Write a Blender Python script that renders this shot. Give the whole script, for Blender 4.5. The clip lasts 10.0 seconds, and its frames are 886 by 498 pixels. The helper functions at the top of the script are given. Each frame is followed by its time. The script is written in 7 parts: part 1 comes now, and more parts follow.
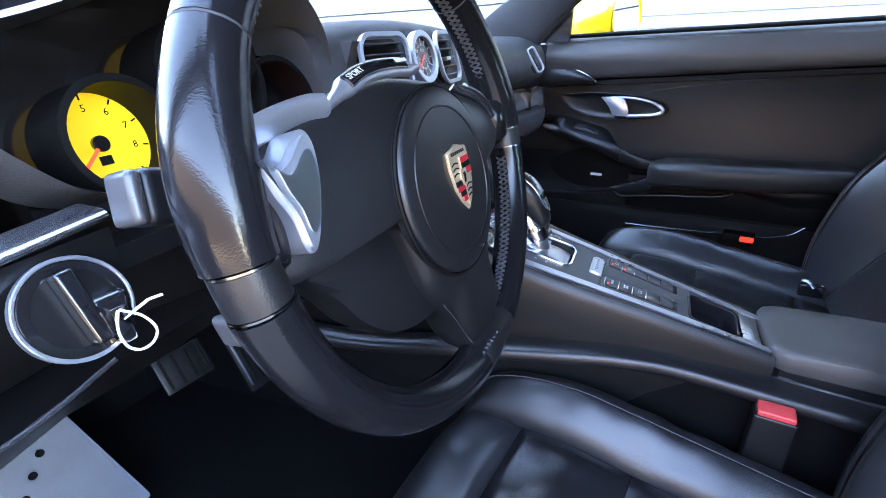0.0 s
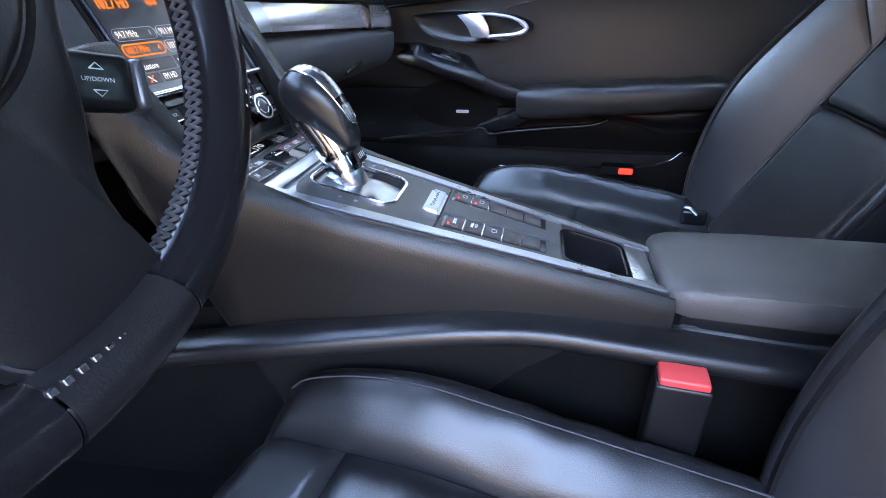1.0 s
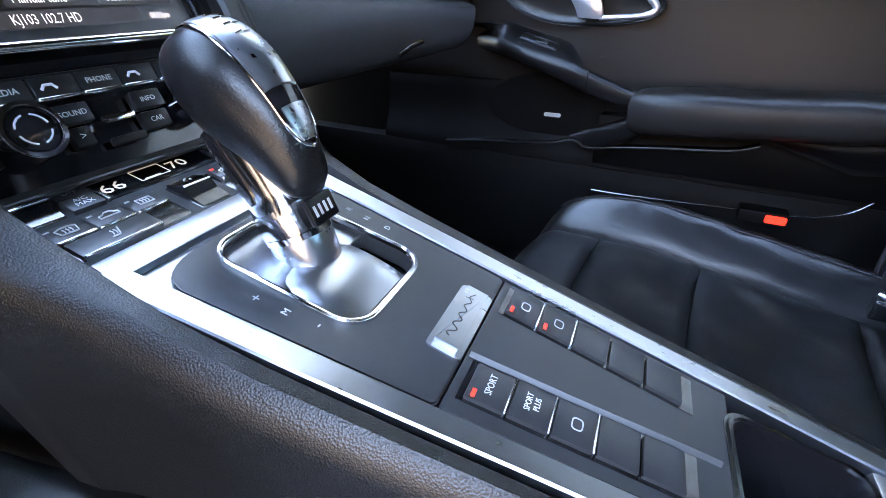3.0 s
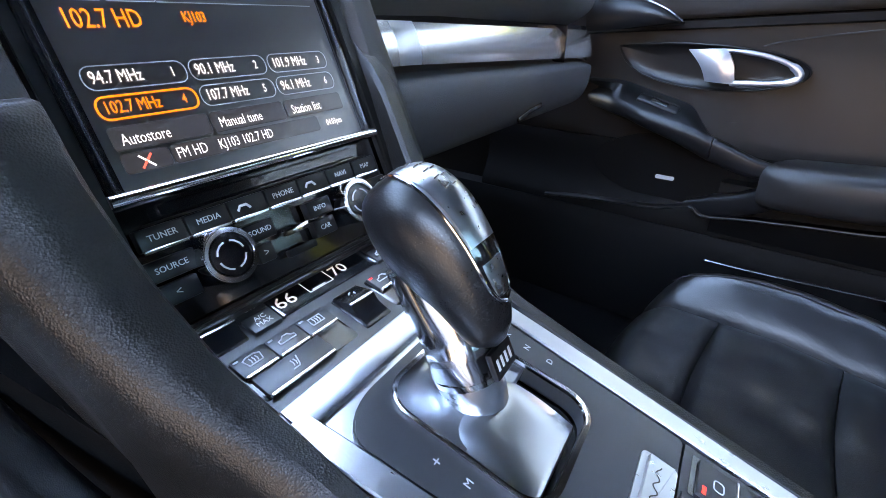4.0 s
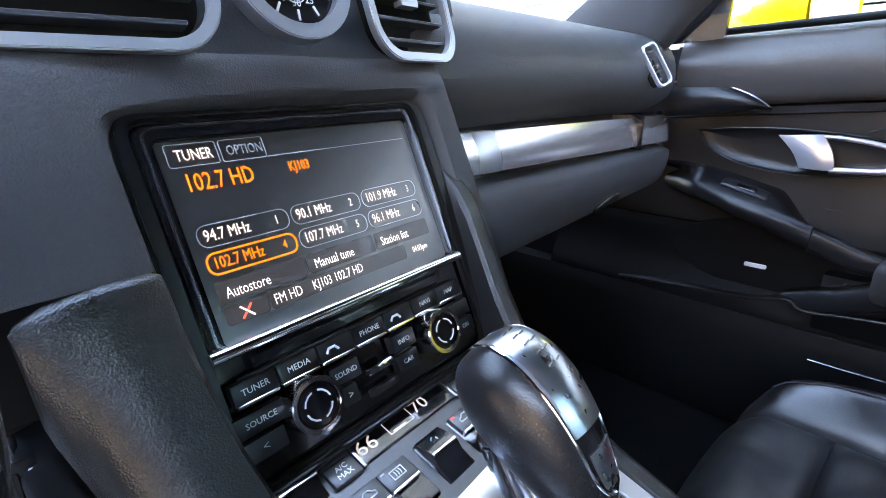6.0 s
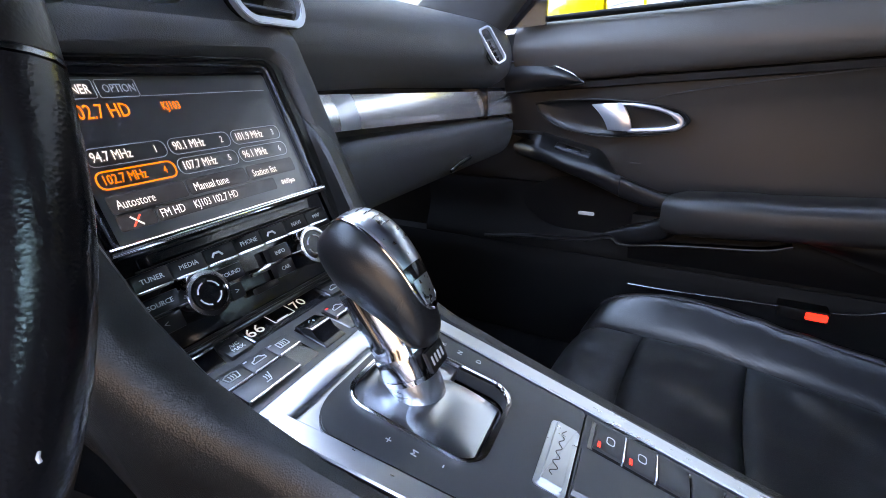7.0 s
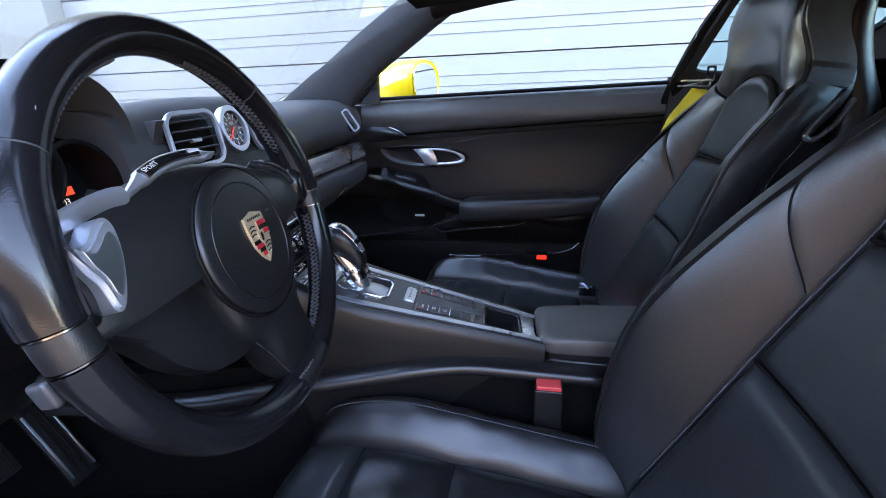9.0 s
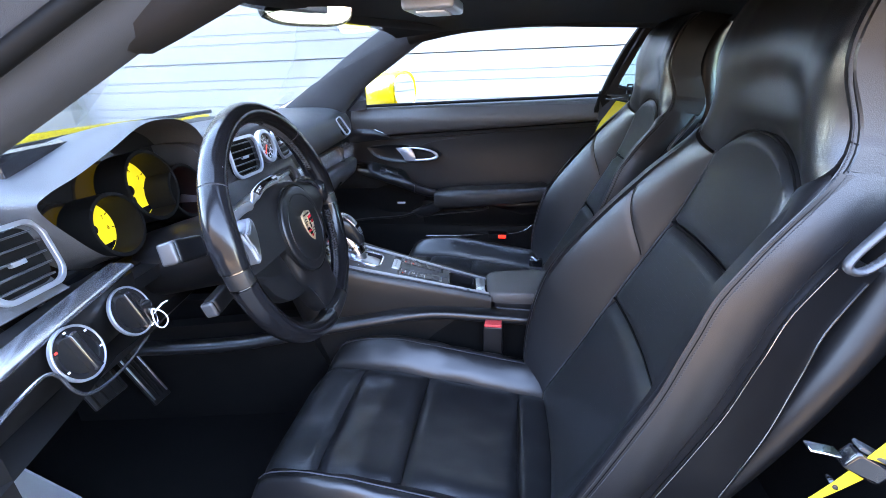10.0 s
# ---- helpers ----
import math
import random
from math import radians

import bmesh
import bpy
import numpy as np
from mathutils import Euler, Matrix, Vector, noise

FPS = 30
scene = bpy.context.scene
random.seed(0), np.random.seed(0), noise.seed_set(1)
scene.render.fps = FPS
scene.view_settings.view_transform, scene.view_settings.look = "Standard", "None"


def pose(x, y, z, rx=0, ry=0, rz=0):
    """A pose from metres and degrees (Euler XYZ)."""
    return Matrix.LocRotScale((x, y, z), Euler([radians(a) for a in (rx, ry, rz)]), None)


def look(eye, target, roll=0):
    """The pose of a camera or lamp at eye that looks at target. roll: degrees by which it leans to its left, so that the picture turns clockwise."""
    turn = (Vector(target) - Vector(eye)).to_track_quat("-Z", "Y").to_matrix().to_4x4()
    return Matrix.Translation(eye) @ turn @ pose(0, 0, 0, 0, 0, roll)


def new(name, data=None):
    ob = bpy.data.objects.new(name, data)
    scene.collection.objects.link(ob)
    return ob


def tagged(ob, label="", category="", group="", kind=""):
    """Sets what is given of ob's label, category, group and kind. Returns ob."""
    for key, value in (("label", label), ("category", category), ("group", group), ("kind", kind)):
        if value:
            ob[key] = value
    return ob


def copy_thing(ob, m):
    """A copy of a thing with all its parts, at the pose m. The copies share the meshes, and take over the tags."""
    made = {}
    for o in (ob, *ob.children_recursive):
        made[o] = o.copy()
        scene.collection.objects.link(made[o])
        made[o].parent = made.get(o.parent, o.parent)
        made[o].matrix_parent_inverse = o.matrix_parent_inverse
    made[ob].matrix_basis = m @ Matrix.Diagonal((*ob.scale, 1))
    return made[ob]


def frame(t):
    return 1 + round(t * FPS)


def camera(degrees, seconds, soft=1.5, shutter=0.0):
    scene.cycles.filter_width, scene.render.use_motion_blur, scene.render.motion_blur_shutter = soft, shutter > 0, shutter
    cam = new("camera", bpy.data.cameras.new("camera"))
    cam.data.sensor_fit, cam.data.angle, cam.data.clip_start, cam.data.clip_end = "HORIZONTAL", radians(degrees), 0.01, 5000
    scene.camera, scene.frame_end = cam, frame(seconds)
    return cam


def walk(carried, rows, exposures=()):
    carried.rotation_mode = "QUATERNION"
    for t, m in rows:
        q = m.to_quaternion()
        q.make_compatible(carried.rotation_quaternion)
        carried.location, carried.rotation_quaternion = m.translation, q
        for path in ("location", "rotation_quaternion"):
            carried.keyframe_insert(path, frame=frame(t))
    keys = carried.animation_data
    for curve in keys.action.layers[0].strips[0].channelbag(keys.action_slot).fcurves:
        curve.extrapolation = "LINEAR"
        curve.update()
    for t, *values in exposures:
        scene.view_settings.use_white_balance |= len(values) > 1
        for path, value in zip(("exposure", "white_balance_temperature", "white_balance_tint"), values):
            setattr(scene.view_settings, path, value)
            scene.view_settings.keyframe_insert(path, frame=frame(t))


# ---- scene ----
cam = camera(87.8, 10.0, 0.5)
PATH = [
    (0, (-0.685, -0.12, 0.957), (0.871, 0.815, 0.117), -2.4),
    (0.5, (-0.576, -0.148, 0.867), (1.064, 0.584, -0.013), -2.1),
    (1, (-0.446, -0.146, 0.811), (1.222, 0.401, -0.146), -2.7),
    (1.5, (-0.295, -0.11, 0.818), (1.341, 0.42, -0.204), -3.4),
    (2, (-0.235, -0.098, 0.787), (1.376, 0.439, -0.269), -1.9),
    (3.3, (-0.175, -0.061, 0.768), (1.319, 0.833, -0.215), 0.2),
    (3.5, (-0.178, -0.044, 0.783), (1.294, 0.859, -0.225), 0.9),
    (4, (-0.175, -0.003, 0.819), (1.242, 1.089, -0.075), 0.2),
    (4.5, (-0.166, 0.022, 0.848), (1.184, 1.284, 0.083), -1.3),
    (5, (-0.161, 0.036, 0.875), (1.132, 1.405, 0.201), -1.6),
    (5.2, (-0.159, 0.045, 0.884), (1.12, 1.421, 0.2), -0.7),
    (6.3, (-0.171, 0.013, 0.849), (1.2, 1.313, 0.192), -2.2),
    (6.5, (-0.182, -0.002, 0.842), (1.25, 1.221, 0.169), -2.2),
    (7, (-0.224, -0.051, 0.833), (1.379, 0.92, 0.134), -1.6),
    (7.5, (-0.333, -0.086, 0.843), (1.406, 0.622, 0.151), -1.3),
    (8, (-0.494, -0.122, 0.885), (1.309, 0.415, 0.205), -2.0),
    (8.5, (-0.624, -0.173, 0.949), (1.2, 0.286, 0.271), -2.5),
    (9, (-0.761, -0.219, 0.994), (1.077, 0.165, 0.304), -2.4),
    (9.5, (-0.903, -0.258, 1.045), (0.933, 0.06, 0.319), -2.3),
    (10, (-1.071, -0.297, 1.111), (0.751, 0.005, 0.344), -2.3),
]
walk(cam, [(t, look(eye, target, roll)) for t, eye, target, roll in PATH],
     [(0, 5.9, 8100, 20), (0.5, 6.2, 8500, 20), (1, 6.25, 8600, 20), (1.5, 6.5, 8900, 20), (2, 6.45, 9000, 19), (3.5, 6.15, 8800, 19), (4, 6.25, 9000, 19), (5, 6.35, 9300, 20), (6.5, 6.15, 9800, 21), (7.5, 5.75, 10000, 23), (8, 5.5, 9200, 23),
      (9, 5.2, 8600, 22), (10, 5.85, 8300, 20)])

# ---- world, sun and exposure ----
world = bpy.data.worlds.new("world")
scene.world = world
world.use_nodes = True
wn = world.node_tree.nodes
sky = wn.new("ShaderNodeTexSky")
sky.sky_type = "NISHITA"
sky.sun_disc = False
sky.sun_elevation = radians(42)
sky.sun_rotation = radians(75)
sky.dust_density, sky.ozone_density = 0.1, 4.0
wn["Background"].inputs["Strength"].default_value = 0.15
world.node_tree.links.new(sky.outputs[0], wn["Background"].inputs["Color"])
sun = new("sun", bpy.data.lights.new("sun", "SUN"))
sun.data.energy, sun.data.angle, sun.data.color = 4.0, radians(0.5), (1.0, 0.93, 0.82)
sun.matrix_world = look((9, 2.4, 8.4), (0, 0, 0))


# ---- materials ----
def mat(name, color, rough=0.5, metal=0.0, bump=0.0, bscale=400.0, btype="noise", vary=0.15, vscale=18.0,
        coat=0.0, emit=0.0, rvary=0.12, spec=0.5, aniso=None):
    """A principled surface with large stains, fine grain and relief."""
    m = bpy.data.materials.new(name)
    m.use_nodes = True
    nt = m.node_tree
    n, l = nt.nodes, nt.links
    p = n["Principled BSDF"]
    p.inputs["Metallic"].default_value = metal
    p.inputs["Specular IOR Level"].default_value = spec
    p.inputs["Coat Weight"].default_value = coat
    tc = n.new("ShaderNodeTexCoord")
    src = tc.outputs["Object"]
    if aniso:
        mp = n.new("ShaderNodeMapping")
        mp.inputs["Scale"].default_value = aniso
        l.new(src, mp.inputs["Vector"])
        src = mp.outputs["Vector"]
    big = n.new("ShaderNodeTexNoise")
    big.inputs["Scale"].default_value = vscale
    big.inputs["Detail"].default_value = 5
    l.new(tc.outputs["Object"], big.inputs["Vector"])
    ramp = n.new("ShaderNodeMapRange")
    ramp.inputs["To Min"].default_value = 1 - vary
    ramp.inputs["To Max"].default_value = 1 + vary
    l.new(big.outputs["Fac"], ramp.inputs["Value"])
    mul = n.new("ShaderNodeVectorMath")
    mul.operation = "SCALE"
    mul.inputs[0].default_value = color
    l.new(ramp.outputs[0], mul.inputs["Scale"])
    l.new(mul.outputs[0], p.inputs["Base Color"])
    fine = n.new("ShaderNodeTexVoronoi" if btype == "cell" else "ShaderNodeTexNoise")
    fine.inputs["Scale"].default_value = bscale
    l.new(src, fine.inputs["Vector"])
    out = fine.outputs["Distance"] if btype == "cell" else fine.outputs["Fac"]
    rr = n.new("ShaderNodeMapRange")
    rr.inputs["To Min"].default_value = max(0.02, rough - rvary)
    rr.inputs["To Max"].default_value = min(1, rough + rvary)
    mix = n.new("ShaderNodeMath")
    mix.operation = "MULTIPLY_ADD"
    mix.inputs[1].default_value = 0.4
    l.new(out, mix.inputs[0])
    half = n.new("ShaderNodeMath")
    half.operation = "MULTIPLY"
    half.inputs[1].default_value = 0.6
    l.new(big.outputs["Fac"], half.inputs[0])
    l.new(half.outputs[0], mix.inputs[2])
    l.new(mix.outputs[0], rr.inputs["Value"])
    l.new(rr.outputs[0], p.inputs["Roughness"])
    if bump:
        b = n.new("ShaderNodeBump")
        b.inputs["Strength"].default_value = bump
        b.inputs["Distance"].default_value = 0.0006
        l.new(out, b.inputs["Height"])
        l.new(b.outputs[0], p.inputs["Normal"])
    if emit:
        p.inputs["Emission Color"].default_value = (*color, 1)
        p.inputs["Emission Strength"].default_value = emit
    return m


def perforated(name, color, rough):
    """Leather with a fine grid of punched holes."""
    m = mat(name, color, rough, bump=0.35, bscale=900, btype="cell")
    nt = m.node_tree
    n, l = nt.nodes, nt.links
    tc = n.new("ShaderNodeTexCoord")
    v = n.new("ShaderNodeTexVoronoi")
    v.inputs["Scale"].default_value = 210
    v.inputs["Randomness"].default_value = 0.05
    l.new(tc.outputs["Object"], v.inputs["Vector"])
    r = n.new("ShaderNodeMapRange")
    r.inputs["From Min"].default_value, r.inputs["From Max"].default_value = 0.10, 0.18
    l.new(v.outputs["Distance"], r.inputs["Value"])
    b = n.new("ShaderNodeBump")
    b.inputs["Strength"].default_value, b.inputs["Distance"].default_value = 0.4, 0.0006
    l.new(r.outputs[0], b.inputs["Height"])
    l.new(b.outputs[0], n["Principled BSDF"].inputs["Normal"])
    return m


LEATHER = mat("black_leather", (0.008, 0.008, 0.0088), 0.32, bump=0.22, bscale=900, btype="cell", vary=0.12, rvary=0.05, spec=0.55)
DOORL = mat("matt_door_leather", (0.017, 0.0158, 0.0154), 0.40, bump=0.14, bscale=1100, btype="cell", vary=0.05, rvary=0.02, spec=0.30)
FLANK = mat("grained_console_leather", (0.008, 0.0078, 0.0078), 0.36, bump=0.36, bscale=1000, btype="cell", vary=0.08, rvary=0.04)
UPPAD = mat("brown_black_door_pad", (0.046, 0.042, 0.040), 0.45, bump=0.2, bscale=900, btype="cell", vary=0.06, rvary=0.03)
HUBM = mat("satin_hub_plastic", (0.0085, 0.0085, 0.009), 0.36, bump=0.26, bscale=900, vary=0.05, rvary=0.03)
PERF = perforated("perforated_leather", (0.014, 0.0143, 0.0150), 0.37)
PAD = mat("soft_black_plastic", (0.056, 0.057, 0.060), 0.46, bump=0.5, bscale=800, btype="cell", spec=0.26)
SOFT = mat("soft_grained_black_vinyl", (0.052, 0.052, 0.054), 0.48, bump=0.4, bscale=900, btype="cell", vary=0.08, rvary=0.04, spec=0.25)
ANTHRA = mat("anthracite_satin_paint", (0.030, 0.031, 0.033), 0.36, bump=0.06, bscale=1200, rvary=0.05)
PANEL = mat("satin_black_plastic", (0.0055, 0.0055, 0.006), 0.36, bump=0.12, bscale=900, rvary=0.05, spec=0.34)
GLOSS = mat("gloss_black_plastic", (0.008, 0.008, 0.009), 0.12, rvary=0.05, coat=0.3)
RIM = mat("smooth_black_leather", (0.007, 0.007, 0.008), 0.17, bump=0.07, bscale=900, btype="cell", rvary=0.06, spec=0.32)
ALU = mat("brushed_aluminium", (0.47, 0.49, 0.52), 0.30, metal=1.0, bump=0.08, bscale=300, vary=0.06, aniso=(1, 0.06, 1))
SILVER = mat("silver_paint", (0.52, 0.55, 0.60), 0.32, metal=0.85, vary=0.05)
POLISHED = mat("polished_stem_metal", (0.48, 0.48, 0.50), 0.14, metal=1.0, rvary=0.05, vary=0.04)
CHROME = mat("chrome", (0.80, 0.80, 0.82), 0.10, metal=1.0, rvary=0.05, vary=0.04)
TRIMSIL = mat("galvano_silver_trim", (0.82, 0.83, 0.85), 0.24, metal=0.9, vary=0.03, rvary=0.0)
FABRIC = mat("dark_headliner_fabric", (0.018, 0.016, 0.016), 0.9, bump=0.4, bscale=1500, spec=0.1)
PILLAR = mat("dark_grey_pillar_cloth", (0.040, 0.041, 0.045), 0.75, bump=0.4, bscale=1300, spec=0.15)
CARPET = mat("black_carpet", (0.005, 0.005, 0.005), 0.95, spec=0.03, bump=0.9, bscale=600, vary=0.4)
YELLOW = mat("yellow_car_paint", (0.90, 0.58, 0.010), 0.25, coat=1.0, vary=0.03, rvary=0.05)
BELT = mat("yellow_webbing", (0.75, 0.52, 0.02), 0.7, bump=0.7, bscale=500, vary=0.08)
DIAL = mat("yellow_dial_face", (0.80, 0.60, 0.02), 0.6, vary=0.04, emit=0.012)
RED = mat("red_plastic", (0.62, 0.05, 0.05), 0.4, vary=0.08)
NEEDLE = mat("red_needle", (0.9, 0.06, 0.03), 0.5, emit=0.05)
REDLED = mat("red_indicator_lamp", (1.0, 0.03, 0.02), 0.5, emit=0.05)
WHITE = mat("white_print", (0.75, 0.75, 0.75), 0.6, vary=0.05)
GREYPRINT = mat("grey_print", (0.55, 0.55, 0.56), 0.6, vary=0.05)
LCD = mat("white_display_digits", (0.50, 0.50, 0.48), 0.5, emit=0.011)
UIW = mat("white_screen_text", (0.70, 0.69, 0.68), 0.5, emit=0.021, vary=0.0)
UIO = mat("orange_screen_text", (0.9, 0.17, 0.008), 0.5, emit=0.026, vary=0.0)
UIG = mat("grey_screen_button", (0.060, 0.060, 0.062), 0.2, emit=0.005, vary=0.05)
UIR = mat("red_screen_mark", (0.9, 0.08, 0.05), 0.5, emit=0.04, vary=0.0)
# pinkish base colour and raised IOR stand in for the veil of glare
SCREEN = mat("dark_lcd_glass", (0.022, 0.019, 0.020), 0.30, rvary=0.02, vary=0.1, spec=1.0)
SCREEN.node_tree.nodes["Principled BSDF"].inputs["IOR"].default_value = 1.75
GOLD = mat("gold_enamel", (0.66, 0.53, 0.36), 0.35, metal=0.7, vary=0.1)
ENRED = mat("red_enamel", (0.45, 0.02, 0.03), 0.2)
ENBLK = mat("black_enamel", (0.01, 0.01, 0.01), 0.2)
THREAD = mat("charcoal_thread", (0.030, 0.031, 0.036), 0.7)
TAUPE = mat("worn_armrest_leather", (0.056, 0.051, 0.048), 0.5, bump=0.3, bscale=1100, btype="cell", vary=0.15)
DARKSIL = mat("dark_satin_metal", (0.22, 0.23, 0.25), 0.22, metal=0.9, vary=0.08)
CORD = mat("white_plastic_loop", (0.8, 0.8, 0.8), 0.4)
RUBBER = mat("black_rubber", (0.004, 0.004, 0.004), 0.6, spec=0.12)
KNOB = mat("smooth_knob_leather", (0.007, 0.007, 0.0075), 0.29, bump=0.1, bscale=900, btype="cell", rvary=0.05, spec=0.36)
SIDING = mat("white_painted_siding", (0.205, 0.203, 0.200), 0.55, bump=0.1, bscale=200, vary=0.04, vscale=2.0)
TRIMGREY = mat("pale_grey_stucco", (0.17, 0.172, 0.165), 0.8, bump=0.4, bscale=150, vary=0.06)
CONCRETE = mat("tan_concrete", (0.20, 0.165, 0.125), 0.85, bump=0.5, bscale=90, vary=0.2, vscale=1.5)
UNSEEN_BROWN = mat("unseen_wall_brown", (0.034, 0.028, 0.023), 0.85, bump=0.4, bscale=60, vary=0.15, vscale=1.0)
TIPGREY = mat("grey_stalk_tip", (0.06, 0.062, 0.066), 0.3, metal=0.3)
BLIND = mat("grey_silver_lid", (0.30, 0.31, 0.33), 0.4, metal=0.4)


def glass_material(name, tint, ior=1.45):
    m = bpy.data.materials.new(name)
    m.use_nodes = True
    p = m.node_tree.nodes["Principled BSDF"]
    p.inputs["Base Color"].default_value = (*tint, 1)
    p.inputs["Roughness"].default_value = 0.0
    p.inputs["IOR"].default_value = ior
    p.inputs["Transmission Weight"].default_value = 1.0
    return m


GLASS = glass_material("clear_window_glass", (0.90, 0.96, 0.94))
TINTED = glass_material("green_tinted_glass", (0.42, 0.62, 0.60))
DULLRING = mat("smoked_chrome", (0.20, 0.205, 0.22), 0.18, metal=1.0, vary=0.05)
MIRROR = mat("mirror_glass", (0.85, 0.87, 0.88), 0.03, metal=1.0, vary=0.0, rvary=0.01)


# ---- mesh helpers ----
def thing(name, label, category, at=(0, 0, 0), group="", kind=""):
    ob = new(name)
    ob.empty_display_size = 0.05
    ob.matrix_world = at if isinstance(at, Matrix) else Matrix.Translation(at)
    return tagged(ob, label, category, group, kind)


def part(name, bm, material, parent=None, label="", smooth=True):
    me = bpy.data.meshes.new(name)
    bmesh.ops.recalc_face_normals(bm, faces=bm.faces)
    bm.to_mesh(me)
    bm.free()
    me.materials.append(material)
    if smooth:
        me.polygons.foreach_set("use_smooth", [True] * len(me.polygons))
        me.set_sharp_from_angle(angle=radians(38))
    ob = new(name, me)
    if parent:
        ob.parent = parent
    if label:
        ob["label"] = label
    return ob


def solid(name, bm, material, label, category, kind="", group=""):
    return tagged(part(name, bm, material), label, category, group, kind)


def curve(points, n):
    """n points along a smooth line through the given ones."""
    pts = [np.array(p, float) for p in points]
    pts = [2 * pts[0] - pts[1]] + pts + [2 * pts[-1] - pts[-2]]
    k = len(pts) - 3
    out = []
    for i in range(n):
        s = i / (n - 1) * k
        j = min(int(s), k - 1)
        f = s - j
        a, b, c, d = pts[j:j + 4]
        out.append(0.5 * (2 * b + (c - a) * f + (2 * a - 5 * b + 4 * c - d) * f * f + (3 * b - a - 3 * c + d) * f ** 3))
    return out


def table(xs, ys, x):
    return float(np.interp(x, xs, ys))


def smooth_table(xs, ys, x):
    """A smooth line through a table's values."""
    i = min(max(int(np.searchsorted(xs, x)) - 1, 0), len(xs) - 2)
    f = (min(max(x, xs[0]), xs[-1]) - xs[i]) / (xs[i + 1] - xs[i])
    slope = lambda j: (ys[min(j + 1, len(ys) - 1)] - ys[max(j - 1, 0)]) / (xs[min(j + 1, len(ys) - 1)] - xs[max(j - 1, 0)]) * (xs[i + 1] - xs[i])
    a, b, m0, m1 = ys[i], ys[i + 1], slope(i), slope(i + 1)
    return float(a + f * (m0 + f * (3 * (b - a) - 2 * m0 - m1 + f * (2 * (a - b) + m0 + m1))))


def loft(rings, closed=True, caps=True):
    """A skin over rings of equally many points."""
    bm = bmesh.new()
    rows = [[bm.verts.new(tuple(p)) for p in r] for r in rings]
    n = len(rows[0])
    for a, b in zip(rows, rows[1:]):
        for i in range(n if closed else n - 1):
            j = (i + 1) % n
            bm.faces.new((a[i], a[j], b[j], b[i]))
    if caps and closed:
        bm.faces.new(rows[0])
        bm.faces.new(rows[-1])
    return bm


def sheet(fn, nu, nv, back):
    """A closed slab: the front from fn(u, v), the back moved by the vector back."""
    bm = bmesh.new()
    f = [[bm.verts.new(fn(i / nu, j / nv)) for j in range(nv + 1)] for i in range(nu + 1)]
    b = [[bm.verts.new(Vector(v.co) + Vector(back)) for v in row] for row in f]
    for i in range(nu):
        for j in range(nv):
            bm.faces.new((f[i][j], f[i + 1][j], f[i + 1][j + 1], f[i][j + 1]))
            bm.faces.new((b[i][j], b[i][j + 1], b[i + 1][j + 1], b[i + 1][j]))
    for i in range(nu):
        bm.faces.new((f[i][0], b[i][0], b[i + 1][0], f[i + 1][0]))
        bm.faces.new((f[i][nv], f[i + 1][nv], b[i + 1][nv], b[i][nv]))
    for j in range(nv):
        bm.faces.new((f[0][j], f[0][j + 1], b[0][j + 1], b[0][j]))
        bm.faces.new((f[nu][j], b[nu][j], b[nu][j + 1], f[nu][j + 1]))
    return bm


def block(lo, hi, bevel=0.003, seg=2, m=None):
    bm = bmesh.new()
    bmesh.ops.create_cube(bm, size=1)
    lo, hi = Vector(lo), Vector(hi)
    for v in bm.verts:
        v.co = Vector([(lo[i] + hi[i]) / 2 + v.co[i] * (hi[i] - lo[i]) for i in range(3)])
    if bevel:
        bmesh.ops.bevel(bm, geom=bm.edges[:], offset=bevel, segments=seg, affect="EDGES", profile=0.6)
    if m:
        bmesh.ops.transform(bm, matrix=m, verts=bm.verts)
    return bm


def disc(r, depth, m, n=40, bevel=0.001, r2=None):
    """A round slab from z=0 to depth in the frame m."""
    bm = bmesh.new()
    bmesh.ops.create_cone(bm, cap_ends=True, segments=n, radius1=r, radius2=r if r2 is None else r2, depth=depth,
                          matrix=Matrix.Translation((0, 0, depth / 2)))
    if bevel:
        edges = [e for e in bm.edges if abs(e.verts[0].co.z - e.verts[1].co.z) < 1e-6]
        bmesh.ops.bevel(bm, geom=edges, offset=bevel, segments=2, affect="EDGES")
    bmesh.ops.transform(bm, matrix=m, verts=bm.verts)
    return bm


def plate(outline, depth, m, bevel=0.0015):
    """A flat outline (x, y) raised by depth in the frame m."""
    bm = bmesh.new()
    vs = [bm.verts.new((x, y, 0)) for x, y in outline]
    face = bm.faces.new(vs)
    got = bmesh.ops.extrude_face_region(bm, geom=[face])
    up = [v for v in got["geom"] if isinstance(v, bmesh.types.BMVert)]
    bmesh.ops.translate(bm, vec=(0, 0, depth), verts=up)
    if bevel:
        top = [e for e in bm.edges if all(abs(v.co.z - depth) < 1e-6 for v in e.verts)]
        bmesh.ops.bevel(bm, geom=top, offset=bevel, segments=2, affect="EDGES")
    bmesh.ops.transform(bm, matrix=m, verts=bm.verts)
    return bm


def rounded(x0, y0, x1, y1, r, n=5):
    """The outline of a rounded rectangle."""
    out = []
    for cx, cy, a in ((x1 - r, y1 - r, 0), (x0 + r, y1 - r, 90), (x0 + r, y0 + r, 180), (x1 - r, y0 + r, 270)):
        for k in range(n + 1):
            t = radians(a + 90 * k / n)
            out.append((cx + r * math.cos(t), cy + r * math.sin(t)))
    return out


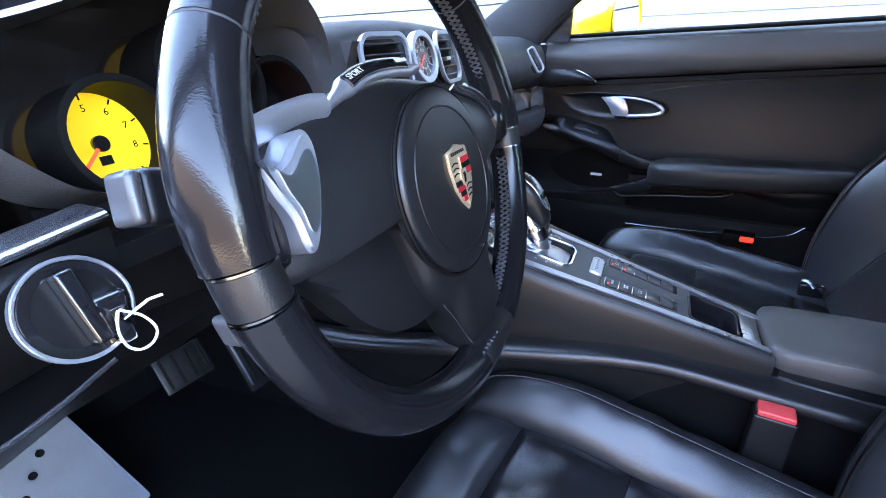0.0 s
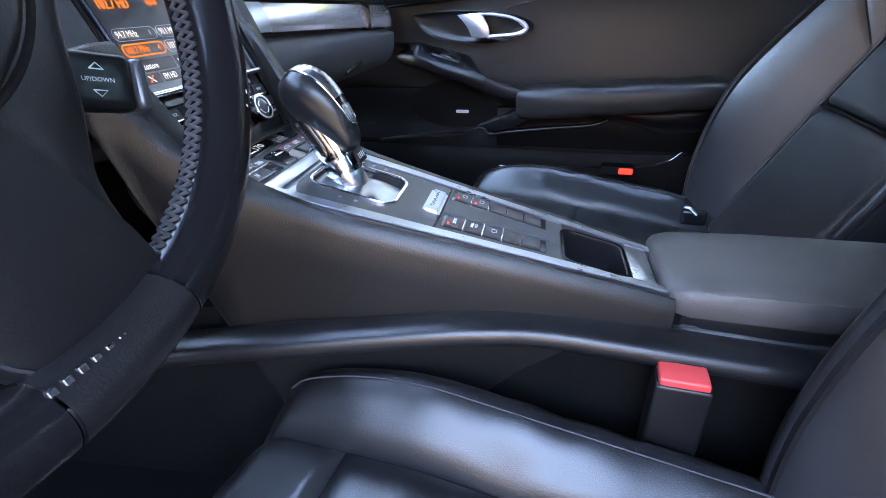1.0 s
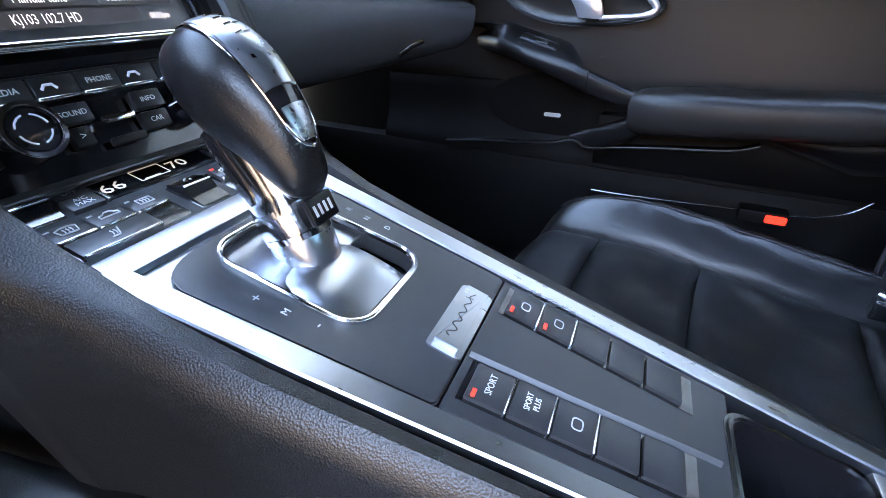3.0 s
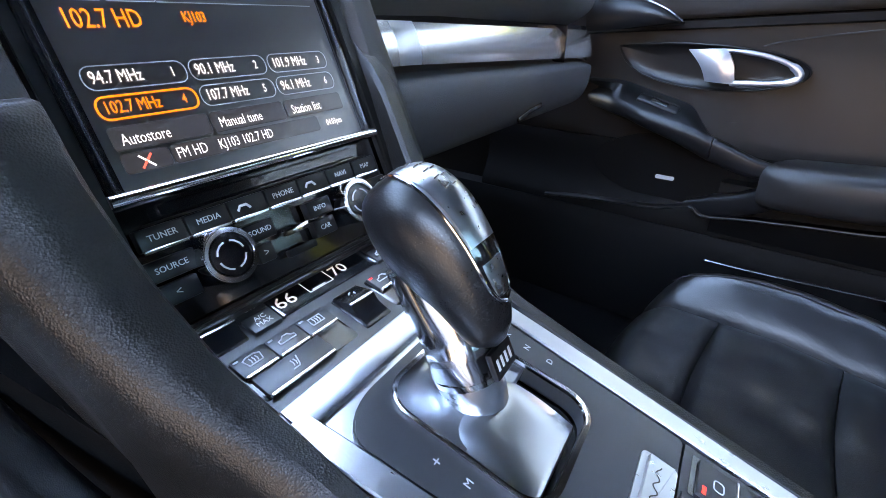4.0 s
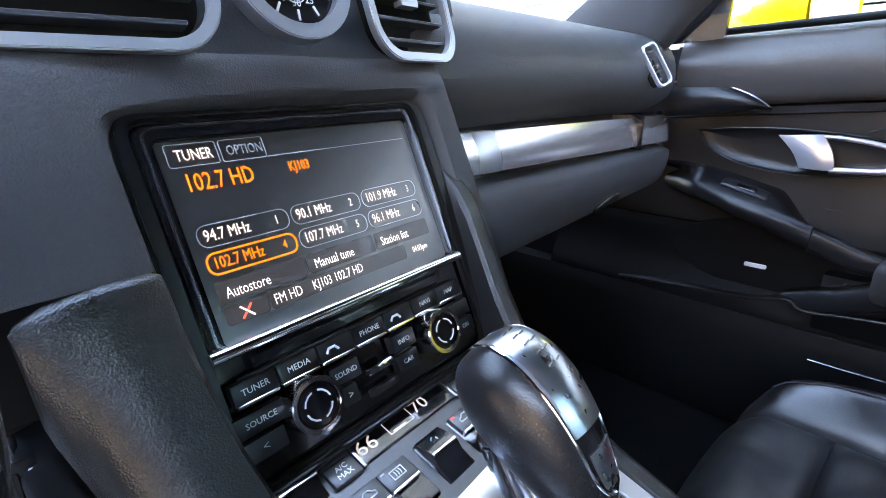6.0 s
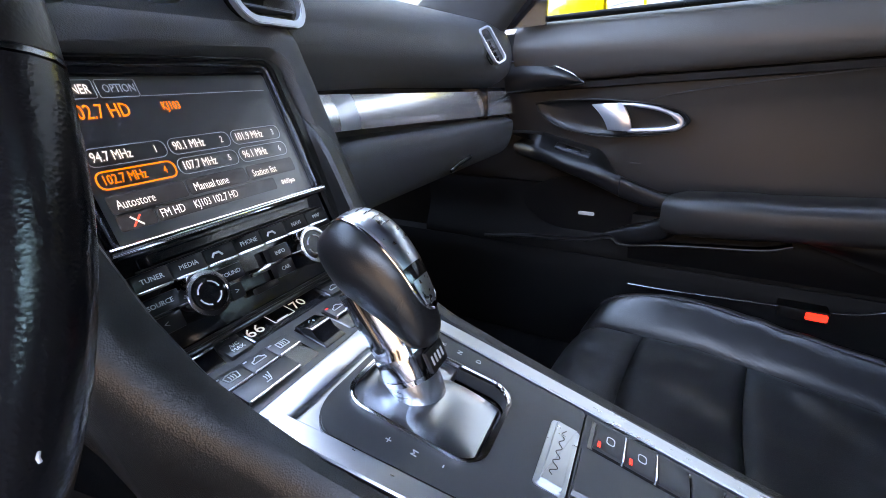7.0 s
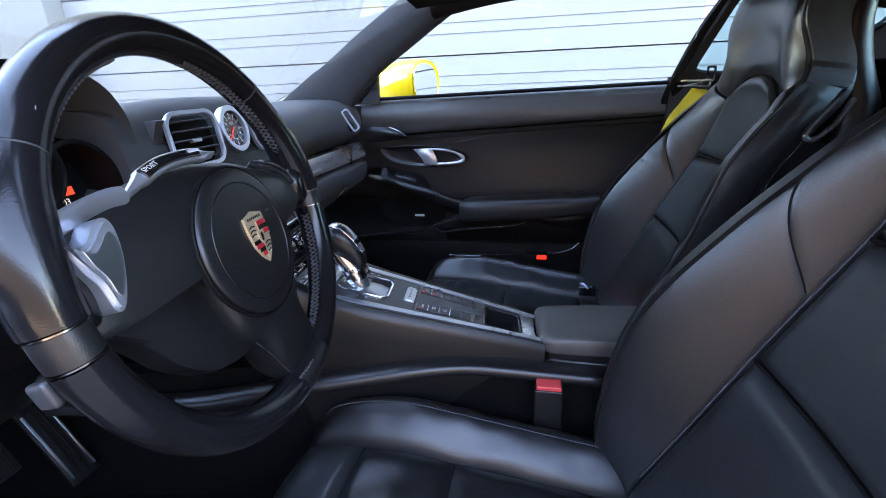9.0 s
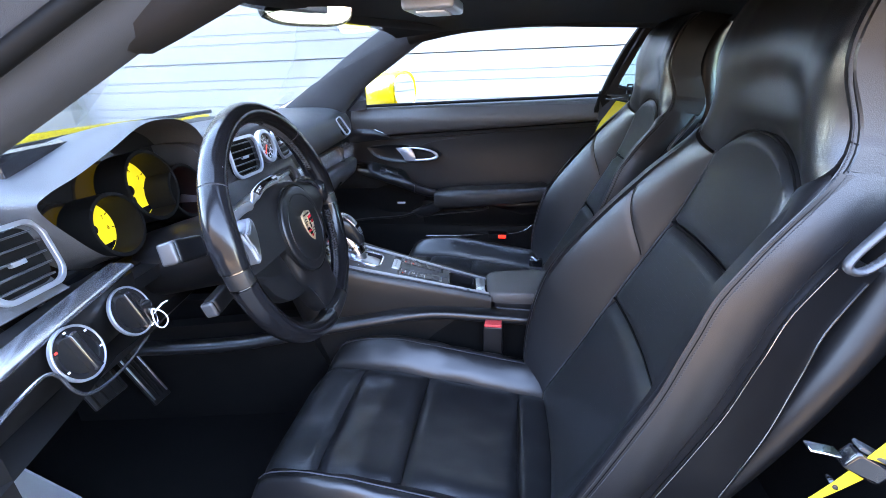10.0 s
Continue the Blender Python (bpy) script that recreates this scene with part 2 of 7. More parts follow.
def ringband(outer, inner, depth, m, bevel=0.0008):
    """A frame between two outlines of equally many points."""
    rings = []
    for o, z in ((outer, 0), (outer, depth), (inner, depth), (inner, 0), (outer, 0)):
        rings.append([(x, y, z) for x, y in o])
    bm = loft(rings, closed=True, caps=False)
    bmesh.ops.remove_doubles(bm, verts=bm.verts, dist=1e-6)
    if bevel:
        top = [e for e in bm.edges if all(abs(v.co.z - depth) < 1e-6 for v in e.verts)
               and len(e.link_faces) == 2 and e.link_faces[0].normal.dot(e.link_faces[1].normal) < 0.5]
        bm.normal_update()
        bmesh.ops.bevel(bm, geom=top, offset=bevel, segments=2, affect="EDGES")
    bmesh.ops.transform(bm, matrix=m, verts=bm.verts)
    return bm


def tube(path, rx, ry=None, up=(0, 0, 1), n=14, closed=False, power=1.0):
    """A sweep with an oval section, rx across and ry along up; radii may be lists."""
    ry = rx if ry is None else ry
    pts = [Vector(tuple(p)) for p in path]
    k = len(pts)
    rings = []
    for i, p in enumerate(pts):
        a = pts[(i - 1) % k] if closed or i else p
        b = pts[(i + 1) % k] if closed or i < k - 1 else p
        t = (b - a).normalized()
        side = t.cross(Vector(up)).normalized()
        top = side.cross(t).normalized()
        wx = rx[i] if isinstance(rx, (list, tuple)) else rx
        wy = ry[i] if isinstance(ry, (list, tuple)) else ry
        ring = []
        for j in range(n):
            g = 2 * math.pi * j / n
            c, s = math.cos(g), math.sin(g)
            c = math.copysign(abs(c) ** power, c)
            s = math.copysign(abs(s) ** power, s)
            ring.append(p + side * (c * wx) + top * (s * wy))
        rings.append(ring)
    if closed:
        rings.append(rings[0])
        bm = loft(rings, caps=False)
        bmesh.ops.remove_doubles(bm, verts=bm.verts, dist=1e-6)
        return bm
    return loft(rings)


def letters(text, size, m, material, parent, name="lettering", align="LEFT", wide=1.0):
    """Raised print in the built-in letters, lying in the frame m."""
    cu = bpy.data.curves.new(name, "FONT")
    cu.body, cu.size, cu.align_x, cu.align_y = text, size, align, "CENTER"
    cu.extrude = 0.0001
    cu.resolution_u = 2
    tmp = bpy.data.objects.new(name, cu)
    scene.collection.objects.link(tmp)
    me = bpy.data.meshes.new_from_object(tmp.evaluated_get(bpy.context.evaluated_depsgraph_get()))
    bpy.data.objects.remove(tmp)
    bpy.data.curves.remove(cu)
    me.transform(m @ Matrix.Diagonal((wide, 1, 1, 1)))
    me.materials.clear()
    me.materials.append(material)
    ob = new(name, me)
    ob.parent = parent
    return ob


def frame_of(origin, xdir, ydir):
    """The frame whose x and y run along these directions."""
    x = Vector(xdir).normalized()
    z = x.cross(Vector(ydir)).normalized()
    y = z.cross(x)
    return Matrix(((x.x, y.x, z.x, origin[0]), (x.y, y.y, z.y, origin[1]), (x.z, y.z, z.z, origin[2]), (0, 0, 0, 1)))


# the dash, stack and console sit turned by four degrees about this line
CX, SLOPE = -0.0145, 0.24
DR = Matrix.Translation((CX, 0, 0)) @ Matrix.Rotation(radians(4.0), 4, "Z") @ Matrix.Translation((-CX, 0, 0))


# the console itself falls two degrees more steeply from the climate panel backwards
DK = DR @ Matrix.Translation((0, 0.25, 0.68)) @ Matrix.Rotation(radians(2.0), 4, "Z") @ Matrix.Rotation(radians(2.0), 4, "X") @ Matrix.Translation((0, -0.25, -0.68))

# ---- outside: ground, garage wall ----
bm = bmesh.new()
bmesh.ops.create_grid(bm, x_segments=8, y_segments=8, size=150)
solid("ground", bm, CONCRETE, "tan concrete driveway beside a garage", "ground", "structure")

WALL_X = 2.6
garage = thing("garage_wall", "white garage wall clad in wide horizontal metal panels", "wall", (WALL_X, 0, 0), kind="structure")
SECTION = 0.533


def door_section():
    """One wide panel with two pairs of pressed ribs and a lapped joint."""
    prof = [(0.10, 0.004), (0.0, 0.006), (0.0, 0.125), (0.007, 0.129), (0.007, 0.134), (0.0, 0.139), (0.0, 0.192), (0.007, 0.196), (0.007, 0.201),
            (0.0, 0.206), (0.0, 0.326), (0.007, 0.330), (0.007, 0.335), (0.0, 0.340), (0.0, 0.393), (0.007, 0.397), (0.007, 0.402), (0.0, 0.407),
            (0.0, 0.521), (0.010, 0.523), (0.012, 0.531), (0.10, 0.531)]
    return loft([[(x, y, z) for x, z in prof] for y in (-9.0, 3.42)])


shared = None
for k in range(12):
    if shared is None:
        ob = part("panel", door_section(), SIDING, garage, smooth=False)
        shared = ob.data
    else:
        ob = new("panel", shared)
        ob.parent = garage
    ob.location = (0, 0, 0.080 + SECTION * k)
part("backing", block((0.102, -9.0, 0), (0.3, 3.42, 6.48), 0), TRIMGREY, garage)
solid("wall_pier", block((2.45, 3.425, 0), (3.0, 9.0, 6.48), 0.02), TRIMGREY, "pale grey stucco pier beside the white panels", "wall", "structure")

# added behind the camera: hides the low sky and darkens reflections in the leather
solid("unseen_wall", block((-7.2, -16, 0), (-7.0, 14, 3.6), 0.02), UNSEEN_BROWN, "unseen plain brown wall added across the driveway to darken reflections", "wall", "structure")

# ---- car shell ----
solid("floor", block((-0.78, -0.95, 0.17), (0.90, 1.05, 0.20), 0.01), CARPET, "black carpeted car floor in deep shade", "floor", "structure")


def roof_pt(u, v):
    x = -0.56 + 1.16 * u
    y = 0.16 - 1.2 * v
    edge = (2 * u - 1) ** 2
    return (x, y - 0.05 * edge * (1 - v), 1.235 - 0.035 * edge ** 2 - 0.06 * (2 * v - 0.8) ** 2 * 0.6)


solid("ceiling", sheet(roof_pt, 24, 20, (0, 0, 0.05)), FABRIC, "dark cloth headliner under the car roof", "ceiling", "structure")
lamp = thing("roof_lamp", "pale grey reading lamp housing under the headliner", "roof lamp", (-0.10, -0.135, 1.203))
part("housing", block((-0.075, -0.050, -0.012), (0.085, 0.045, 0.012), 0.008, 3), BLIND, lamp)
part("lens", block((-0.045, -0.030, -0.015), (0.055, 0.025, -0.010), 0.003, 2), WHITE, lamp)

# passenger pillars, header rail and rails over the doors
apil = [[(0.745, 0.70, 0.895), (0.725, 0.630, 0.942), (0.705, 0.437, 1.062), (0.685, 0.310, 1.142), (0.665, 0.180, 1.216), (0.640, 0.095, 1.262)],
        [(0.760, 0.415, 0.885), (0.745, 0.372, 0.937), (0.730, 0.285, 1.017), (0.710, 0.157, 1.098), (0.685, 0.038, 1.169), (0.655, -0.060, 1.215)]]
ahead, behind = curve(apil[0], 30), curve(apil[1], 30)
solid("a_pillar", loft([[p + np.array((0.0, 0.0, 0.0)), p * 0.88 + q * 0.12 + np.array((-0.010, 0, 0)), p * 0.6 + q * 0.4 + np.array((-0.018, 0, 0)), p * 0.25 + q * 0.75 + np.array((-0.016, 0, 0)), p * 0.06 + q * 0.94 + np.array((-0.008, 0, 0)),
                         q + np.array((0.004, 0, 0)), q + np.array((0.03, 0, 0)), p + np.array((0.02, 0, 0))] for p, q in zip(ahead, behind)]), PILLAR,
      "slanted windscreen pillar in dark grey cloth", "pillar", "structure")
apil2 = curve([(-0.785, 0.48, 0.868), (-0.74, 0.318, 0.963), (-0.69, 0.144, 1.065), (-0.64, -0.03, 1.167), (-0.612, -0.12, 1.21)], 20)
solid("a_pillar", loft([[p + np.array(o) for o in ((0, 0, 0), (-0.03, -0.004, 0.002), (-0.05, 0.0, 0.012), (-0.058, 0.012, 0.022), (-0.10, 0.02, 0.05), (-0.15, 0.06, 0.095), (-0.12, 0.09, 0.10), (-0.02, 0.06, 0.035), (0.0, 0.012, 0.006))] for p in apil2]), PILLAR,
      "driver side windscreen pillar in dark grey cloth", "pillar", "structure")
solid("door_seal", tube([p + np.array((-0.068, 0.006, 0.026)) for p in apil2], 0.009, 0.009), RUBBER, "black rubber seal along the driver side pillar", "door seal", "structure")
solid("header_rail", tube(curve([(-0.60, -0.06, 1.213), (-0.3, 0.12, 1.225), (0, 0.16, 1.232), (0.3, 0.12, 1.225), (0.62, -0.04, 1.213)], 24), 0.05, 0.022, power=0.8), FABRIC,
      "dark cloth rail over the windscreen", "roof rail", "structure")
rail = curve([(0.66, 0.08, 1.185), (0.66, -0.12, 1.215), (0.655, -0.35, 1.222), (0.655, -0.55, 1.212), (0.665, -0.75, 1.200), (0.675, -0.95, 1.172), (0.68, -1.15, 1.125)], 34)
solid("roof_rail", tube(rail, 0.042, 0.028, power=0.8), FABRIC, "dark cloth rail over the passenger window", "roof rail", "structure")
rail2 = curve([(-0.66, 0.05, 1.15), (-0.64, -0.15, 1.225), (-0.63, -0.35, 1.245), (-0.63, -0.6, 1.23), (-0.66, -1.0, 1.12)], 30)
solid("roof_rail", tube(rail2, 0.04, 0.028, power=0.8), FABRIC, "dark cloth rail over the open driver door", "roof rail", "structure")
bpil = curve([(0.795, -0.612, 0.90), (0.772, -0.630, 0.975), (0.742, -0.672, 1.09), (0.705, -0.728, 1.195)], 16)
solid("b_pillar", loft([[p + np.array(o) for o in ((0.004, 0.030, 0.0), (-0.010, 0.026, 0.0), (-0.016, 0.006, 0.0), (-0.012, -0.012, 0.0), (-0.002, -0.018, 0.0), (0.016, -0.018, 0.0), (0.02, 0.02, 0.0))] for p in bpil]), RUBBER,
      "black pillar behind the passenger window", "pillar", "structure")

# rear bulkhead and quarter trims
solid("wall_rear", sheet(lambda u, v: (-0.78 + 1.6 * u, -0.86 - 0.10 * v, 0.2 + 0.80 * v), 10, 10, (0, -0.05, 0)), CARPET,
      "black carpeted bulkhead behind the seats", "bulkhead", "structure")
solid("rear_shelf", block((-0.76, -1.45, 0.965), (0.80, -0.92, 1.0), 0.01), CARPET, "black carpeted shelf behind the bulkhead", "shelf", "structure")
solid("quarter_trim", sheet(lambda u, v: (0.80 - 0.022 * v, -0.600 - 0.85 * u, 0.25 + 0.622 * v), 14, 14, (0.05, 0, 0)), PILLAR,
      "grey trim behind the passenger door", "trim panel", "structure")
solid("quarter_trim", sheet(lambda u, v: (0.778 - 0.012 * v, -0.600 - 0.85 * u, 0.876 + 0.100 * v), 14, 6, (0.05, 0, 0)), PILLAR,
      "grey upper trim at the passenger belt guide", "trim panel", "structure")
QF = frame_of((0.768, 0.0, 0.98), (0, -1, 0), (-0.40, 0, 1))      # the leaning side behind the passenger door: x back, y up
quarter_out = [(q[0], q[1]) for q in curve([(0.655, 0.016, 0), (0.70, 0.004, 0), (0.80, 0.006, 0), (0.98, 0.045, 0), (1.052, 0.092, 0), (1.088, 0.138, 0), (1.062, 0.152, 0), (0.96, 0.170, 0), (0.80, 0.202, 0), (0.738, 0.208, 0), (0.716, 0.186, 0), (0.683, 0.100, 0), (0.655, 0.024, 0)], 60)][:-1]


def to_border(p):
    """From the window's middle through p out to the edge of the leaning side."""
    c, d = (0.84, 0.10), (p[0] - 0.84, p[1] - 0.10)
    reach = [r for r in ((1.45 - c[0]) / d[0] if d[0] > 1e-6 else 9e9, (0.617 - c[0] + 0.42 * c[1]) / (d[0] - 0.42 * d[1]) if d[0] - 0.42 * d[1] < -1e-6 else 9e9, (0.26 - c[1]) / d[1] if d[1] > 1e-6 else 9e9, (-0.012 - c[1]) / d[1] if d[1] < -1e-6 else 9e9)]
    return (c[0] + d[0] * min(reach), c[1] + d[1] * min(reach))


solid("c_pillar", ringband([to_border(p) for p in quarter_out], quarter_out, 0.03, QF @ Matrix.Translation((0, 0, -0.015))), FABRIC, "dark cloth side round the rear quarter window", "pillar", "structure")
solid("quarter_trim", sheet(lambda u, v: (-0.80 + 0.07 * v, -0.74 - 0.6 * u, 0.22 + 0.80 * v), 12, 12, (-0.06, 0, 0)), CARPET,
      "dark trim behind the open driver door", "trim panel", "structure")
solid("rear_header", tube(curve([(-0.66, -1.04, 1.11), (0, -1.07, 1.19), (0.64, -1.13, 1.14)], 20), 0.05, 0.02), FABRIC, "dark cloth rail over the rear window", "roof rail", "structure")
solid("door_sill", block((-0.86, -0.72, 0.20), (-0.70, 0.55, 0.33), 0.03, 3), PANEL, "black plastic sill below the open driver door", "sill", "structure")
solid("footwell", sheet(lambda u, v: (-0.80 + 1.62 * u, 0.95 - 0.05 * v, 0.18 + 0.72 * v), 6, 6, (0, 0.05, 0)), CARPET, "black carpeted front bulkhead", "bulkhead", "structure")
solid("kick_panel", sheet(lambda u, v: (0.845, 0.95 - 0.60 * u, 0.2 + 0.72 * v), 6, 6, (0.04, 0, 0)), PANEL, "black passenger footwell side panel", "trim panel", "structure")
solid("kick_panel", sheet(lambda u, v: (-0.80, 0.95 - 0.75 * u, 0.2 + 0.56 * v), 6, 6, (-0.04, 0, 0)), PANEL, "black footwell side panel", "trim panel", "structure")

# yellow body outside: bonnet, wings, door skin
solid("bonnet", sheet(lambda u, v: (-0.80 + 1.62 * u, 1.02 + 1.15 * v, 0.964 - 0.035 * (2 * u - 1) ** 2 - 0.16 * v - 0.05 * v * v), 20, 16, (0, 0, -0.03)), YELLOW,
      "glossy yellow front bonnet", "bonnet", "structure")
solid("door_skin", sheet(lambda u, v: (0.90 + 0.03 * math.sin(math.pi * v), 0.55 - 1.6 * u, 0.2 + 0.70 * v), 12, 10, (-0.02, 0, 0)), YELLOW,
      "yellow outer skin of the passenger side", "car body", "structure")
solid("cowl", block((-0.74, 0.80, 0.90), (0.76, 1.02, 0.925), 0.006), RUBBER, "black cowl below the windscreen", "cowl", "structure")
wiper = thing("wiper", "black wiper arm resting on the cowl", "wiper")
part("arm", tube([(-0.10, 0.95, 0.945), (0.2, 0.93, 0.957), (0.5, 0.90, 0.955)], 0.008, 0.006), RUBBER, wiper)
part("blade", tube([(0.0, 0.90, 0.955), (0.3, 0.89, 0.962), (0.62, 0.87, 0.958)], 0.004, 0.007), RUBBER, wiper)

# windows
wind = sheet(lambda u, v: (-0.80 + 1.60 * u + (0.5 - u) * 0.22 * v, 0.92 - 0.80 * v - 0.16 * (1 - 0.6 * v) * (2 * u - 1) ** 2, 0.93 + 0.29 * v - 0.02 * (2 * u - 1) ** 2), 20, 14, (0, 0.004, 0.004))
w = solid("windscreen", wind, GLASS, "clear curved windscreen", "window", "structure")
w.visible_shadow = False
side = sheet(lambda u, v: (0.80 - 0.13 * v, 0.36 - 1.0 * u - 0.24 * v * (1 - u), 0.93 + (0.27 + 0.0 * u) * v), 12, 8, (0.004, 0, 0.001))
w = solid("window_1", side, GLASS, "clear passenger side window, closed", "window", "structure")
w.visible_shadow = False
quarter = plate(quarter_out, 0.004, QF, 0)
w = solid("window_2", quarter, TINTED, "small rear quarter window of green tinted glass", "window", "structure")
w.visible_shadow = False

rear_pane = sheet(lambda u, v: (-0.62 + 1.24 * u, -1.46 + 0.43 * v, 1.002 + 0.15 * v - 0.06 * v * (2 * u - 1) ** 2), 10, 6, (0, -0.003, 0.004))
w = solid("window_3", rear_pane, TINTED, "sloping rear window of green tinted glass", "window", "structure")
w.visible_shadow = False

# ---- passenger door ----
door = thing("passenger_door", "closed passenger door with black leather trim panel", "car door")
DX = 0.835


def door_x(y, z):
    """How far out the trim lies: full at the top, hollow in the middle, full again at the bottom."""
    top = math.exp(-((z - 0.882) / 0.055) ** 2) * 0.032
    hollow = 0.020 * math.exp(-((z - 0.73) / 0.09) ** 2)
    low = 0.045 / (1 + math.exp((z - 0.47) * 45))
    return DX - top - low + hollow * 0.5


belt = lambda y: 0.938 - 0.022 * (y - 0.3)
pad_low = lambda y: 0.833 - 0.056 * y


def between(lo, hi, y0, y1, bulge=0.0, off=0.0):
    def fn(u, v):
        y = y0 + (y1 - y0) * u
        z = lo(y) + (hi(y) - lo(y)) * v
        e = min(v, 1 - v)
        return (door_x(y, z) - off - bulge * (1 - (1 - min(1, e * 7)) ** 2) , y, z)
    return fn


part("upper_pad", sheet(between(pad_low, belt, 0.37, -0.66, 0.010, 0.006), 40, 20, (0.05, 0, 0)), UPPAD, door, "black leather pad along the window sill")
part("seam_strip", sheet(between(lambda y: pad_low(y) - 0.018, lambda y: pad_low(y) - 0.002, 0.37, -0.66, 0.004, 0.004), 40, 8, (0.04, 0, 0)), DOORL, door)
part("main_panel", sheet(between(lambda y: 0.592, lambda y: pad_low(y) - 0.019, 0.62, -0.66, 0.004), 50, 40, (0.05, 0, 0)), DOORL, door)
part("lower_trim", sheet(between(lambda y: 0.438, lambda y: 0.590, 0.62, -0.66, 0.004), 50, 16, (0.05, 0, 0)), RUBBER, door, "black plastic below the armrest")
part("lower_panel", sheet(between(lambda y: 0.19, lambda y: 0.437, 0.90, -0.66, 0.004), 40, 16, (0.05, 0, 0)), RUBBER, door)
part("backing", block((0.862, -0.665, 0.20), (0.874, 0.40, 0.925), 0.002, 1), RUBBER, door)
part("panel_seam", tube([(door_x(y, z) - 0.0045, y, z) for y, z in [(0.088 - 0.735 * k / 40, 0.779 + 0.088 * (k / 40) ** 0.72) for k in range(41)]], 0.0013, 0.0016, n=6), THREAD, door)
part("mirror_corner", loft([[(x, 0.400, 0.925), (x, 0.306, 1.022), (x, 0.294, 1.020), (x, 0.300, 0.928)] for x in (0.782, 0.796)]), GLOSS, door, "black triangle at the mirror's foot")
part("window_seal", tube([(0.806, 0.36, 0.940), (0.806, -0.15, 0.951), (0.806, -0.645, 0.962)], 0.006, 0.006), RUBBER, door)
CAPTOP = curve([(0, 0.390, 0.860), (0, 0.340, 0.861), (0, 0.297, 0.855), (0, 0.247, 0.836), (0, 0.216, 0.816)], 24)
CAPLOW = curve([(0, 0.390, 0.797), (0, 0.342, 0.801), (0, 0.275, 0.809), (0, 0.240, 0.813), (0, 0.214, 0.815)], 24)
part("corner_cap", loft([[(0.806 - 0.016 * math.sin(math.pi * min(1, 0.15 + j / 10)) * min(1, (24 - k) / 8), *(p[1:] + (q[1:] - p[1:]) * j / 8)) for j in range(9)] for k, (p, q) in enumerate(zip(CAPLOW, CAPTOP))], closed=False), PANEL, door, "black cap at the foot of the pillar")
part("cap_edge", tube([(0.800, p[1], p[2]) for p in CAPTOP], 0.0022, n=8), DARKSIL, door, "thin bright edge of the cap")
part("cap_gap", tube([(0.804, p[1], p[2] - 0.002) for p in CAPLOW], 0.0025, n=8), RUBBER, door)

# release handle in its oval bowl
def oval(y0, y1, zc, h, lean, n=40, p=0.8):
    out = []
    for k in range(n):
        a = 2 * math.pi * k / n
        c, s = math.cos(a), math.sin(a)
        y = (y0 + y1) / 2 + (y1 - y0) / 2 * math.copysign(abs(c) ** p, c)
        out.append((y, zc + lean * (y - y0) + h * s * (1 - 0.25 * c)))
    return out




def on_door(outline, x0, depth, bevel=0.002):
    bm = plate([(y, z) for y, z in outline], depth, Matrix.Identity(4), bevel)
    for v in bm.verts:
        v.co = Vector((x0 - v.co.z, v.co.x, v.co.y))
    return bm


BOWL = [(0.329, 0.772), (0.318, 0.752), (0.300, 0.736), (0.270, 0.721), (0.220, 0.709), (0.160, 0.704), (0.100, 0.707), (0.055, 0.714), (0.022, 0.726), (0.011, 0.739), (0.020, 0.752), (0.045, 0.763), (0.085, 0.771), (0.140, 0.777), (0.200, 0.780), (0.270, 0.778)]
bowl = [(p[0], p[1]) for p in curve([(*q, 0) for q in BOWL + BOWL[:1]], 81)[:-1]]
mid_y, mid_z = 0.165, 0.742
part("handle_bowl", loft([[(x, mid_y + (y - mid_y) * f, mid_z + (z - mid_z) * f) for y, z in bowl] for f, x in ((1.0, 0.844), (1.0, 0.831), (0.985, 0.8295), (0.96, 0.832), (0.85, 0.836), (0.5, 0.8375), (0.05, 0.838))]), PANEL, door, "satin black handle bowl")
part("handle_bezel", tube([(0.831, mid_y + (y - mid_y) * 1.004, mid_z + (z - mid_z) * 1.01) for y, z in bowl], 0.0016, 0.0016, up=(1, 0, 0), closed=True, n=8), PANEL, door, "thin ring round the handle bowl")


def blade_pt(u, v):
    """The broad leaf of the release handle: u backwards, v down."""
    y = (0.197 - 0.060 * u) * (1 - v) + (0.160 - 0.046 * u) * v
    return (0.806 - 0.007 * math.sin(math.pi * (0.15 + 0.7 * v)) - 0.004 * math.sin(math.pi * u), y - 0.006 * math.sin(math.pi * v), 0.7715 + 0.004 * u - (0.051 + 0.006 * u) * v)


handle = part("door_handle", sheet(blade_pt, 14, 18, (0.010, 0, 0)), SILVER, door, "satin silver release handle")
part("pull_loop", tube([(0.806 + 0.004 * abs(math.sin(math.pi * k / 40)), *p[:2]) for k, p in enumerate(curve([(0.145, 0.7725, 0), (0.110, 0.7705, 0), (0.070, 0.7640, 0), (0.040, 0.7530, 0), (0.025, 0.7400, 0), (0.030, 0.7290, 0), (0.055, 0.7235, 0), (0.085, 0.7215, 0), (0.120, 0.7200, 0)], 41))],
                       [0.0035] * 4 + [0.0042] * 12 + [0.0062] * 12 + [0.0050] * 13, 0.0045, up=(1, 0, 0), n=12), SILVER, handle)

# armrest and pull grip
# a beam that grows out of the panel, then runs on as a free grip
def beam_ring(y):
    zu = table([0.012, 0.047, 0.142, 0.227, 0.308, 0.345], [0.598, 0.606, 0.640, 0.661, 0.682, 0.684], y)
    zl = table([0.0, 0.057, 0.112, 0.182, 0.284, 0.345], [0.574, 0.573, 0.588, 0.616, 0.648, 0.655], y)
    x = table([0.0, 0.25, 0.31, 0.345, 0.40], [0.758, 0.763, 0.780, 0.806, 0.850], y)
    return x, zu, zl


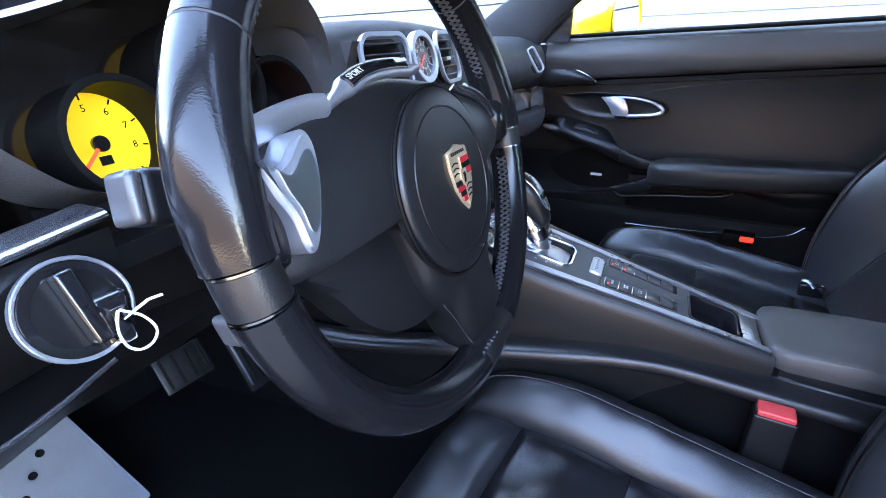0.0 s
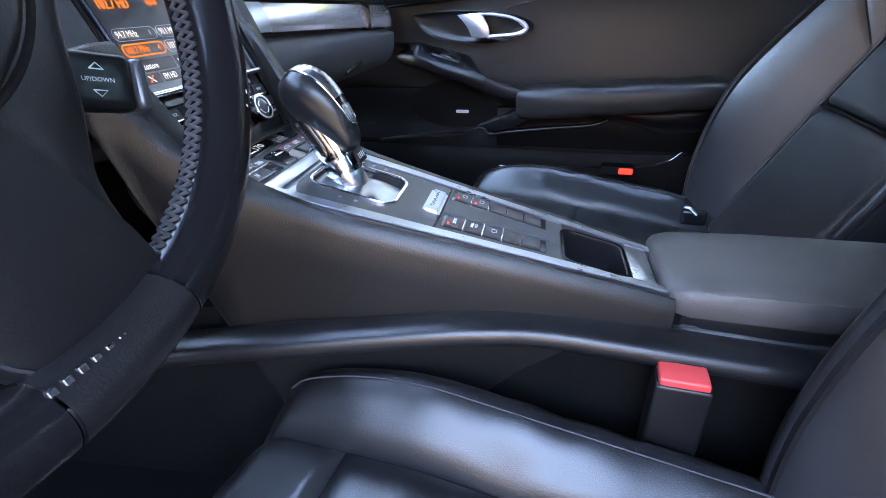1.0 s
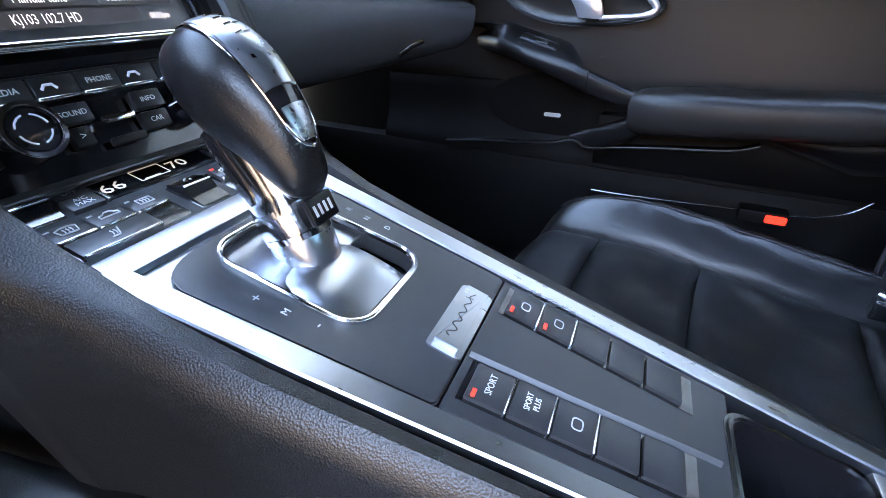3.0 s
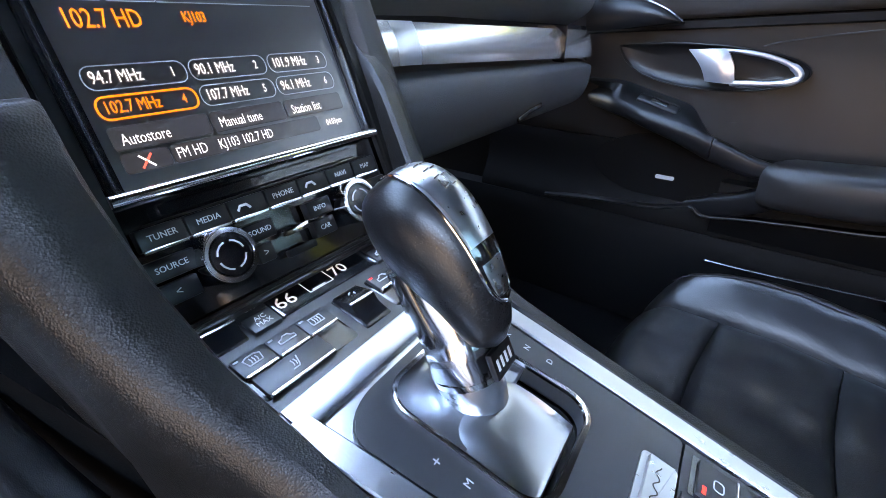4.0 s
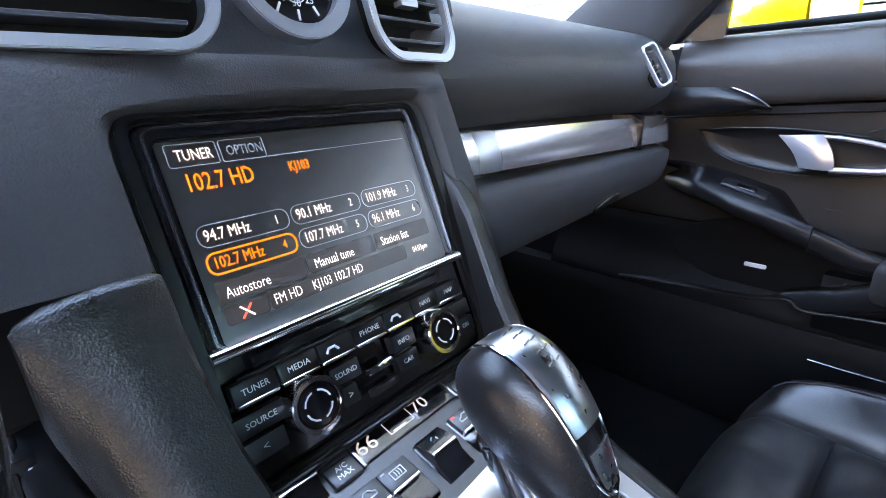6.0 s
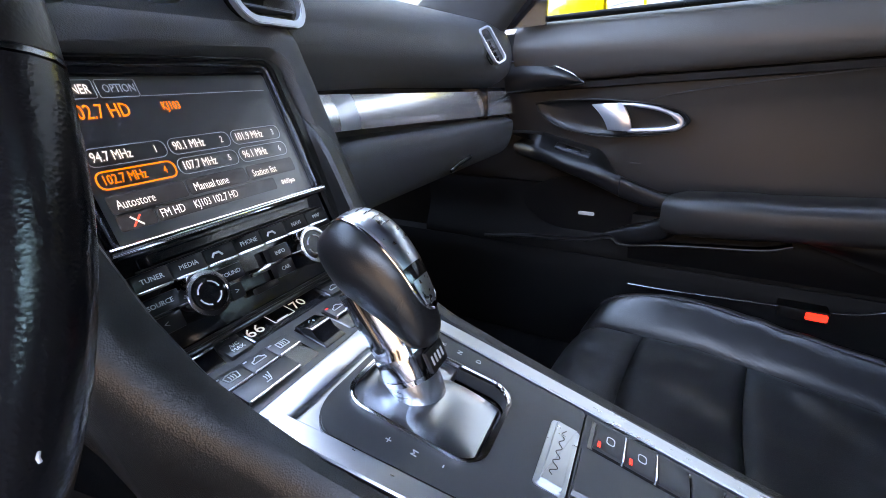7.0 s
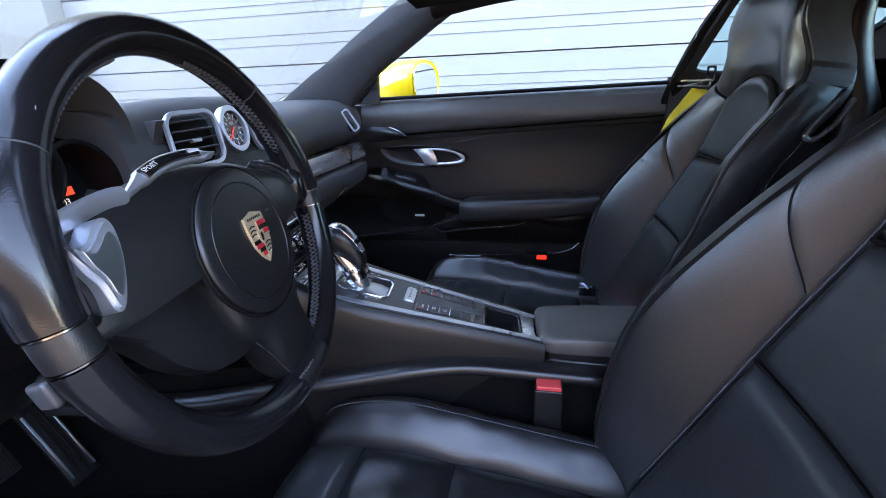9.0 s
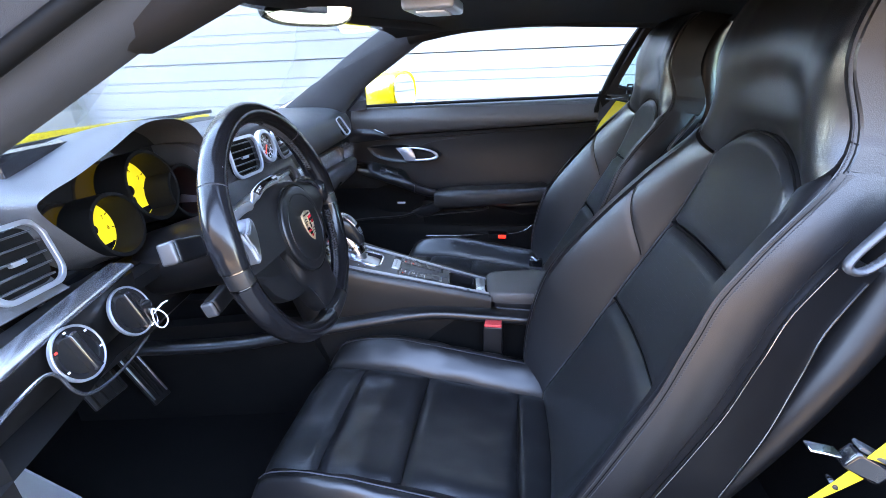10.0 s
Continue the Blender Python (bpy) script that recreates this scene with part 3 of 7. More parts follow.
rings = []
for y in np.linspace(0.40, 0.118, 30):
    x, zu, zl = beam_ring(y)
    k = min(1.0, max(0.0, (y - 0.118) / 0.07))
    k = k * k * (3 - 2 * k)
    rings.append([(0.842 - 0.055 * (1 - k), y, zu + 0.030 * k - 0.004), (0.815 - 0.035 * (1 - k), y, zu + 0.024 * k - 0.002), (x + 0.022 - 0.006 * (1 - k), y, zu + 0.008 * k), (x + 0.010, y, zu + 0.001), (x + 0.003, y, zu - 0.004), (x, y, zu - 0.012), (x + 0.001, y, zl + 0.008), (x + 0.006, y, zl + 0.001), (x + 0.016, y, zl - 0.003), (0.842 - 0.055 * (1 - k), y, zl - 0.006 * k)])
part("grip_beam", loft(rings), PANEL, door, "slanted black beam with the window switch")
rings = []
for y in np.linspace(0.1165, -0.006, 20):
    x, zu, zl = beam_ring(y)
    f = math.sqrt(max(0.05, min(1, (y + 0.012) / 0.02)))
    zc, h = (zu + zl) / 2, (zu - zl) / 2 * f
    rings.append([(x + 0.012 - 0.012 * math.copysign(abs(math.cos(g)) ** 0.6, math.cos(g)), y, zc + h * math.copysign(abs(math.sin(g)) ** 0.6, math.sin(g))) for g in [2 * math.pi * k / 20 for k in range(20)]])
part("pull_grip", loft(rings), PANEL, door, "free end of the pull grip")
HOLE = [(0.114, 0.650), (0.090, 0.648), (0.060, 0.636), (0.036, 0.618), (0.016, 0.598), (0.020, 0.588), (0.060, 0.592), (0.112, 0.610)]
hole = [(p[0], p[1]) for p in curve([(*q, 0) for q in HOLE + HOLE[:1]], 41)[:-1]]
part("grip_recess", on_door(hole, 0.8415, 0.003), RUBBER, door, "dark recess behind the grip")
part("recess_edge", tube([(0.837, y, z) for y, z in hole[:22]], 0.0018, n=8), PANEL, door)
part("grip_foot", tube(curve([(0.764, -0.004, 0.578), (0.763, -0.002, 0.560), (0.768, 0.020, 0.538), (0.775, 0.055, 0.518), (0.785, 0.100, 0.503), (0.800, 0.135, 0.498)], 22), [0.012] + [0.017] * 4 + [0.022] * 12 + [0.018, 0.016, 0.013, 0.010, 0.006], 0.018, up=(1, 0, 0), n=20, power=0.6), PANEL, door, "foot of the grip")
arm = curve([(0.775, 0.004, 0.570), (0.764, -0.02, 0.572), (0.758, -0.10, 0.578), (0.758, -0.2, 0.584), (0.760, -0.30, 0.590), (0.770, -0.39, 0.596), (0.800, -0.45, 0.598)], 28)
part("armrest", tube(arm, [0.040] + [0.055] * 24 + [0.050, 0.042, 0.034], [0.030] + [0.040] * 10 + [0.037] * 8 + [0.033] * 6 + [0.026, 0.018, 0.010], up=(0, 0, 1), n=24, power=0.62), DOORL, door, "black leather armrest")
GM = frame_of((0.7945, 0.222, 0.6745), (0, -1, -0.27), (0.86, -0.10, 0.50))
switch = part("switch_panel", block((-0.046, -0.010, -0.006), (0.034, 0.011, 0.0022), 0.005, 3, GM), PANEL, door)
part("window_switch", block((-0.020, -0.005, 0.001), (0.012, 0.006, 0.0040), 0.002, 2, GM), GLOSS, switch)
part("switch_line", block((-0.042, 0.0100, 0.001), (0.030, 0.0110, 0.0026), 0.0004, 1, GM), TIPGREY, switch)
part("bin_lid", sheet(lambda u, v: (0.762 - 0.010 * math.sin(math.pi * min(1, v * 1.2)) + 0.03 * u * u, -0.192 - 0.30 * u, 0.551 + 0.027 * u - (0.010 + 0.055 * min(1, 2.2 * u)) * v), 24, 10, (0.04, 0, 0)), PANEL, door, "black lid of the door bin")
part("under_rest", sheet(lambda u, v: (0.795 - 0.012 * math.sin(math.pi * v), 0.09 - 0.68 * u, 0.548 - 0.10 * v), 24, 8, (0.04, 0, 0)), RUBBER, door)
part("pocket_edge", tube(curve([(0.805, 0.44, 0.448), (0.795, 0.33, 0.464), (0.783, 0.19, 0.480), (0.779, 0.128, 0.497), (0.776, 0.103, 0.485), (0.773, 0.04, 0.495), (0.770, -0.05, 0.506), (0.768, -0.147, 0.516), (0.768, -0.190, 0.530)], 48), 0.010, 0.004, power=0.8), PANEL, door)
part("pocket_rim", tube(curve([(0.782, 0.08, 0.394), (0.780, 0.0, 0.396), (0.775, -0.161, 0.406), (0.775, -0.278, 0.412), (0.775, -0.341, 0.430), (0.776, -0.372, 0.456)], 36), 0.004, 0.0016), DARKSIL, door, "thin bright rim of the door pocket")
part("speaker_grille", on_door(oval(0.085, 0.345, 0.550, 0.068, 0.0, p=0.85), 0.8235, 0.006), RUBBER, door, "black speaker grille")
part("speaker_badge", on_door(rounded(0.174, 0.528, 0.210, 0.536, 0.003), 0.8165, 0.003, 0.0008), WHITE, door, "small white speaker badge")
part("lamp_foot", block((0.757, -0.268, 0.392), (0.80, -0.190, 0.416), 0.003), RUBBER, door)
part("door_light", on_door(rounded(-0.265, 0.398, -0.232, 0.412, 0.003), 0.759, 0.006, 0.001), REDLED, door, "small lit red courtesy lamp")

# wing mirror
wing = thing("side_mirror", "yellow wing mirror outside the passenger window", "mirror", frame_of((1.005, 0.235, 0.985), (1, -0.20, 0), (0.20, 1, 0)))
part("housing", loft([[(0.128 * f * math.copysign(abs(math.cos(a)) ** 0.8, math.cos(a)), y, 0.084 * f * math.copysign(abs(math.sin(a)) ** 0.8, math.sin(a)))
                       for a in [2 * math.pi * k / 28 for k in range(28)]] for y, f in ((-0.045, 0.90), (-0.052, 0.95), (-0.04, 1.02), (0.03, 1.0), (0.10, 0.82), (0.14, 0.48), (0.155, 0.1))]), YELLOW, wing, "glossy yellow shell")
part("mirror_glass", plate([(0.104 * math.copysign(abs(math.cos(a)) ** 0.8, math.cos(a)), 0.068 * math.copysign(abs(math.sin(a)) ** 0.8, math.sin(a))) for a in [2 * math.pi * k / 28 for k in range(28)]],
                           0.003, frame_of((0, -0.049, 0), (1, 0.0, 0), (0, 0.05, 1))), MIRROR, wing)
part("foot", block((-0.19, -0.01, -0.085), (0.01, 0.06, -0.05), 0.01), GLOSS, wing)

# rear-view mirror
rear = thing("rear_view_mirror", "black interior mirror under the windscreen top", "mirror", frame_of((-0.075, 0.125, 1.215), (0.85, -0.5, 0.0), (-0.1, -0.05, 1)))
part("shell", loft([[(0.115 * f * math.copysign(abs(math.cos(a)) ** 0.6, math.cos(a)), 0.036 * f * math.copysign(abs(math.sin(a)) ** 0.8, math.sin(a)), z) for a in [2 * math.pi * k / 28 for k in range(28)]]
                    for z, f in ((-0.035, 0.5), (-0.022, 0.9), (0.0, 1.0), (0.006, 0.97))]), GLOSS, rear)
part("mirror_glass", plate([(0.106 * math.copysign(abs(math.cos(a)) ** 0.6, math.cos(a)), 0.030 * math.copysign(abs(math.sin(a)) ** 0.8, math.sin(a))) for a in [2 * math.pi * k / 28 for k in range(28)]], 0.002, Matrix.Translation((0, 0, 0.0065)), 0.0005), MIRROR, rear)
part("stem", tube([(0, 0.02, -0.03), (0.01, 0.045, -0.05), (0.03, 0.06, -0.06)], 0.012), GLOSS, rear)

# the open driver door, swung out ahead of the way in
odoor = thing("driver_door", "open driver door with black trim and yellow skin", "car door", frame_of((-0.87, 0.60, 0.22), (-0.90, -0.42, 0), (0.42, -0.90, 0)), kind="structure")
part("trim_panel", sheet(lambda u, v: (1.08 * u, 0.05 - 0.03 * math.sin(math.pi * v), 0.70 * v), 10, 12, (0, -0.05, 0)), PANEL, odoor, "black trim panel")
part("outer_skin", sheet(lambda u, v: (1.08 * u, -0.03 - 0.03 * math.sin(math.pi * v), 0.68 * v), 10, 10, (0, 0.02, 0)), YELLOW, odoor, "yellow skin")

# ---- dashboard ----
dash = thing("dashboard", "black leather-grained dashboard with silver trim and round vents", "dashboard", DR)


def dash_profile(x):
    """The section from the windscreen foot down to the knee roll, as (y, z)."""
    bow = -0.05 * max(0, abs(x) - 0.45) / 0.3
    far = 0.86 + bow
    return curve([(far, 0.925), (0.70 + bow, 0.942), (0.53, 0.950), (0.41, 0.948), (0.355, 0.937), (0.322, 0.910), (0.312, 0.870), (0.320, 0.838), (0.338, 0.822)], 24)


def dash_skin(x0, x1, n, prof, thick=(0, 0.06, -0.03)):
    def fn(u, v):
        x = x0 + (x1 - x0) * u
        p = prof(x)
        k = v * (len(p) - 1)
        i = min(int(k), len(p) - 2)
        q = p[i] + (p[i + 1] - p[i]) * (k - i)
        return (x, q[0], q[1])
    return sheet(fn, n, 23, thick)


part("upper_pad", dash_skin(0.10, 0.80, 20, dash_profile), PAD, dash, "soft black grained upper pad")
part("trim_bed", sheet(lambda u, v: (0.17 + 0.70 * u, 0.338, 0.826 - 0.02 * u - 0.07 * v), 10, 4, (0, 0.04, 0)), GLOSS, dash)
strip = part("trim_strip", sheet(lambda u, v: (0.190 + 0.64 * u, 0.314 + 0.004 * (2 * v - 1) ** 2 + 0.012 * (1 - v), 0.818 - 0.018 * u - (0.040 + 0.009 * u) * v), 30, 8, (0, 0.012, 0)), TRIMSIL, dash, "long silver trim strip")
part("cup_holder_end", sheet(lambda u, v: (0.188 + 0.058 * u, 0.3115 + 0.004 * (2 * v - 1) ** 2 + 0.012 * (1 - v) + 0.012 * (1 - u) ** 3, 0.8185 - 0.0015 * u - 0.041 * v), 8, 8, (0, 0.012, 0)), SILVER, dash, "bright silver end cap")
part("trim_joint", block((0.656, 0.311, 0.752), (0.659, 0.36, 0.810), 0.0008), GLOSS, strip)


def glove_profile(x):
    return curve([(0.334, 0.768 - 0.03 * max(0, x - 0.2)), (0.312, 0.760 - 0.03 * max(0, x - 0.2)), (0.302, 0.735), (0.306, 0.700), (0.322, 0.674), (0.355, 0.658), (0.43, 0.648)], 24)


part("glove_box_lid", dash_skin(0.135, 0.79, 14, glove_profile, (0, 0.03, 0.02)), PAD, dash, "black grained glove box lid")
part("glove_box_latch", tube([(0.49, 0.312, 0.680), (0.52, 0.308, 0.689), (0.56, 0.306, 0.694)], 0.0025, 0.004), GLOSS, dash, "slim black latch")
part("under_tray", sheet(lambda u, v: (0.10 + 0.72 * u, 0.41 + 0.48 * v, 0.642 - 0.10 * v), 6, 6, (0, 0, 0.02)), PANEL, dash)

# right side vent
def vent(parent, m, w, h, slats, lean=0.0, rim=0.0062, finish=SILVER):
    """An air vent with a silver surround, slats and a knob; w and h half sizes."""
    out = [(x + lean * y, y) for x, y in rounded(-w, -h, w, h, min(w, h) * 0.55, 8)]
    inn = [(x + lean * y, y) for x, y in rounded(-w + rim, -h + rim, w - rim, h - rim, min(w, h) * 0.45, 8)]
    v = part("air_vent", ringband(out, inn, 0.006, m), finish, parent, "silver-framed air vent")
    part("vent_cavity", plate([(x * 0.97, y * 0.97) for x, y in inn], 0.002, m @ Matrix.Translation((0, 0, -0.011)), 0), RUBBER, v)
    for k in range(slats):
        y = -h + 0.008 + (2 * h - 0.016) * (k + 0.5) / slats
        ww = (w - 0.010) * (1 - 0.25 * abs(2 * (k + 0.5) / slats - 1) ** 3)
        part("slat", block((-ww + lean * y, y - 0.0012, -0.010), (ww + lean * y, y + 0.0012, 0.002), 0.0006, 1), ANTHRA, v).matrix_local = m
    part("vent_knob", block((-min(0.010, w * 0.25), -0.003, -0.004), (min(0.010, w * 0.25), 0.003, 0.004), 0.0012, 2, m @ Matrix.Translation((0, -0.002, 0))), TIPGREY if w < 0.03 else SILVER, v)
    return v


# middle hood with the two vents and the clock
def hood_pt(u, v):
    x = -0.230 + 0.405 * u
    c = math.cos((u - 0.5) * math.pi)
    p = curve([(0.62, 0.950), (0.48, 0.965), (0.40, 0.974 + 0.008 * c), (0.350, 0.966 + 0.012 * c), (0.334, 0.935), (0.325, 0.895), (0.312, 0.868)], 20)
    k = v * 19
    i = min(int(k), 18)
    q = p[i] + (p[i + 1] - p[i]) * (k - i)
    return (x + 0.012, q[0], q[1])


part("centre_hood", sheet(hood_pt, 24, 24, (0, 0.05, -0.03)), PAD, dash, "rounded black hood round the middle vents")
VM = lambda x, y, z, yaw=0: frame_of((x, y, z), (math.cos(radians(yaw)), math.sin(radians(yaw)), 0), (0, 0.22, 1))
vent(dash, VM(-0.090, 0.312, 0.922, -6), 0.056, 0.044, 5, 0.1)
vent(dash, VM(0.110, 0.312, 0.922, 6), 0.048, 0.044, 5, -0.1)
clock = part("clock", ringband([(0.040 * math.cos(a), 0.040 * math.sin(a)) for a in np.linspace(0, 2 * math.pi, 41)[:-1]],
                               [(0.031 * math.cos(a), 0.031 * math.sin(a)) for a in np.linspace(0, 2 * math.pi, 41)[:-1]], 0.012, VM(0.010, 0.312, 0.926)), SILVER, dash, "round dashboard clock in a silver ring")
part("clock_face", disc(0.031, 0.003, VM(0.010, 0.312, 0.926) @ Matrix.Translation((0, 0, 0.003))), GLOSS, clock)
CM = VM(0.010, 0.312, 0.926) @ Matrix.Translation((0, 0, 0.0065))
for k in range(12):
    part("hour_mark", block((-0.0007, 0.022, 0), (0.0007, 0.028, 0.0006), 0), WHITE, clock, smooth=False).matrix_local = CM @ Matrix.Rotation(math.pi * k / 6, 4, "Z")
for k in range(12):
    a = math.pi / 2 - math.pi * k / 6
    letters(str(5 * k or 60), 0.0060, CM @ Matrix.Translation((0.0185 * math.cos(a), 0.0185 * math.sin(a), 0.0003)), WHITE, clock, "numeral", "CENTER")
letters("4:03", 0.0075, CM @ Matrix.Translation((0, 0.0095, 0.0004)), LCD, clock, "numeral", "CENTER")
part("small_dial", ringband([(0.0085 * math.cos(a), 0.0085 * math.sin(a) - 0.010) for a in np.linspace(0, 2 * math.pi, 25)[:-1]], [(0.0079 * math.cos(a), 0.0079 * math.sin(a) - 0.010) for a in np.linspace(0, 2 * math.pi, 25)[:-1]], 0.0004, CM, 0), WHITE, clock)
part("clock_hand", block((-0.0008, -0.004, 0.0008), (0.0008, 0.025, 0.0014), 0), NEEDLE, clock, smooth=False).matrix_local = CM @ Matrix.Rotation(2.3, 4, "Z")
vent(dash, frame_of((0.662, 0.306, 0.886), (0.93, -0.20, 0.28), (-0.28, 0.50, 0.8)), 0.019, 0.036, 5, 0.0, 0.0034, SILVER)

# driver side of the dash
drv = lambda x: curve([(0.86 - 0.05 * max(0, abs(x) - 0.45) / 0.3, 0.925), (0.68, 0.945), (0.52, 0.958), (0.445, 0.955), (0.392, 0.942), (0.366, 0.915),
                       (0.362, 0.890), (0.345, 0.862), (0.325, 0.848)], 24)
part("driver_pad", dash_skin(-0.80, -0.585, 12, drv), PAD, dash, "soft black grained driver side pad")
part("dash_top", dash_skin(-0.546, -0.154, 14, lambda x: curve([(0.86, 0.925), (0.72, 0.943), (0.60, 0.952), (0.50, 0.957)], 24)), PAD, dash)
part("inner_cheek", sheet(lambda u, v: (-0.156 - 0.012 * v, 0.56 - 0.24 * u + 0.05 * v * u, 0.955 - 0.14 * v), 8, 8, (0.02, 0, 0)), PAD, dash)


# the brow over the dials: a lining, a rounded lip and a skin that runs out into the dash top
BROW = [(-0.487, 0.305, 0.842), (-0.530, 0.298, 0.860), (-0.572, 0.292, 0.905), (-0.604, 0.290, 0.953), (-0.585, 0.292, 0.968), (-0.529, 0.296, 0.981), (-0.458, 0.301, 1.003), (-0.390, 0.306, 1.026),
        (-0.340, 0.309, 1.031), (-0.280, 0.314, 1.023), (-0.235, 0.317, 0.998), (-0.212, 0.318, 0.950), (-0.222, 0.318, 0.900), (-0.262, 0.316, 0.862)]
mid = np.array((-0.395, 0.31, 0.93))


def brow_ring(f):
    """f from -1 (deep in the lining) over 0 (the lip) to 1 (on the dash top)."""
    out = []
    for k, p in enumerate(curve(BROW, 60)):
        d = p - mid
        top = min(1, max(0, (p[2] - 0.915) / 0.05))
        if f < 0:
            q = mid + d * np.array((1 + 0.10 * f, 0, 1 + 0.10 * f)) + np.array((0, (p[1] - mid[1]) - 0.135 * f, 0.010 * f))
        else:
            g = min(1, f)
            back = np.array((mid[0] + d[0] * 1.16, 0.64, 0.950))
            low = p + np.array((d[0] * 0.18, 0.055, d[2] * 0.18))
            e = back * top + low * (1 - top)
            q = p + (e - p) * g
            swell = (1 - (1 - g) ** 2) - g
            q = q + np.array((d[0] * 0.10 * swell, 0, (p[2] - 0.95) * 0.9 * swell * top + 0.012 * swell))
        out.append(tuple(DR.inverted() @ Vector(q)))
    return out


part("instrument_cowl", loft([brow_ring(f) for f in (-1, -0.6, -0.3, -0.12, -0.04, 0.0, 0.02, 0.05, 0.1, 0.2, 0.35, 0.5, 0.65, 0.8, 0.9, 1.0)], closed=False), PAD, dash, "broad black cowl over the dials")
cluster = part("instrument_panel", sheet(lambda u, v: (-0.515 + 0.365 * u, 0.408 + 0.03 * v, 0.80 + 0.21 * v), 6, 6, (0, 0.03, 0)), GLOSS, dash, "gloss black panel behind the dials")


def dial(x, z, r, y=0.362, yaw=0.0, full=True):
    m = frame_of((x, y, z), (math.cos(yaw), math.sin(yaw), 0), (0, 0.20, 1))
    d = part("dial", ringband([((r + 0.006) * math.cos(a), (r + 0.006) * math.sin(a)) for a in np.linspace(0, 2 * math.pi, 49)[:-1]],
                              [(r * math.cos(a), r * math.sin(a)) for a in np.linspace(0, 2 * math.pi, 49)[:-1]], 0.058, m @ Matrix.Translation((0, 0, -0.006))), RUBBER, cluster, "round instrument dial")
    part("dial_face", disc(r, 0.003, m @ Matrix.Translation((0, 0, -0.004)), 48, 0), DIAL if full else GLOSS, d, "yellow dial face" if full else "black display face")
    if full:
        part("dial_base", plate([(r * 0.96 * math.cos(a), r * 0.96 * math.sin(a)) for a in np.linspace(radians(222), radians(318), 15)], 0.0012, m @ Matrix.Translation((0, 0, -0.0008)), 0), GLOSS, d)
        for k in range(9):
            a = radians(225 - 270 * k / 8)
            part("tick", block((-0.0007, r * 0.86, 0), (0.0007, r * 0.97, 0.0006), 0), ENBLK, d, smooth=False).matrix_local = m @ Matrix.Rotation(a - math.pi / 2, 4, "Z") @ Matrix.Translation((0, 0, -0.0008))
            if 0 < k < 8:
                letters(str(k + 1), r * 0.2, m @ Matrix.Translation((r * 0.70 * math.cos(a), r * 0.70 * math.sin(a), -0.0006)), ENBLK, d, align="CENTER")
        part("needle_hub", disc(r * 0.16, 0.006, m @ Matrix.Translation((0, 0, -0.001))), ENBLK, d)
        part("needle", block((-0.0015, 0.0, 0.003), (0.0015, r * 0.62, 0.0045), 0.0005, 1), NEEDLE, d).matrix_local = m @ Matrix.Rotation(radians(132), 4, "Z")
        part("readout", block((-r * 0.12, -r * 0.42, -0.0005), (r * 0.12, -r * 0.24, 0.0004), 0), ENBLK, d, smooth=False).matrix_local = m
        for k in range(3):
            part("mark", block((-r * 0.22 + k * r * 0.16, -r * 0.84, 0.0006), (-r * 0.12 + k * r * 0.16, -r * 0.74, 0.001), 0), WHITE, d, smooth=False).matrix_local = m
    else:
        part("warning_bar", block((-r * 0.7, -r * 0.25, 0), (r * 0.5, -r * 0.02, 0.001), 0), NEEDLE, d, smooth=False).matrix_local = m
        letters("04:03", r * 0.26, m @ Matrix.Translation((0, -r * 0.42, 0.0003)), UIW, d, align="CENTER")
        letters("64", r * 0.26, m @ Matrix.Translation((0.008, -r * 0.64, 0.0003)), UIW, d, align="CENTER")
        part("mark", ringband(rounded(-r * 0.2, r * 0.1, r * 0.05, r * 0.4, 0.003), rounded(-r * 0.14, r * 0.15, -r * 0.01, r * 0.35, 0.002), 0.0006, m, 0), UIW, d)
    return d


dial(-0.454, 0.880, 0.045, 0.392)
dial(-0.352, 0.916, 0.055, 0.396)
dial(-0.270, 0.884, 0.046, 0.392, full=False)
part("cluster_floor", sheet(lambda u, v: (-0.53 + 0.40 * u, 0.31 + 0.12 * v, 0.815 - 0.01 * v), 6, 4, (0, 0, -0.02)), PANEL, dash)

# driver side vent, silver band, light switch and ignition
vent(dash, frame_of((-0.624, 0.340, 0.902), (0.97, 0.10, -0.06), (0.0, 0.25, 1)), 0.055, 0.045, 5, 0.0)
curl = lambda u: 0.236 + 0.050 * u ** 0.8
part("driver_trim", sheet(lambda u, v: (-0.82 + 0.30 * u, curl(u) + 0.006 * (2 * v - 1) ** 2 - 0.004, 0.836 + 0.018 * u - 0.009 * v), 14, 6, (0, 0.03, 0)), DARKSIL, dash, "silver strip below the driver vent")
part("lower_panel", sheet(lambda u, v: (-0.82 + 0.30 * u, curl(u) + 0.002 + 0.04 * v * v, 0.840 - 0.095 * v), 14, 10, (0, 0.06, 0)), PANEL, dash, "black lower panel with the switches")
part("knee_panel", sheet(lambda u, v: (-0.82 + 0.70 * u, 0.24 + 0.10 * min(1, u / 0.4) + 0.12 * v, 0.735 - 0.10 * v - 0.03 * math.sin(math.pi * u)), 20, 8, (0, 0.04, 0.02)), PANEL, dash, "soft black knee panel")
part("knee_bolster", sheet(lambda u, v: (-0.52 + 0.41 * u, 0.36 - 0.06 * u + 0.02 * v, 0.815 - 0.11 * v), 12, 8, (0, 0.04, 0)), PANEL, dash)
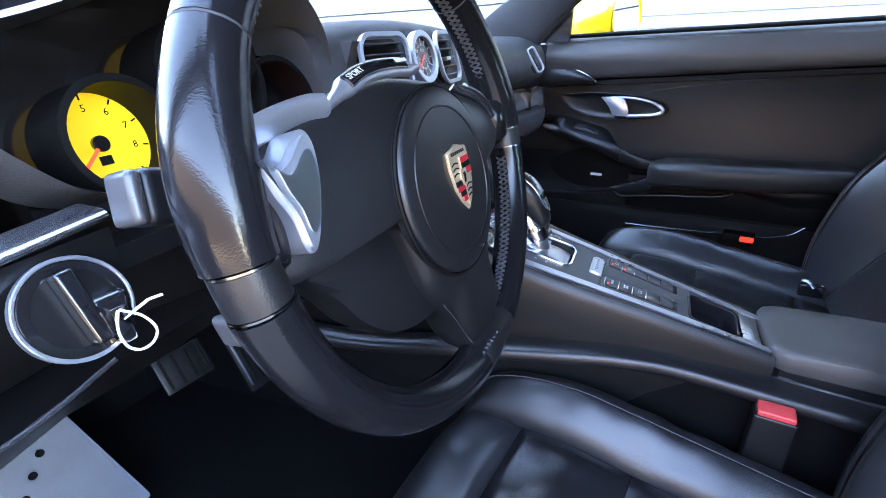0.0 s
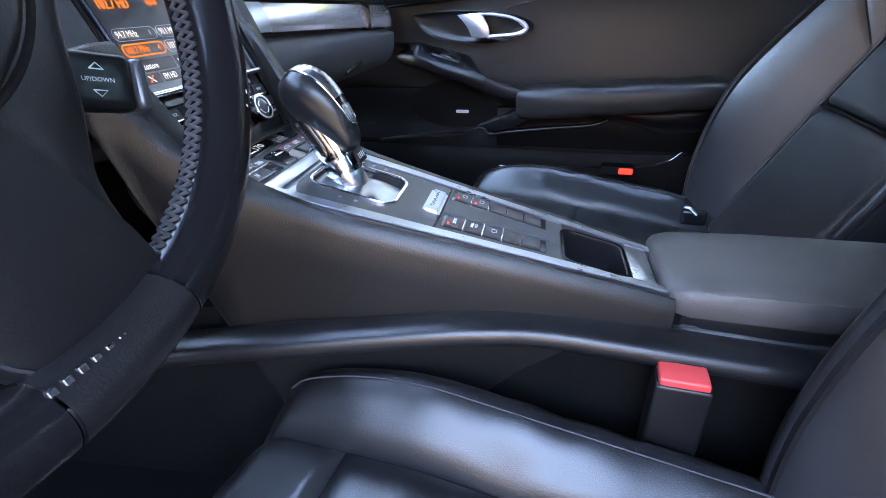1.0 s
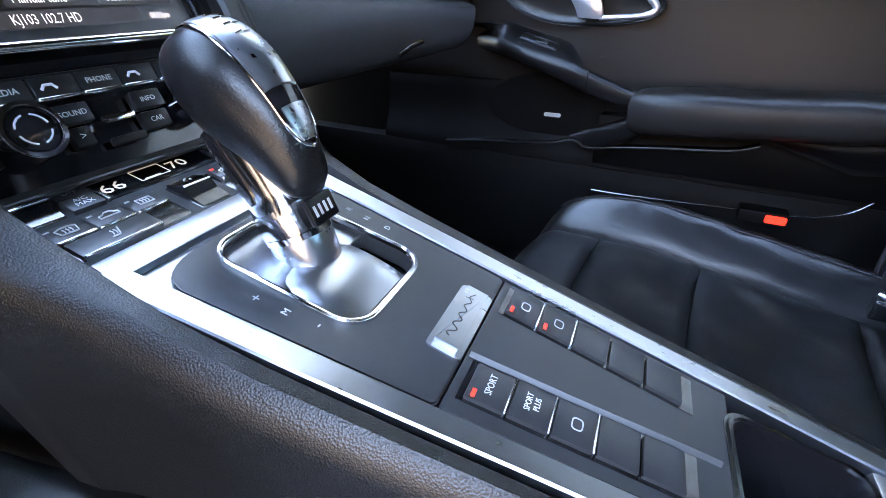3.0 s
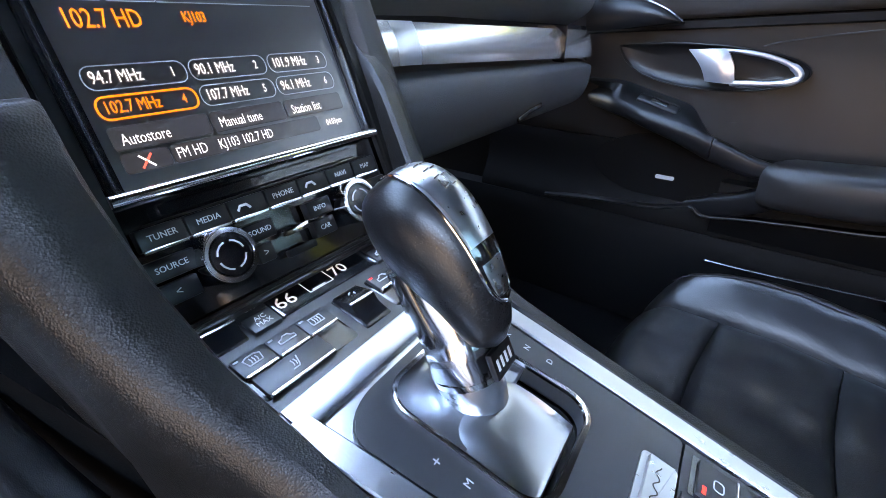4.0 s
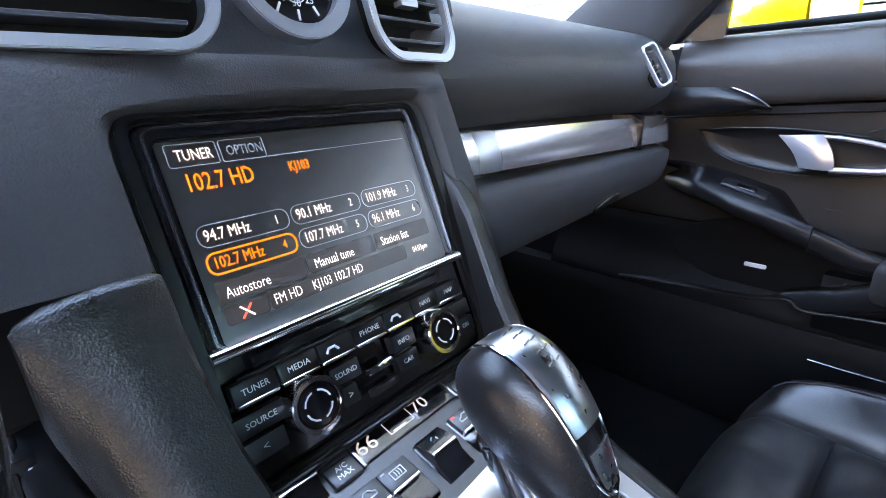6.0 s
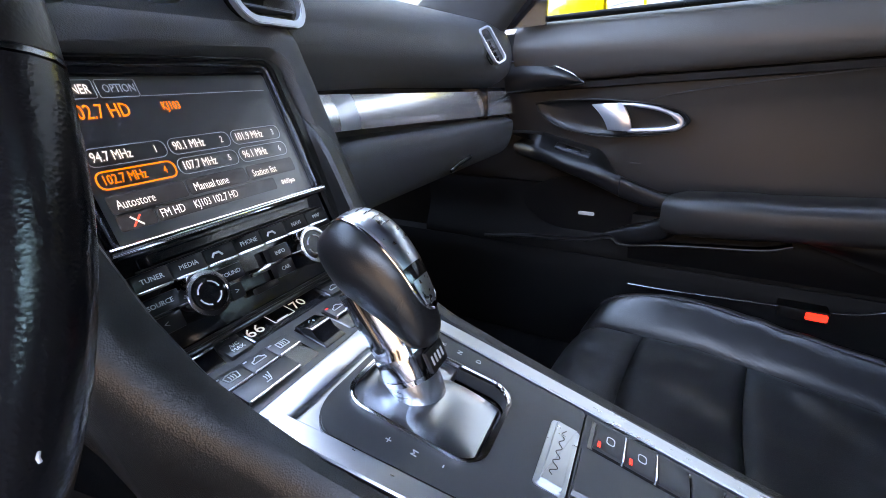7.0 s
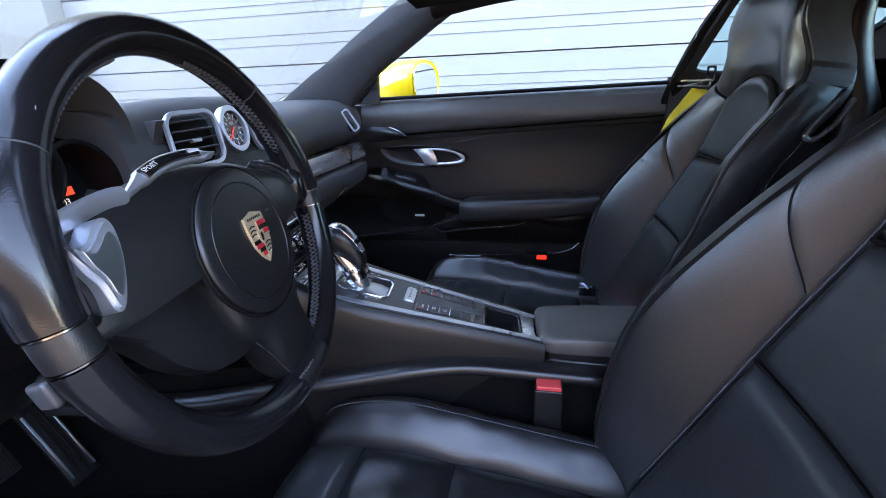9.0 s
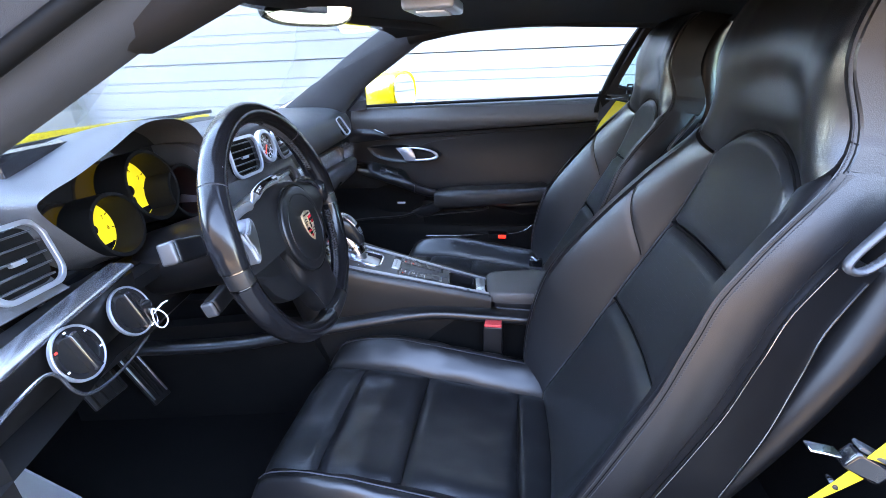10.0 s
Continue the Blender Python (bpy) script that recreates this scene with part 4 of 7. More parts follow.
for x, y, z, r, lab in ((-0.680, 0.246, 0.811, 0.034, "headlamp switch"), (-0.566, 0.270, 0.800, 0.036, "ignition lock")):
    m = frame_of((x, y, z), (1, 0.06, -0.06), (0, 0.35, 1))
    circ = lambda q: [(q * math.cos(a), q * math.sin(a)) for a in np.linspace(0, 2 * math.pi, 45)[:-1]]
    s = part("rotary_switch", ringband(circ(r), circ(r - 0.0028), 0.0055, m), SILVER, dash, "chrome-ringed " + lab)
    part("switch_face", disc(r - 0.004, 0.004, m), PANEL, s)
    part("switch_bar", block((-0.006, -r * 0.75, 0.003), (0.006, r * 0.75, 0.016), 0.003, 3, m @ Matrix.Rotation(0.1, 4, "Z")), GLOSS, s)
    part("switch_well", ringband(circ(r - 0.0030), circ(r * 0.72), 0.0050, m), GLOSS, s)
    for k in range(5 if lab[0] == "h" else 0):
        g = radians(205 - 55 * k)
        part("mark", block((r * 0.82 * math.cos(g) - 0.0018, r * 0.82 * math.sin(g) - 0.0012, 0.0046), (r * 0.82 * math.cos(g) + 0.0018, r * 0.82 * math.sin(g) + 0.0012, 0.0054), 0), REDLED if k == 1 and lab[0] == "h" else GREYPRINT, s, smooth=False).matrix_local = m
lobe = curve([(-0.800, 0.232, 0.806), (-0.762, 0.233, 0.816), (-0.730, 0.235, 0.819), (-0.716, 0.236, 0.806), (-0.706, 0.239, 0.781), (-0.688, 0.243, 0.760), (-0.655, 0.248, 0.750), (-0.610, 0.252, 0.750), (-0.560, 0.258, 0.758)], 40)
part("bezel_edge", tube(lobe, [0.0032 - 0.0020 * k / 39 for k in range(40)], 0.0022, n=10), DARKSIL, dash, "silver edge curving under the headlamp switch")

key = thing("car_key", "key in the ignition with a white loop hanging from it", "key", (-0.568, 0.246, 0.792))
part("key_head", block((-0.012, -0.03, -0.016), (0.012, 0.01, 0.014), 0.005, 3), GLOSS, key)
part("tag", block((-0.004, -0.036, -0.022), (0.006, -0.03, 0.006), 0.001), CHROME, key)
part("loop", tube(curve([(0.0, -0.036, 0.004), (-0.005, -0.039, -0.008), (-0.004, -0.041, -0.021), (0.003, -0.042, -0.028), (0.012, -0.042, -0.027), (0.017, -0.041, -0.019), (0.012, -0.039, -0.006), (0.001, -0.036, 0.004)], 34), 0.0010, n=8), CORD, key, "white plastic loop")
part("tag_strip", tube([(0.002, -0.035, -0.004), (0.02, -0.036, 0.002), (0.030, -0.036, 0.001)], 0.0018, 0.0008, n=8), CORD, key)

# ---- centre stack: screen, radio, climate ----
stack = thing("centre_stack", "centre stack with a lit touch screen, radio keys and climate panel", "car radio", DR)
# the face leans back; its frame has x to the right, y up along the face
SM = frame_of((-0.001, 0.2500, 0.742), (1, 0.0, 0.0), (0, 0.42, 1))
part("surround", ringband(rounded(-0.101, -0.076, 0.104, 0.120, 0.014, 6), rounded(-0.0925, -0.070, 0.0925, 0.1155, 0.008, 6), 0.006, SM @ Matrix.Translation((0, 0, -0.004)), 0.002), PANEL, stack, "satin black surround")


def fascia_ring(g):
    """The soft pad round the screen: an arch of points, g from the recess (0) out over the dash (1)."""
    rim = [(-0.0965, 0.046), (-0.0965, 0.053), (-0.0965, 0.062), (-0.0965, 0.100), (-0.0935, 0.113), (-0.084, 0.1185), (-0.045, 0.1195), (0.0, 0.1200), (0.045, 0.1205), (0.090, 0.1205), (0.1000, 0.116), (0.1035, 0.104),
           (0.1035, 0.06), (0.1035, 0.0), (0.1035, -0.050)]
    far = [(-0.262, 0.046), (-0.264, 0.055), (-0.268, 0.07), (-0.268, 0.115), (-0.250, 0.145), (-0.190, 0.152), (-0.07, 0.150), (0.0, 0.150), (0.06, 0.150), (0.12, 0.150), (0.156, 0.145), (0.162, 0.11),
           (0.160, 0.06), (0.150, 0.0), (0.134, -0.050)]
    out = []
    for p, q in zip(curve([(*p, 0) for p in rim], 71), curve([(*q, 0) for q in far], 71)):
        d = q - p
        reach = float(np.hypot(d[0], d[1])) * g
        x, y = p[0] + d[0] * g, p[1] + d[1] * g
        lip = min(1, reach / 0.009)
        z = -0.024 + 0.0305 * (1 - (1 - lip) ** 2.4)
        z -= 1.55 * max(0, -x - 0.135) ** 2 + 24 * max(0, x - 0.124) ** 2 + 14 * max(0, y - 0.132) ** 2
        out.append(tuple(SM @ Vector((x, y, z))))
    return out


part("soft_frame", loft([fascia_ring(g) for g in (0, 0.008, 0.02, 0.035, 0.06, 0.09, 0.14, 0.2, 0.3, 0.4, 0.5, 0.6, 0.7, 0.8, 0.9, 1.0)], closed=False), SOFT, stack, "soft black pad round the screen")
part("backing", plate(rounded(-0.101, -0.074, 0.101, 0.121, 0.012, 6), 0.02, SM @ Matrix.Translation((0, 0, -0.026)), 0), GLOSS, stack)
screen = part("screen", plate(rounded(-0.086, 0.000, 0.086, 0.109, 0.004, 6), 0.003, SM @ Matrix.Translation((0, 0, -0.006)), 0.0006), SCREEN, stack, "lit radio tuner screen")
bezel = part("screen_bezel", ringband(rounded(-0.0918, -0.001, 0.0918, 0.1148, 0.008, 6), rounded(-0.0838, 0.001, 0.0838, 0.1062, 0.003, 6), 0.0055, SM @ Matrix.Translation((0, 0, -0.0055)), 0.001), GLOSS, stack)
part("bezel_edge", ringband(rounded(-0.0882, -0.002, 0.0882, 0.1135, 0.007, 6), rounded(-0.0866, 0.001, 0.0866, 0.1121, 0.006, 6), 0.0022, SM @ Matrix.Translation((0, 0, -0.0008)), 0.0006), DARKSIL, bezel, "fine grey bezel edge")
part("chrome_bar", tube([SM @ Vector((x, -0.001, 0.004)) for x in (-0.0935, -0.05, 0, 0.05, 0.0890)], 0.0032, 0.0032, n=12), CHROME, stack, "chrome bar below the screen")
US = SM @ Matrix.Translation((-0.0818, 0.1046, -0.0026))
UW, UH = 0.161, 0.0960


def ui(text, u, v, size, material, align="LEFT"):
    letters(text, size * 0.9, US @ Matrix.Translation((u * UW, -v * UH, 0.0002)), material, screen, "screen_text", align, 0.70)


def ui_box(u0, v0, u1, v1, material, line=0.0008, r=0.003, name="screen_button"):
    a = rounded(u0 * UW, -v1 * UH, u1 * UW, -v0 * UH, r, 4)
    b = rounded(u0 * UW + line, -v1 * UH + line, u1 * UW - line, -v0 * UH - line, max(0.0005, r - line), 4)
    part(name, ringband(a, b, 0.0002, US, 0), material, screen)


def ui_fill(u0, v0, u1, v1, material, r=0.002, name="screen_button"):
    part(name, plate(rounded(u0 * UW, -v1 * UH, u1 * UW, -v0 * UH, r, 4), 0.00012, US, 0), material, screen)


ui("TUNER", 0.040, 0.065, 0.0092, UIW)
ui("OPTION", 0.200, 0.065, 0.0086, GREYPRINT)
ui_box(0.015, 0.0, 0.172, 0.125, GREYPRINT, 0.0004, 0.0015)
ui_box(0.18, 0.0, 0.335, 0.125, GREYPRINT, 0.0004, 0.0015)
ui_fill(0.335, 0.120, 0.99, 0.125, GREYPRINT, 0.0002, "rule")
ui("102.7 HD", 0.040, 0.215, 0.0145, UIO)
ui("KJ103", 0.40, 0.205, 0.0092, UIO)
for u0, u1, v, txt, no in ((0.02, 0.335, 0.545, "94.7 MHz", "1"), (0.345, 0.655, 0.525, "90.1 MHz", "2"), (0.665, 0.97, 0.510, "101.9 MHz", "3"),
                           (0.02, 0.335, 0.685, "102.7 MHz", "4"), (0.345, 0.655, 0.665, "107.7 MHz", "5"), (0.665, 0.97, 0.650, "96.1 MHz", "6")):
    hot = txt.startswith("102")
    v = 0.500 if no in "123" else 0.650
    if u0 < 0.7:
        ui_box(u0, v - 0.062, u1, v + 0.062, UIO if hot else GREYPRINT, 0.0010 if hot else 0.0005, 0.005)
    ui(txt, u0 + 0.02, v, 0.0098, UIO if hot else UIW)
    if u0 < 0.7:
        ui(no, u1 - 0.055, v, 0.0078, UIO if hot else UIW)
for u0, u1, txt in ((0.02, 0.335, "Autostore"), (0.345, 0.655, "Manual tune"), (0.665, 0.97, "Station list")):
    ui_fill(u0, 0.745, u1, 0.865, UIG)
    ui(txt, u0 + 0.025, 0.815, 0.0092, UIW)
ui_fill(0.02, 0.882, 0.165, 0.985, UIG)
ui_fill(0.172, 0.882, 0.80, 0.985, UIG)
ui("FM HD", 0.185, 0.935, 0.0092, UIW)
ui("KJ103 102.7 HD", 0.335, 0.935, 0.0088, UIW)
ui("04:03pm", 0.84, 0.945, 0.0066, UIW)
for sgn in (-1, 1):
    part("mark", block((-0.0045, -0.0005, 0.0002), (0.0045, 0.0005, 0.0005), 0), UIR if sgn > 0 else UIW, screen, smooth=False).matrix_local = US @ Matrix.Translation((0.09 * UW, -0.935 * UH, 0)) @ Matrix.Rotation(sgn * 0.8, 4, "Z")

# disc slot and radio keys
RM = SM @ Matrix.Translation((-0.005, 0.0075, 0))
part("disc_slot", block((-0.070, -0.0215, -0.003), (0.070, -0.0145, 0.0005), 0.001, 1), GLOSS, stack).matrix_local = RM
part("slot_lip", block((-0.080, -0.0238, 0.000), (0.080, -0.0222, 0.002), 0.001, 1), PANEL, stack).matrix_local = RM


def key_cap(x0, y0, x1, y1, text="", size=0.006, m=RM, parent=stack, foot=False, ink=GREYPRINT, z=0.003, dx=None):
    k = part("key", block((x0, y0, -0.004), (x1, y1, z), 0.001, 2, m), PANEL if parent is stack else ANTHRA, parent)
    if text:
        letters(text, size, m @ Matrix.Translation(((x0 + x1) / 2 if dx is None else dx, (y0 + y1) / 2, z + 0.0001)), ink, k, align="CENTER")
    if foot:
        part("key_edge", block((x0 + 0.0005, y0 - 0.0016, -0.002), (x1 - 0.0005, y0 + 0.0004, z + 0.0006), 0.0005, 1, m), CHROME, k, "chrome lower edge")
    return k


names = ("TUNER", "MEDIA", "", "PHONE", "", "NAVI", "MAP")
xs = np.linspace(-0.0855, 0.0855, 8)
for i, nm in enumerate(names):
    kc = key_cap(xs[i] + 0.0005, -0.0350, xs[i + 1] - 0.0005, -0.0240, nm, 0.0046, foot=True)
    if not nm:
        part("mark", tube([RM @ Vector((xs[i] + 0.009 + 0.004 * c, -0.030 + 0.003 * s, 0.0033)) for c, s in ((-1, -0.3), (-0.5, 0.5), (0.5, 0.5), (1, -0.3))], 0.0008, n=6), GREYPRINT, kc)
key_cap(-0.089, -0.0510, -0.0625, -0.0400, "SOURCE", 0.0044)
key_cap(-0.089, -0.0640, -0.0665, -0.0530, "<", 0.006)
key_cap(-0.034, -0.0510, -0.014, -0.0400, "SOUND", 0.0044)
key_cap(-0.031, -0.0640, -0.020, -0.0530, ">", 0.006)
key_cap(0.012, -0.0510, 0.032, -0.0400, "INFO", 0.0044)
key_cap(0.012, -0.0640, 0.030, -0.0530, "CAR", 0.0044)
key_cap(0.066, -0.0510, 0.089, -0.0400)
key_cap(0.070, -0.0640, 0.089, -0.0530, "ON", 0.0044)
part("card_slot", block((-0.011, -0.055, 0.0), (0.009, -0.050, 0.004), 0.0015, 2, RM), CHROME, stack)
part("card_slot_lip", block((-0.012, -0.068, -0.002), (0.010, -0.063, 0.003), 0.0015, 2, RM), PANEL, stack)
for x in (-0.0500, 0.0500):
    kb = part("knob", disc(0.0135, 0.012, RM @ Matrix.Translation((x, -0.0510, 0)), 40, 0.0015, 0.0125), GLOSS, stack, "rotary knob with a chrome collar")
    cc = lambda q: [(q * math.cos(a), q * math.sin(a)) for a in np.linspace(0, 2 * math.pi, 41)[:-1]]
    part("collar", ringband(cc(0.0150), cc(0.0122), 0.0130, RM @ Matrix.Translation((x, -0.0510, 0)), 0.0006), CHROME, kb)
    for k in range(4):
        a0 = math.pi * (0.25 + k * 0.5)
        part("mark", tube([RM @ Vector((x + 0.0078 * math.cos(a0 + d), -0.0510 + 0.0078 * math.sin(a0 + d), 0.0126)) for d in (-0.55, -0.2, 0.2, 0.55)], 0.0005, n=6), GREYPRINT, kb)
part("lower_lip", block((-0.110, -0.0765, -0.006), (0.110, -0.0735, 0.004), 0.001, 1), PANEL, stack).matrix_local = SM

# ---- centre console ----
console = thing("centre_console", "sloping centre console with silver side rails and rows of keys", "centre console", DK)
KM = frame_of((CX, 0.0, 0.622), (1, 0, 0), (0, 1, SLOPE))      # the console's top face: x right, y ahead
half = lambda y: table([-0.26, -0.2, 0.0, 0.14, 0.23], [0.033, 0.037, 0.0545, 0.066, 0.080], y)
L = math.sqrt(1 + SLOPE * SLOPE)


def strip_bm(y0, y1, a, b, z0, z1, n=16):
    """A band along the console between a(y) and b(y) across, raised from z0 to z1."""
    rings = []
    for k in range(n + 1):
        y = y0 + (y1 - y0) * k / n
        xa, xb = a(y), b(y)
        rings.append([(xa, y * L, z0), (xa, y * L, z1 - 0.001), (xa + 0.001 * (1 if xb > xa else -1), y * L, z1), (xb - 0.001 * (1 if xb > xa else -1), y * L, z1), (xb, y * L, z1 - 0.001), (xb, y * L, z0)])
    bm = loft(rings)
    bmesh.ops.transform(bm, matrix=KM, verts=bm.verts)
    return bm


part("top_rear", strip_bm(-0.137, -0.0080, lambda y: -half(y), lambda y: half(y), -0.012, 0.0), ANTHRA, console, "satin black switch panel")


# shift gate plate with an opening
def around(x0, y0, x1, y1, r, n=8):
    return rounded(x0, y0, x1, y1, r, n)


gate_o = around(-0.0370, 0.042, 0.0370, 0.134, 0.016)
outer = []
for x, y in ([(cx + r * math.cos(radians(a0 + 90 * k / 8)), cy + r * math.sin(radians(a0 + 90 * k / 8))) for cx, cy, r, a0 in ((0.0215, 0.121, 0.021, 0), (-0.0215, 0.121, 0.021, 90), (-0.0395, -0.0040, 0.003, 180), (0.0395, -0.0040, 0.003, 270)) for k in range(9)]):
    outer.append((x * (half(y) / 0.0425), y))
gp = ringband([(x, y) for x, y in outer], gate_o, 0.012, KM @ Matrix.Translation((0, 0, -0.0115)), 0.001)
part("shift_plate", gp, ANTHRA, console, "satin black plate round the selector")
part("rail_bed", block((-0.066, 0.085, -0.016), (0.066, 0.148, -0.0030), 0.001, 1, KM), ALU, console)
part("gate_ring", ringband(around(-0.0385, 0.040, 0.0385, 0.136, 0.018), around(-0.0358, 0.0430, 0.0358, 0.133, 0.0150), 0.0035, KM, 0.001), CHROME, console, "chrome frame of the selector gate")
part("gate_well", plate(around(-0.0378, 0.041, 0.0378, 0.135, 0.016), 0.003, KM @ Matrix.Translation((0, 0, -0.016)), 0), GLOSS, console)
part("gate_slider", sheet(lambda u, v: tuple(KM @ Vector((-0.0315 + 0.056 * u, 0.047 + 0.058 * v, -0.010 + 0.010 * math.sin(math.pi * (0.15 + 0.7 * v)) * (1 - (2 * u - 1) ** 4 * 0.3)))), 14, 14, (0, 0, -0.006)), ALU, console, "curved brushed aluminium slider")
for sgn in (-1, 1):
    part("side_rail", strip_bm(-0.240, 0.150, lambda y: sgn * (half(y) + 0.0005), lambda y: sgn * (half(y) + 0.0125 + 0.0020 * max(0, min(1, (y + 0.06) / 0.11))), -0.014, 0.002), ALU, console, "brushed aluminium rail")
part("front_band", block((-0.076, 0.1425 * L, -0.012), (0.076, 0.159 * L, 0.0015), 0.002, 2, KM), ALU, console, "brushed aluminium cross band")
part("rear_band", block((-0.046, -0.238, -0.012), (0.036, -0.2125, 0.001), 0.003, 2, KM), ALU, console)
for txt, x, y in (("P", 0.0535, 0.1200), ("R", 0.0527, 0.1044), ("N", 0.0517, 0.0901), ("D", 0.0515, 0.0745), ("+", -0.0473, 0.0932), ("M", -0.0464, 0.0766), ("-", -0.0445, 0.0599)):
    letters(txt, 0.0056 if txt.isalpha() else 0.008, KM @ Matrix.Translation((x, y, 0.0007)), GREYPRINT, console, align="CENTER")

badge = part("badge", plate(rounded(-0.0285, -0.0098, 0.0265, 0.0095, 0.003), 0.0048, KM @ Matrix.Translation((0.004, 0.0030, 0.0)) @ Matrix.Rotation(0.06, 4, "X"), 0.0034), ALU, console, "bright metal badge")
part("mark", tube([KM @ Vector((0.003 - 0.019 + 0.038 * k / 48, 0.0035 + 0.0022 * math.sin(k * 0.62) * (1 - 0.012 * k), 0.0050)) for k in range(49)], 0.00035, 0.0003, n=6), UIG, badge)

# two rows of keys
row_x = lambda sgn, y: (0.0015 + sgn * (0.0335 - 0.075 * max(0, -y - 0.017))) if sgn else 0.0
for sgn, lab in ((-1, ("SPORT", "SPORT\nPLUS", "", "", "")), (1, ("", "", "", "", ""))):
    wy = [-0.0125, -0.0450, -0.0800, -0.1220]
    part("key_well", loft([[(row_x(sgn, y) - 0.0128, y, -0.004), (row_x(sgn, y) + 0.0128, y, -0.004), (row_x(sgn, y) + 0.0128, y, 0.0006), (row_x(sgn, y) - 0.0128, y, 0.0006)] for y in wy]), GLOSS, console).matrix_local = KM
    for k in range(5):
        y1 = -0.0155 - 0.0203 * k
        xc = row_x(sgn, y1 - 0.0095)
        lean = KM @ Matrix.Translation((xc, 0, 0)) @ Matrix(((1, sgn * 0.075, 0, sgn * 0.075 * -(y1 - 0.0095)), (0, 1, 0, 0), (0, 0, 1, 0), (0, 0, 0, 1)))
        kk = part("key", block((-0.0112, y1 - 0.019, 0.0), (0.0112, y1, 0.0028), 0.001, 2, lean), ANTHRA, console)
        if (sgn < 0 and k < 3) or (sgn > 0 and k < 2):
            part("key_edge", block((-0.0112, y1 - 0.0200, 0.0), (0.0112, y1 - 0.0186, 0.0035), 0.0005, 1, lean), CHROME, kk)
        if lab[k]:
            letters(lab[k], 0.0050 if k == 0 else 0.0042, lean @ Matrix.Translation((0.001, y1 - 0.0095, 0.003)), WHITE, kk, align="CENTER", wide=0.85)
        if (sgn < 0 and k == 2) or (sgn > 0 and k < 2):
            part("mark", ringband(rounded(-0.0035, y1 - 0.0130, 0.0035, y1 - 0.0075, 0.002), rounded(-0.0029, y1 - 0.0124, 0.0029, y1 - 0.0081, 0.0015), 0.0002, lean @ Matrix.Translation((0, 0, 0.0029)), 0), GREYPRINT, kk)
        if (sgn < 0 and k < 1) or (sgn > 0 and k < 2):
            part("key_lamp", block((-0.0100, y1 - 0.0045, 0.0027), (-0.0050, y1 - 0.0025, 0.0032), 0.0002, 1, lean), REDLED, kk)
part("ridge", loft([[(0.0015 - w, y, 0.0), (0.0015 - w + 0.002, y, 0.0022), (0.0015 + w - 0.002, y, 0.0022), (0.0015 + w, y, 0.0)] for y, w in ((-0.0095, 0.0195), (-0.06, 0.0165), (-0.125, 0.0115), (-0.134, 0.0110))]), ANTHRA, console, "raised middle strip").matrix_local = KM

# open tray
tray_o, tray_i = around(-0.0430, -0.212, 0.0320, -0.1380, 0.012), around(-0.0380, -0.206, 0.0270, -0.1425, 0.008)
part("tray_rim", ringband(tray_o, tray_i, 0.014, KM @ Matrix.Translation((0, 0, -0.012)), 0.0015), GLOSS, console, "gloss black rim of an open tray")
part("tray_wall", ringband(around(-0.0400, -0.208, 0.0290, -0.1405, 0.009), tray_i, 0.040, KM @ Matrix.Translation((0, 0, -0.052)), 0), GLOSS, console)
part("tray_floor", plate(around(-0.0400, -0.208, 0.0290, -0.1405, 0.009), 0.003, KM @ Matrix.Translation((0, 0, -0.055)), 0), RUBBER, console)

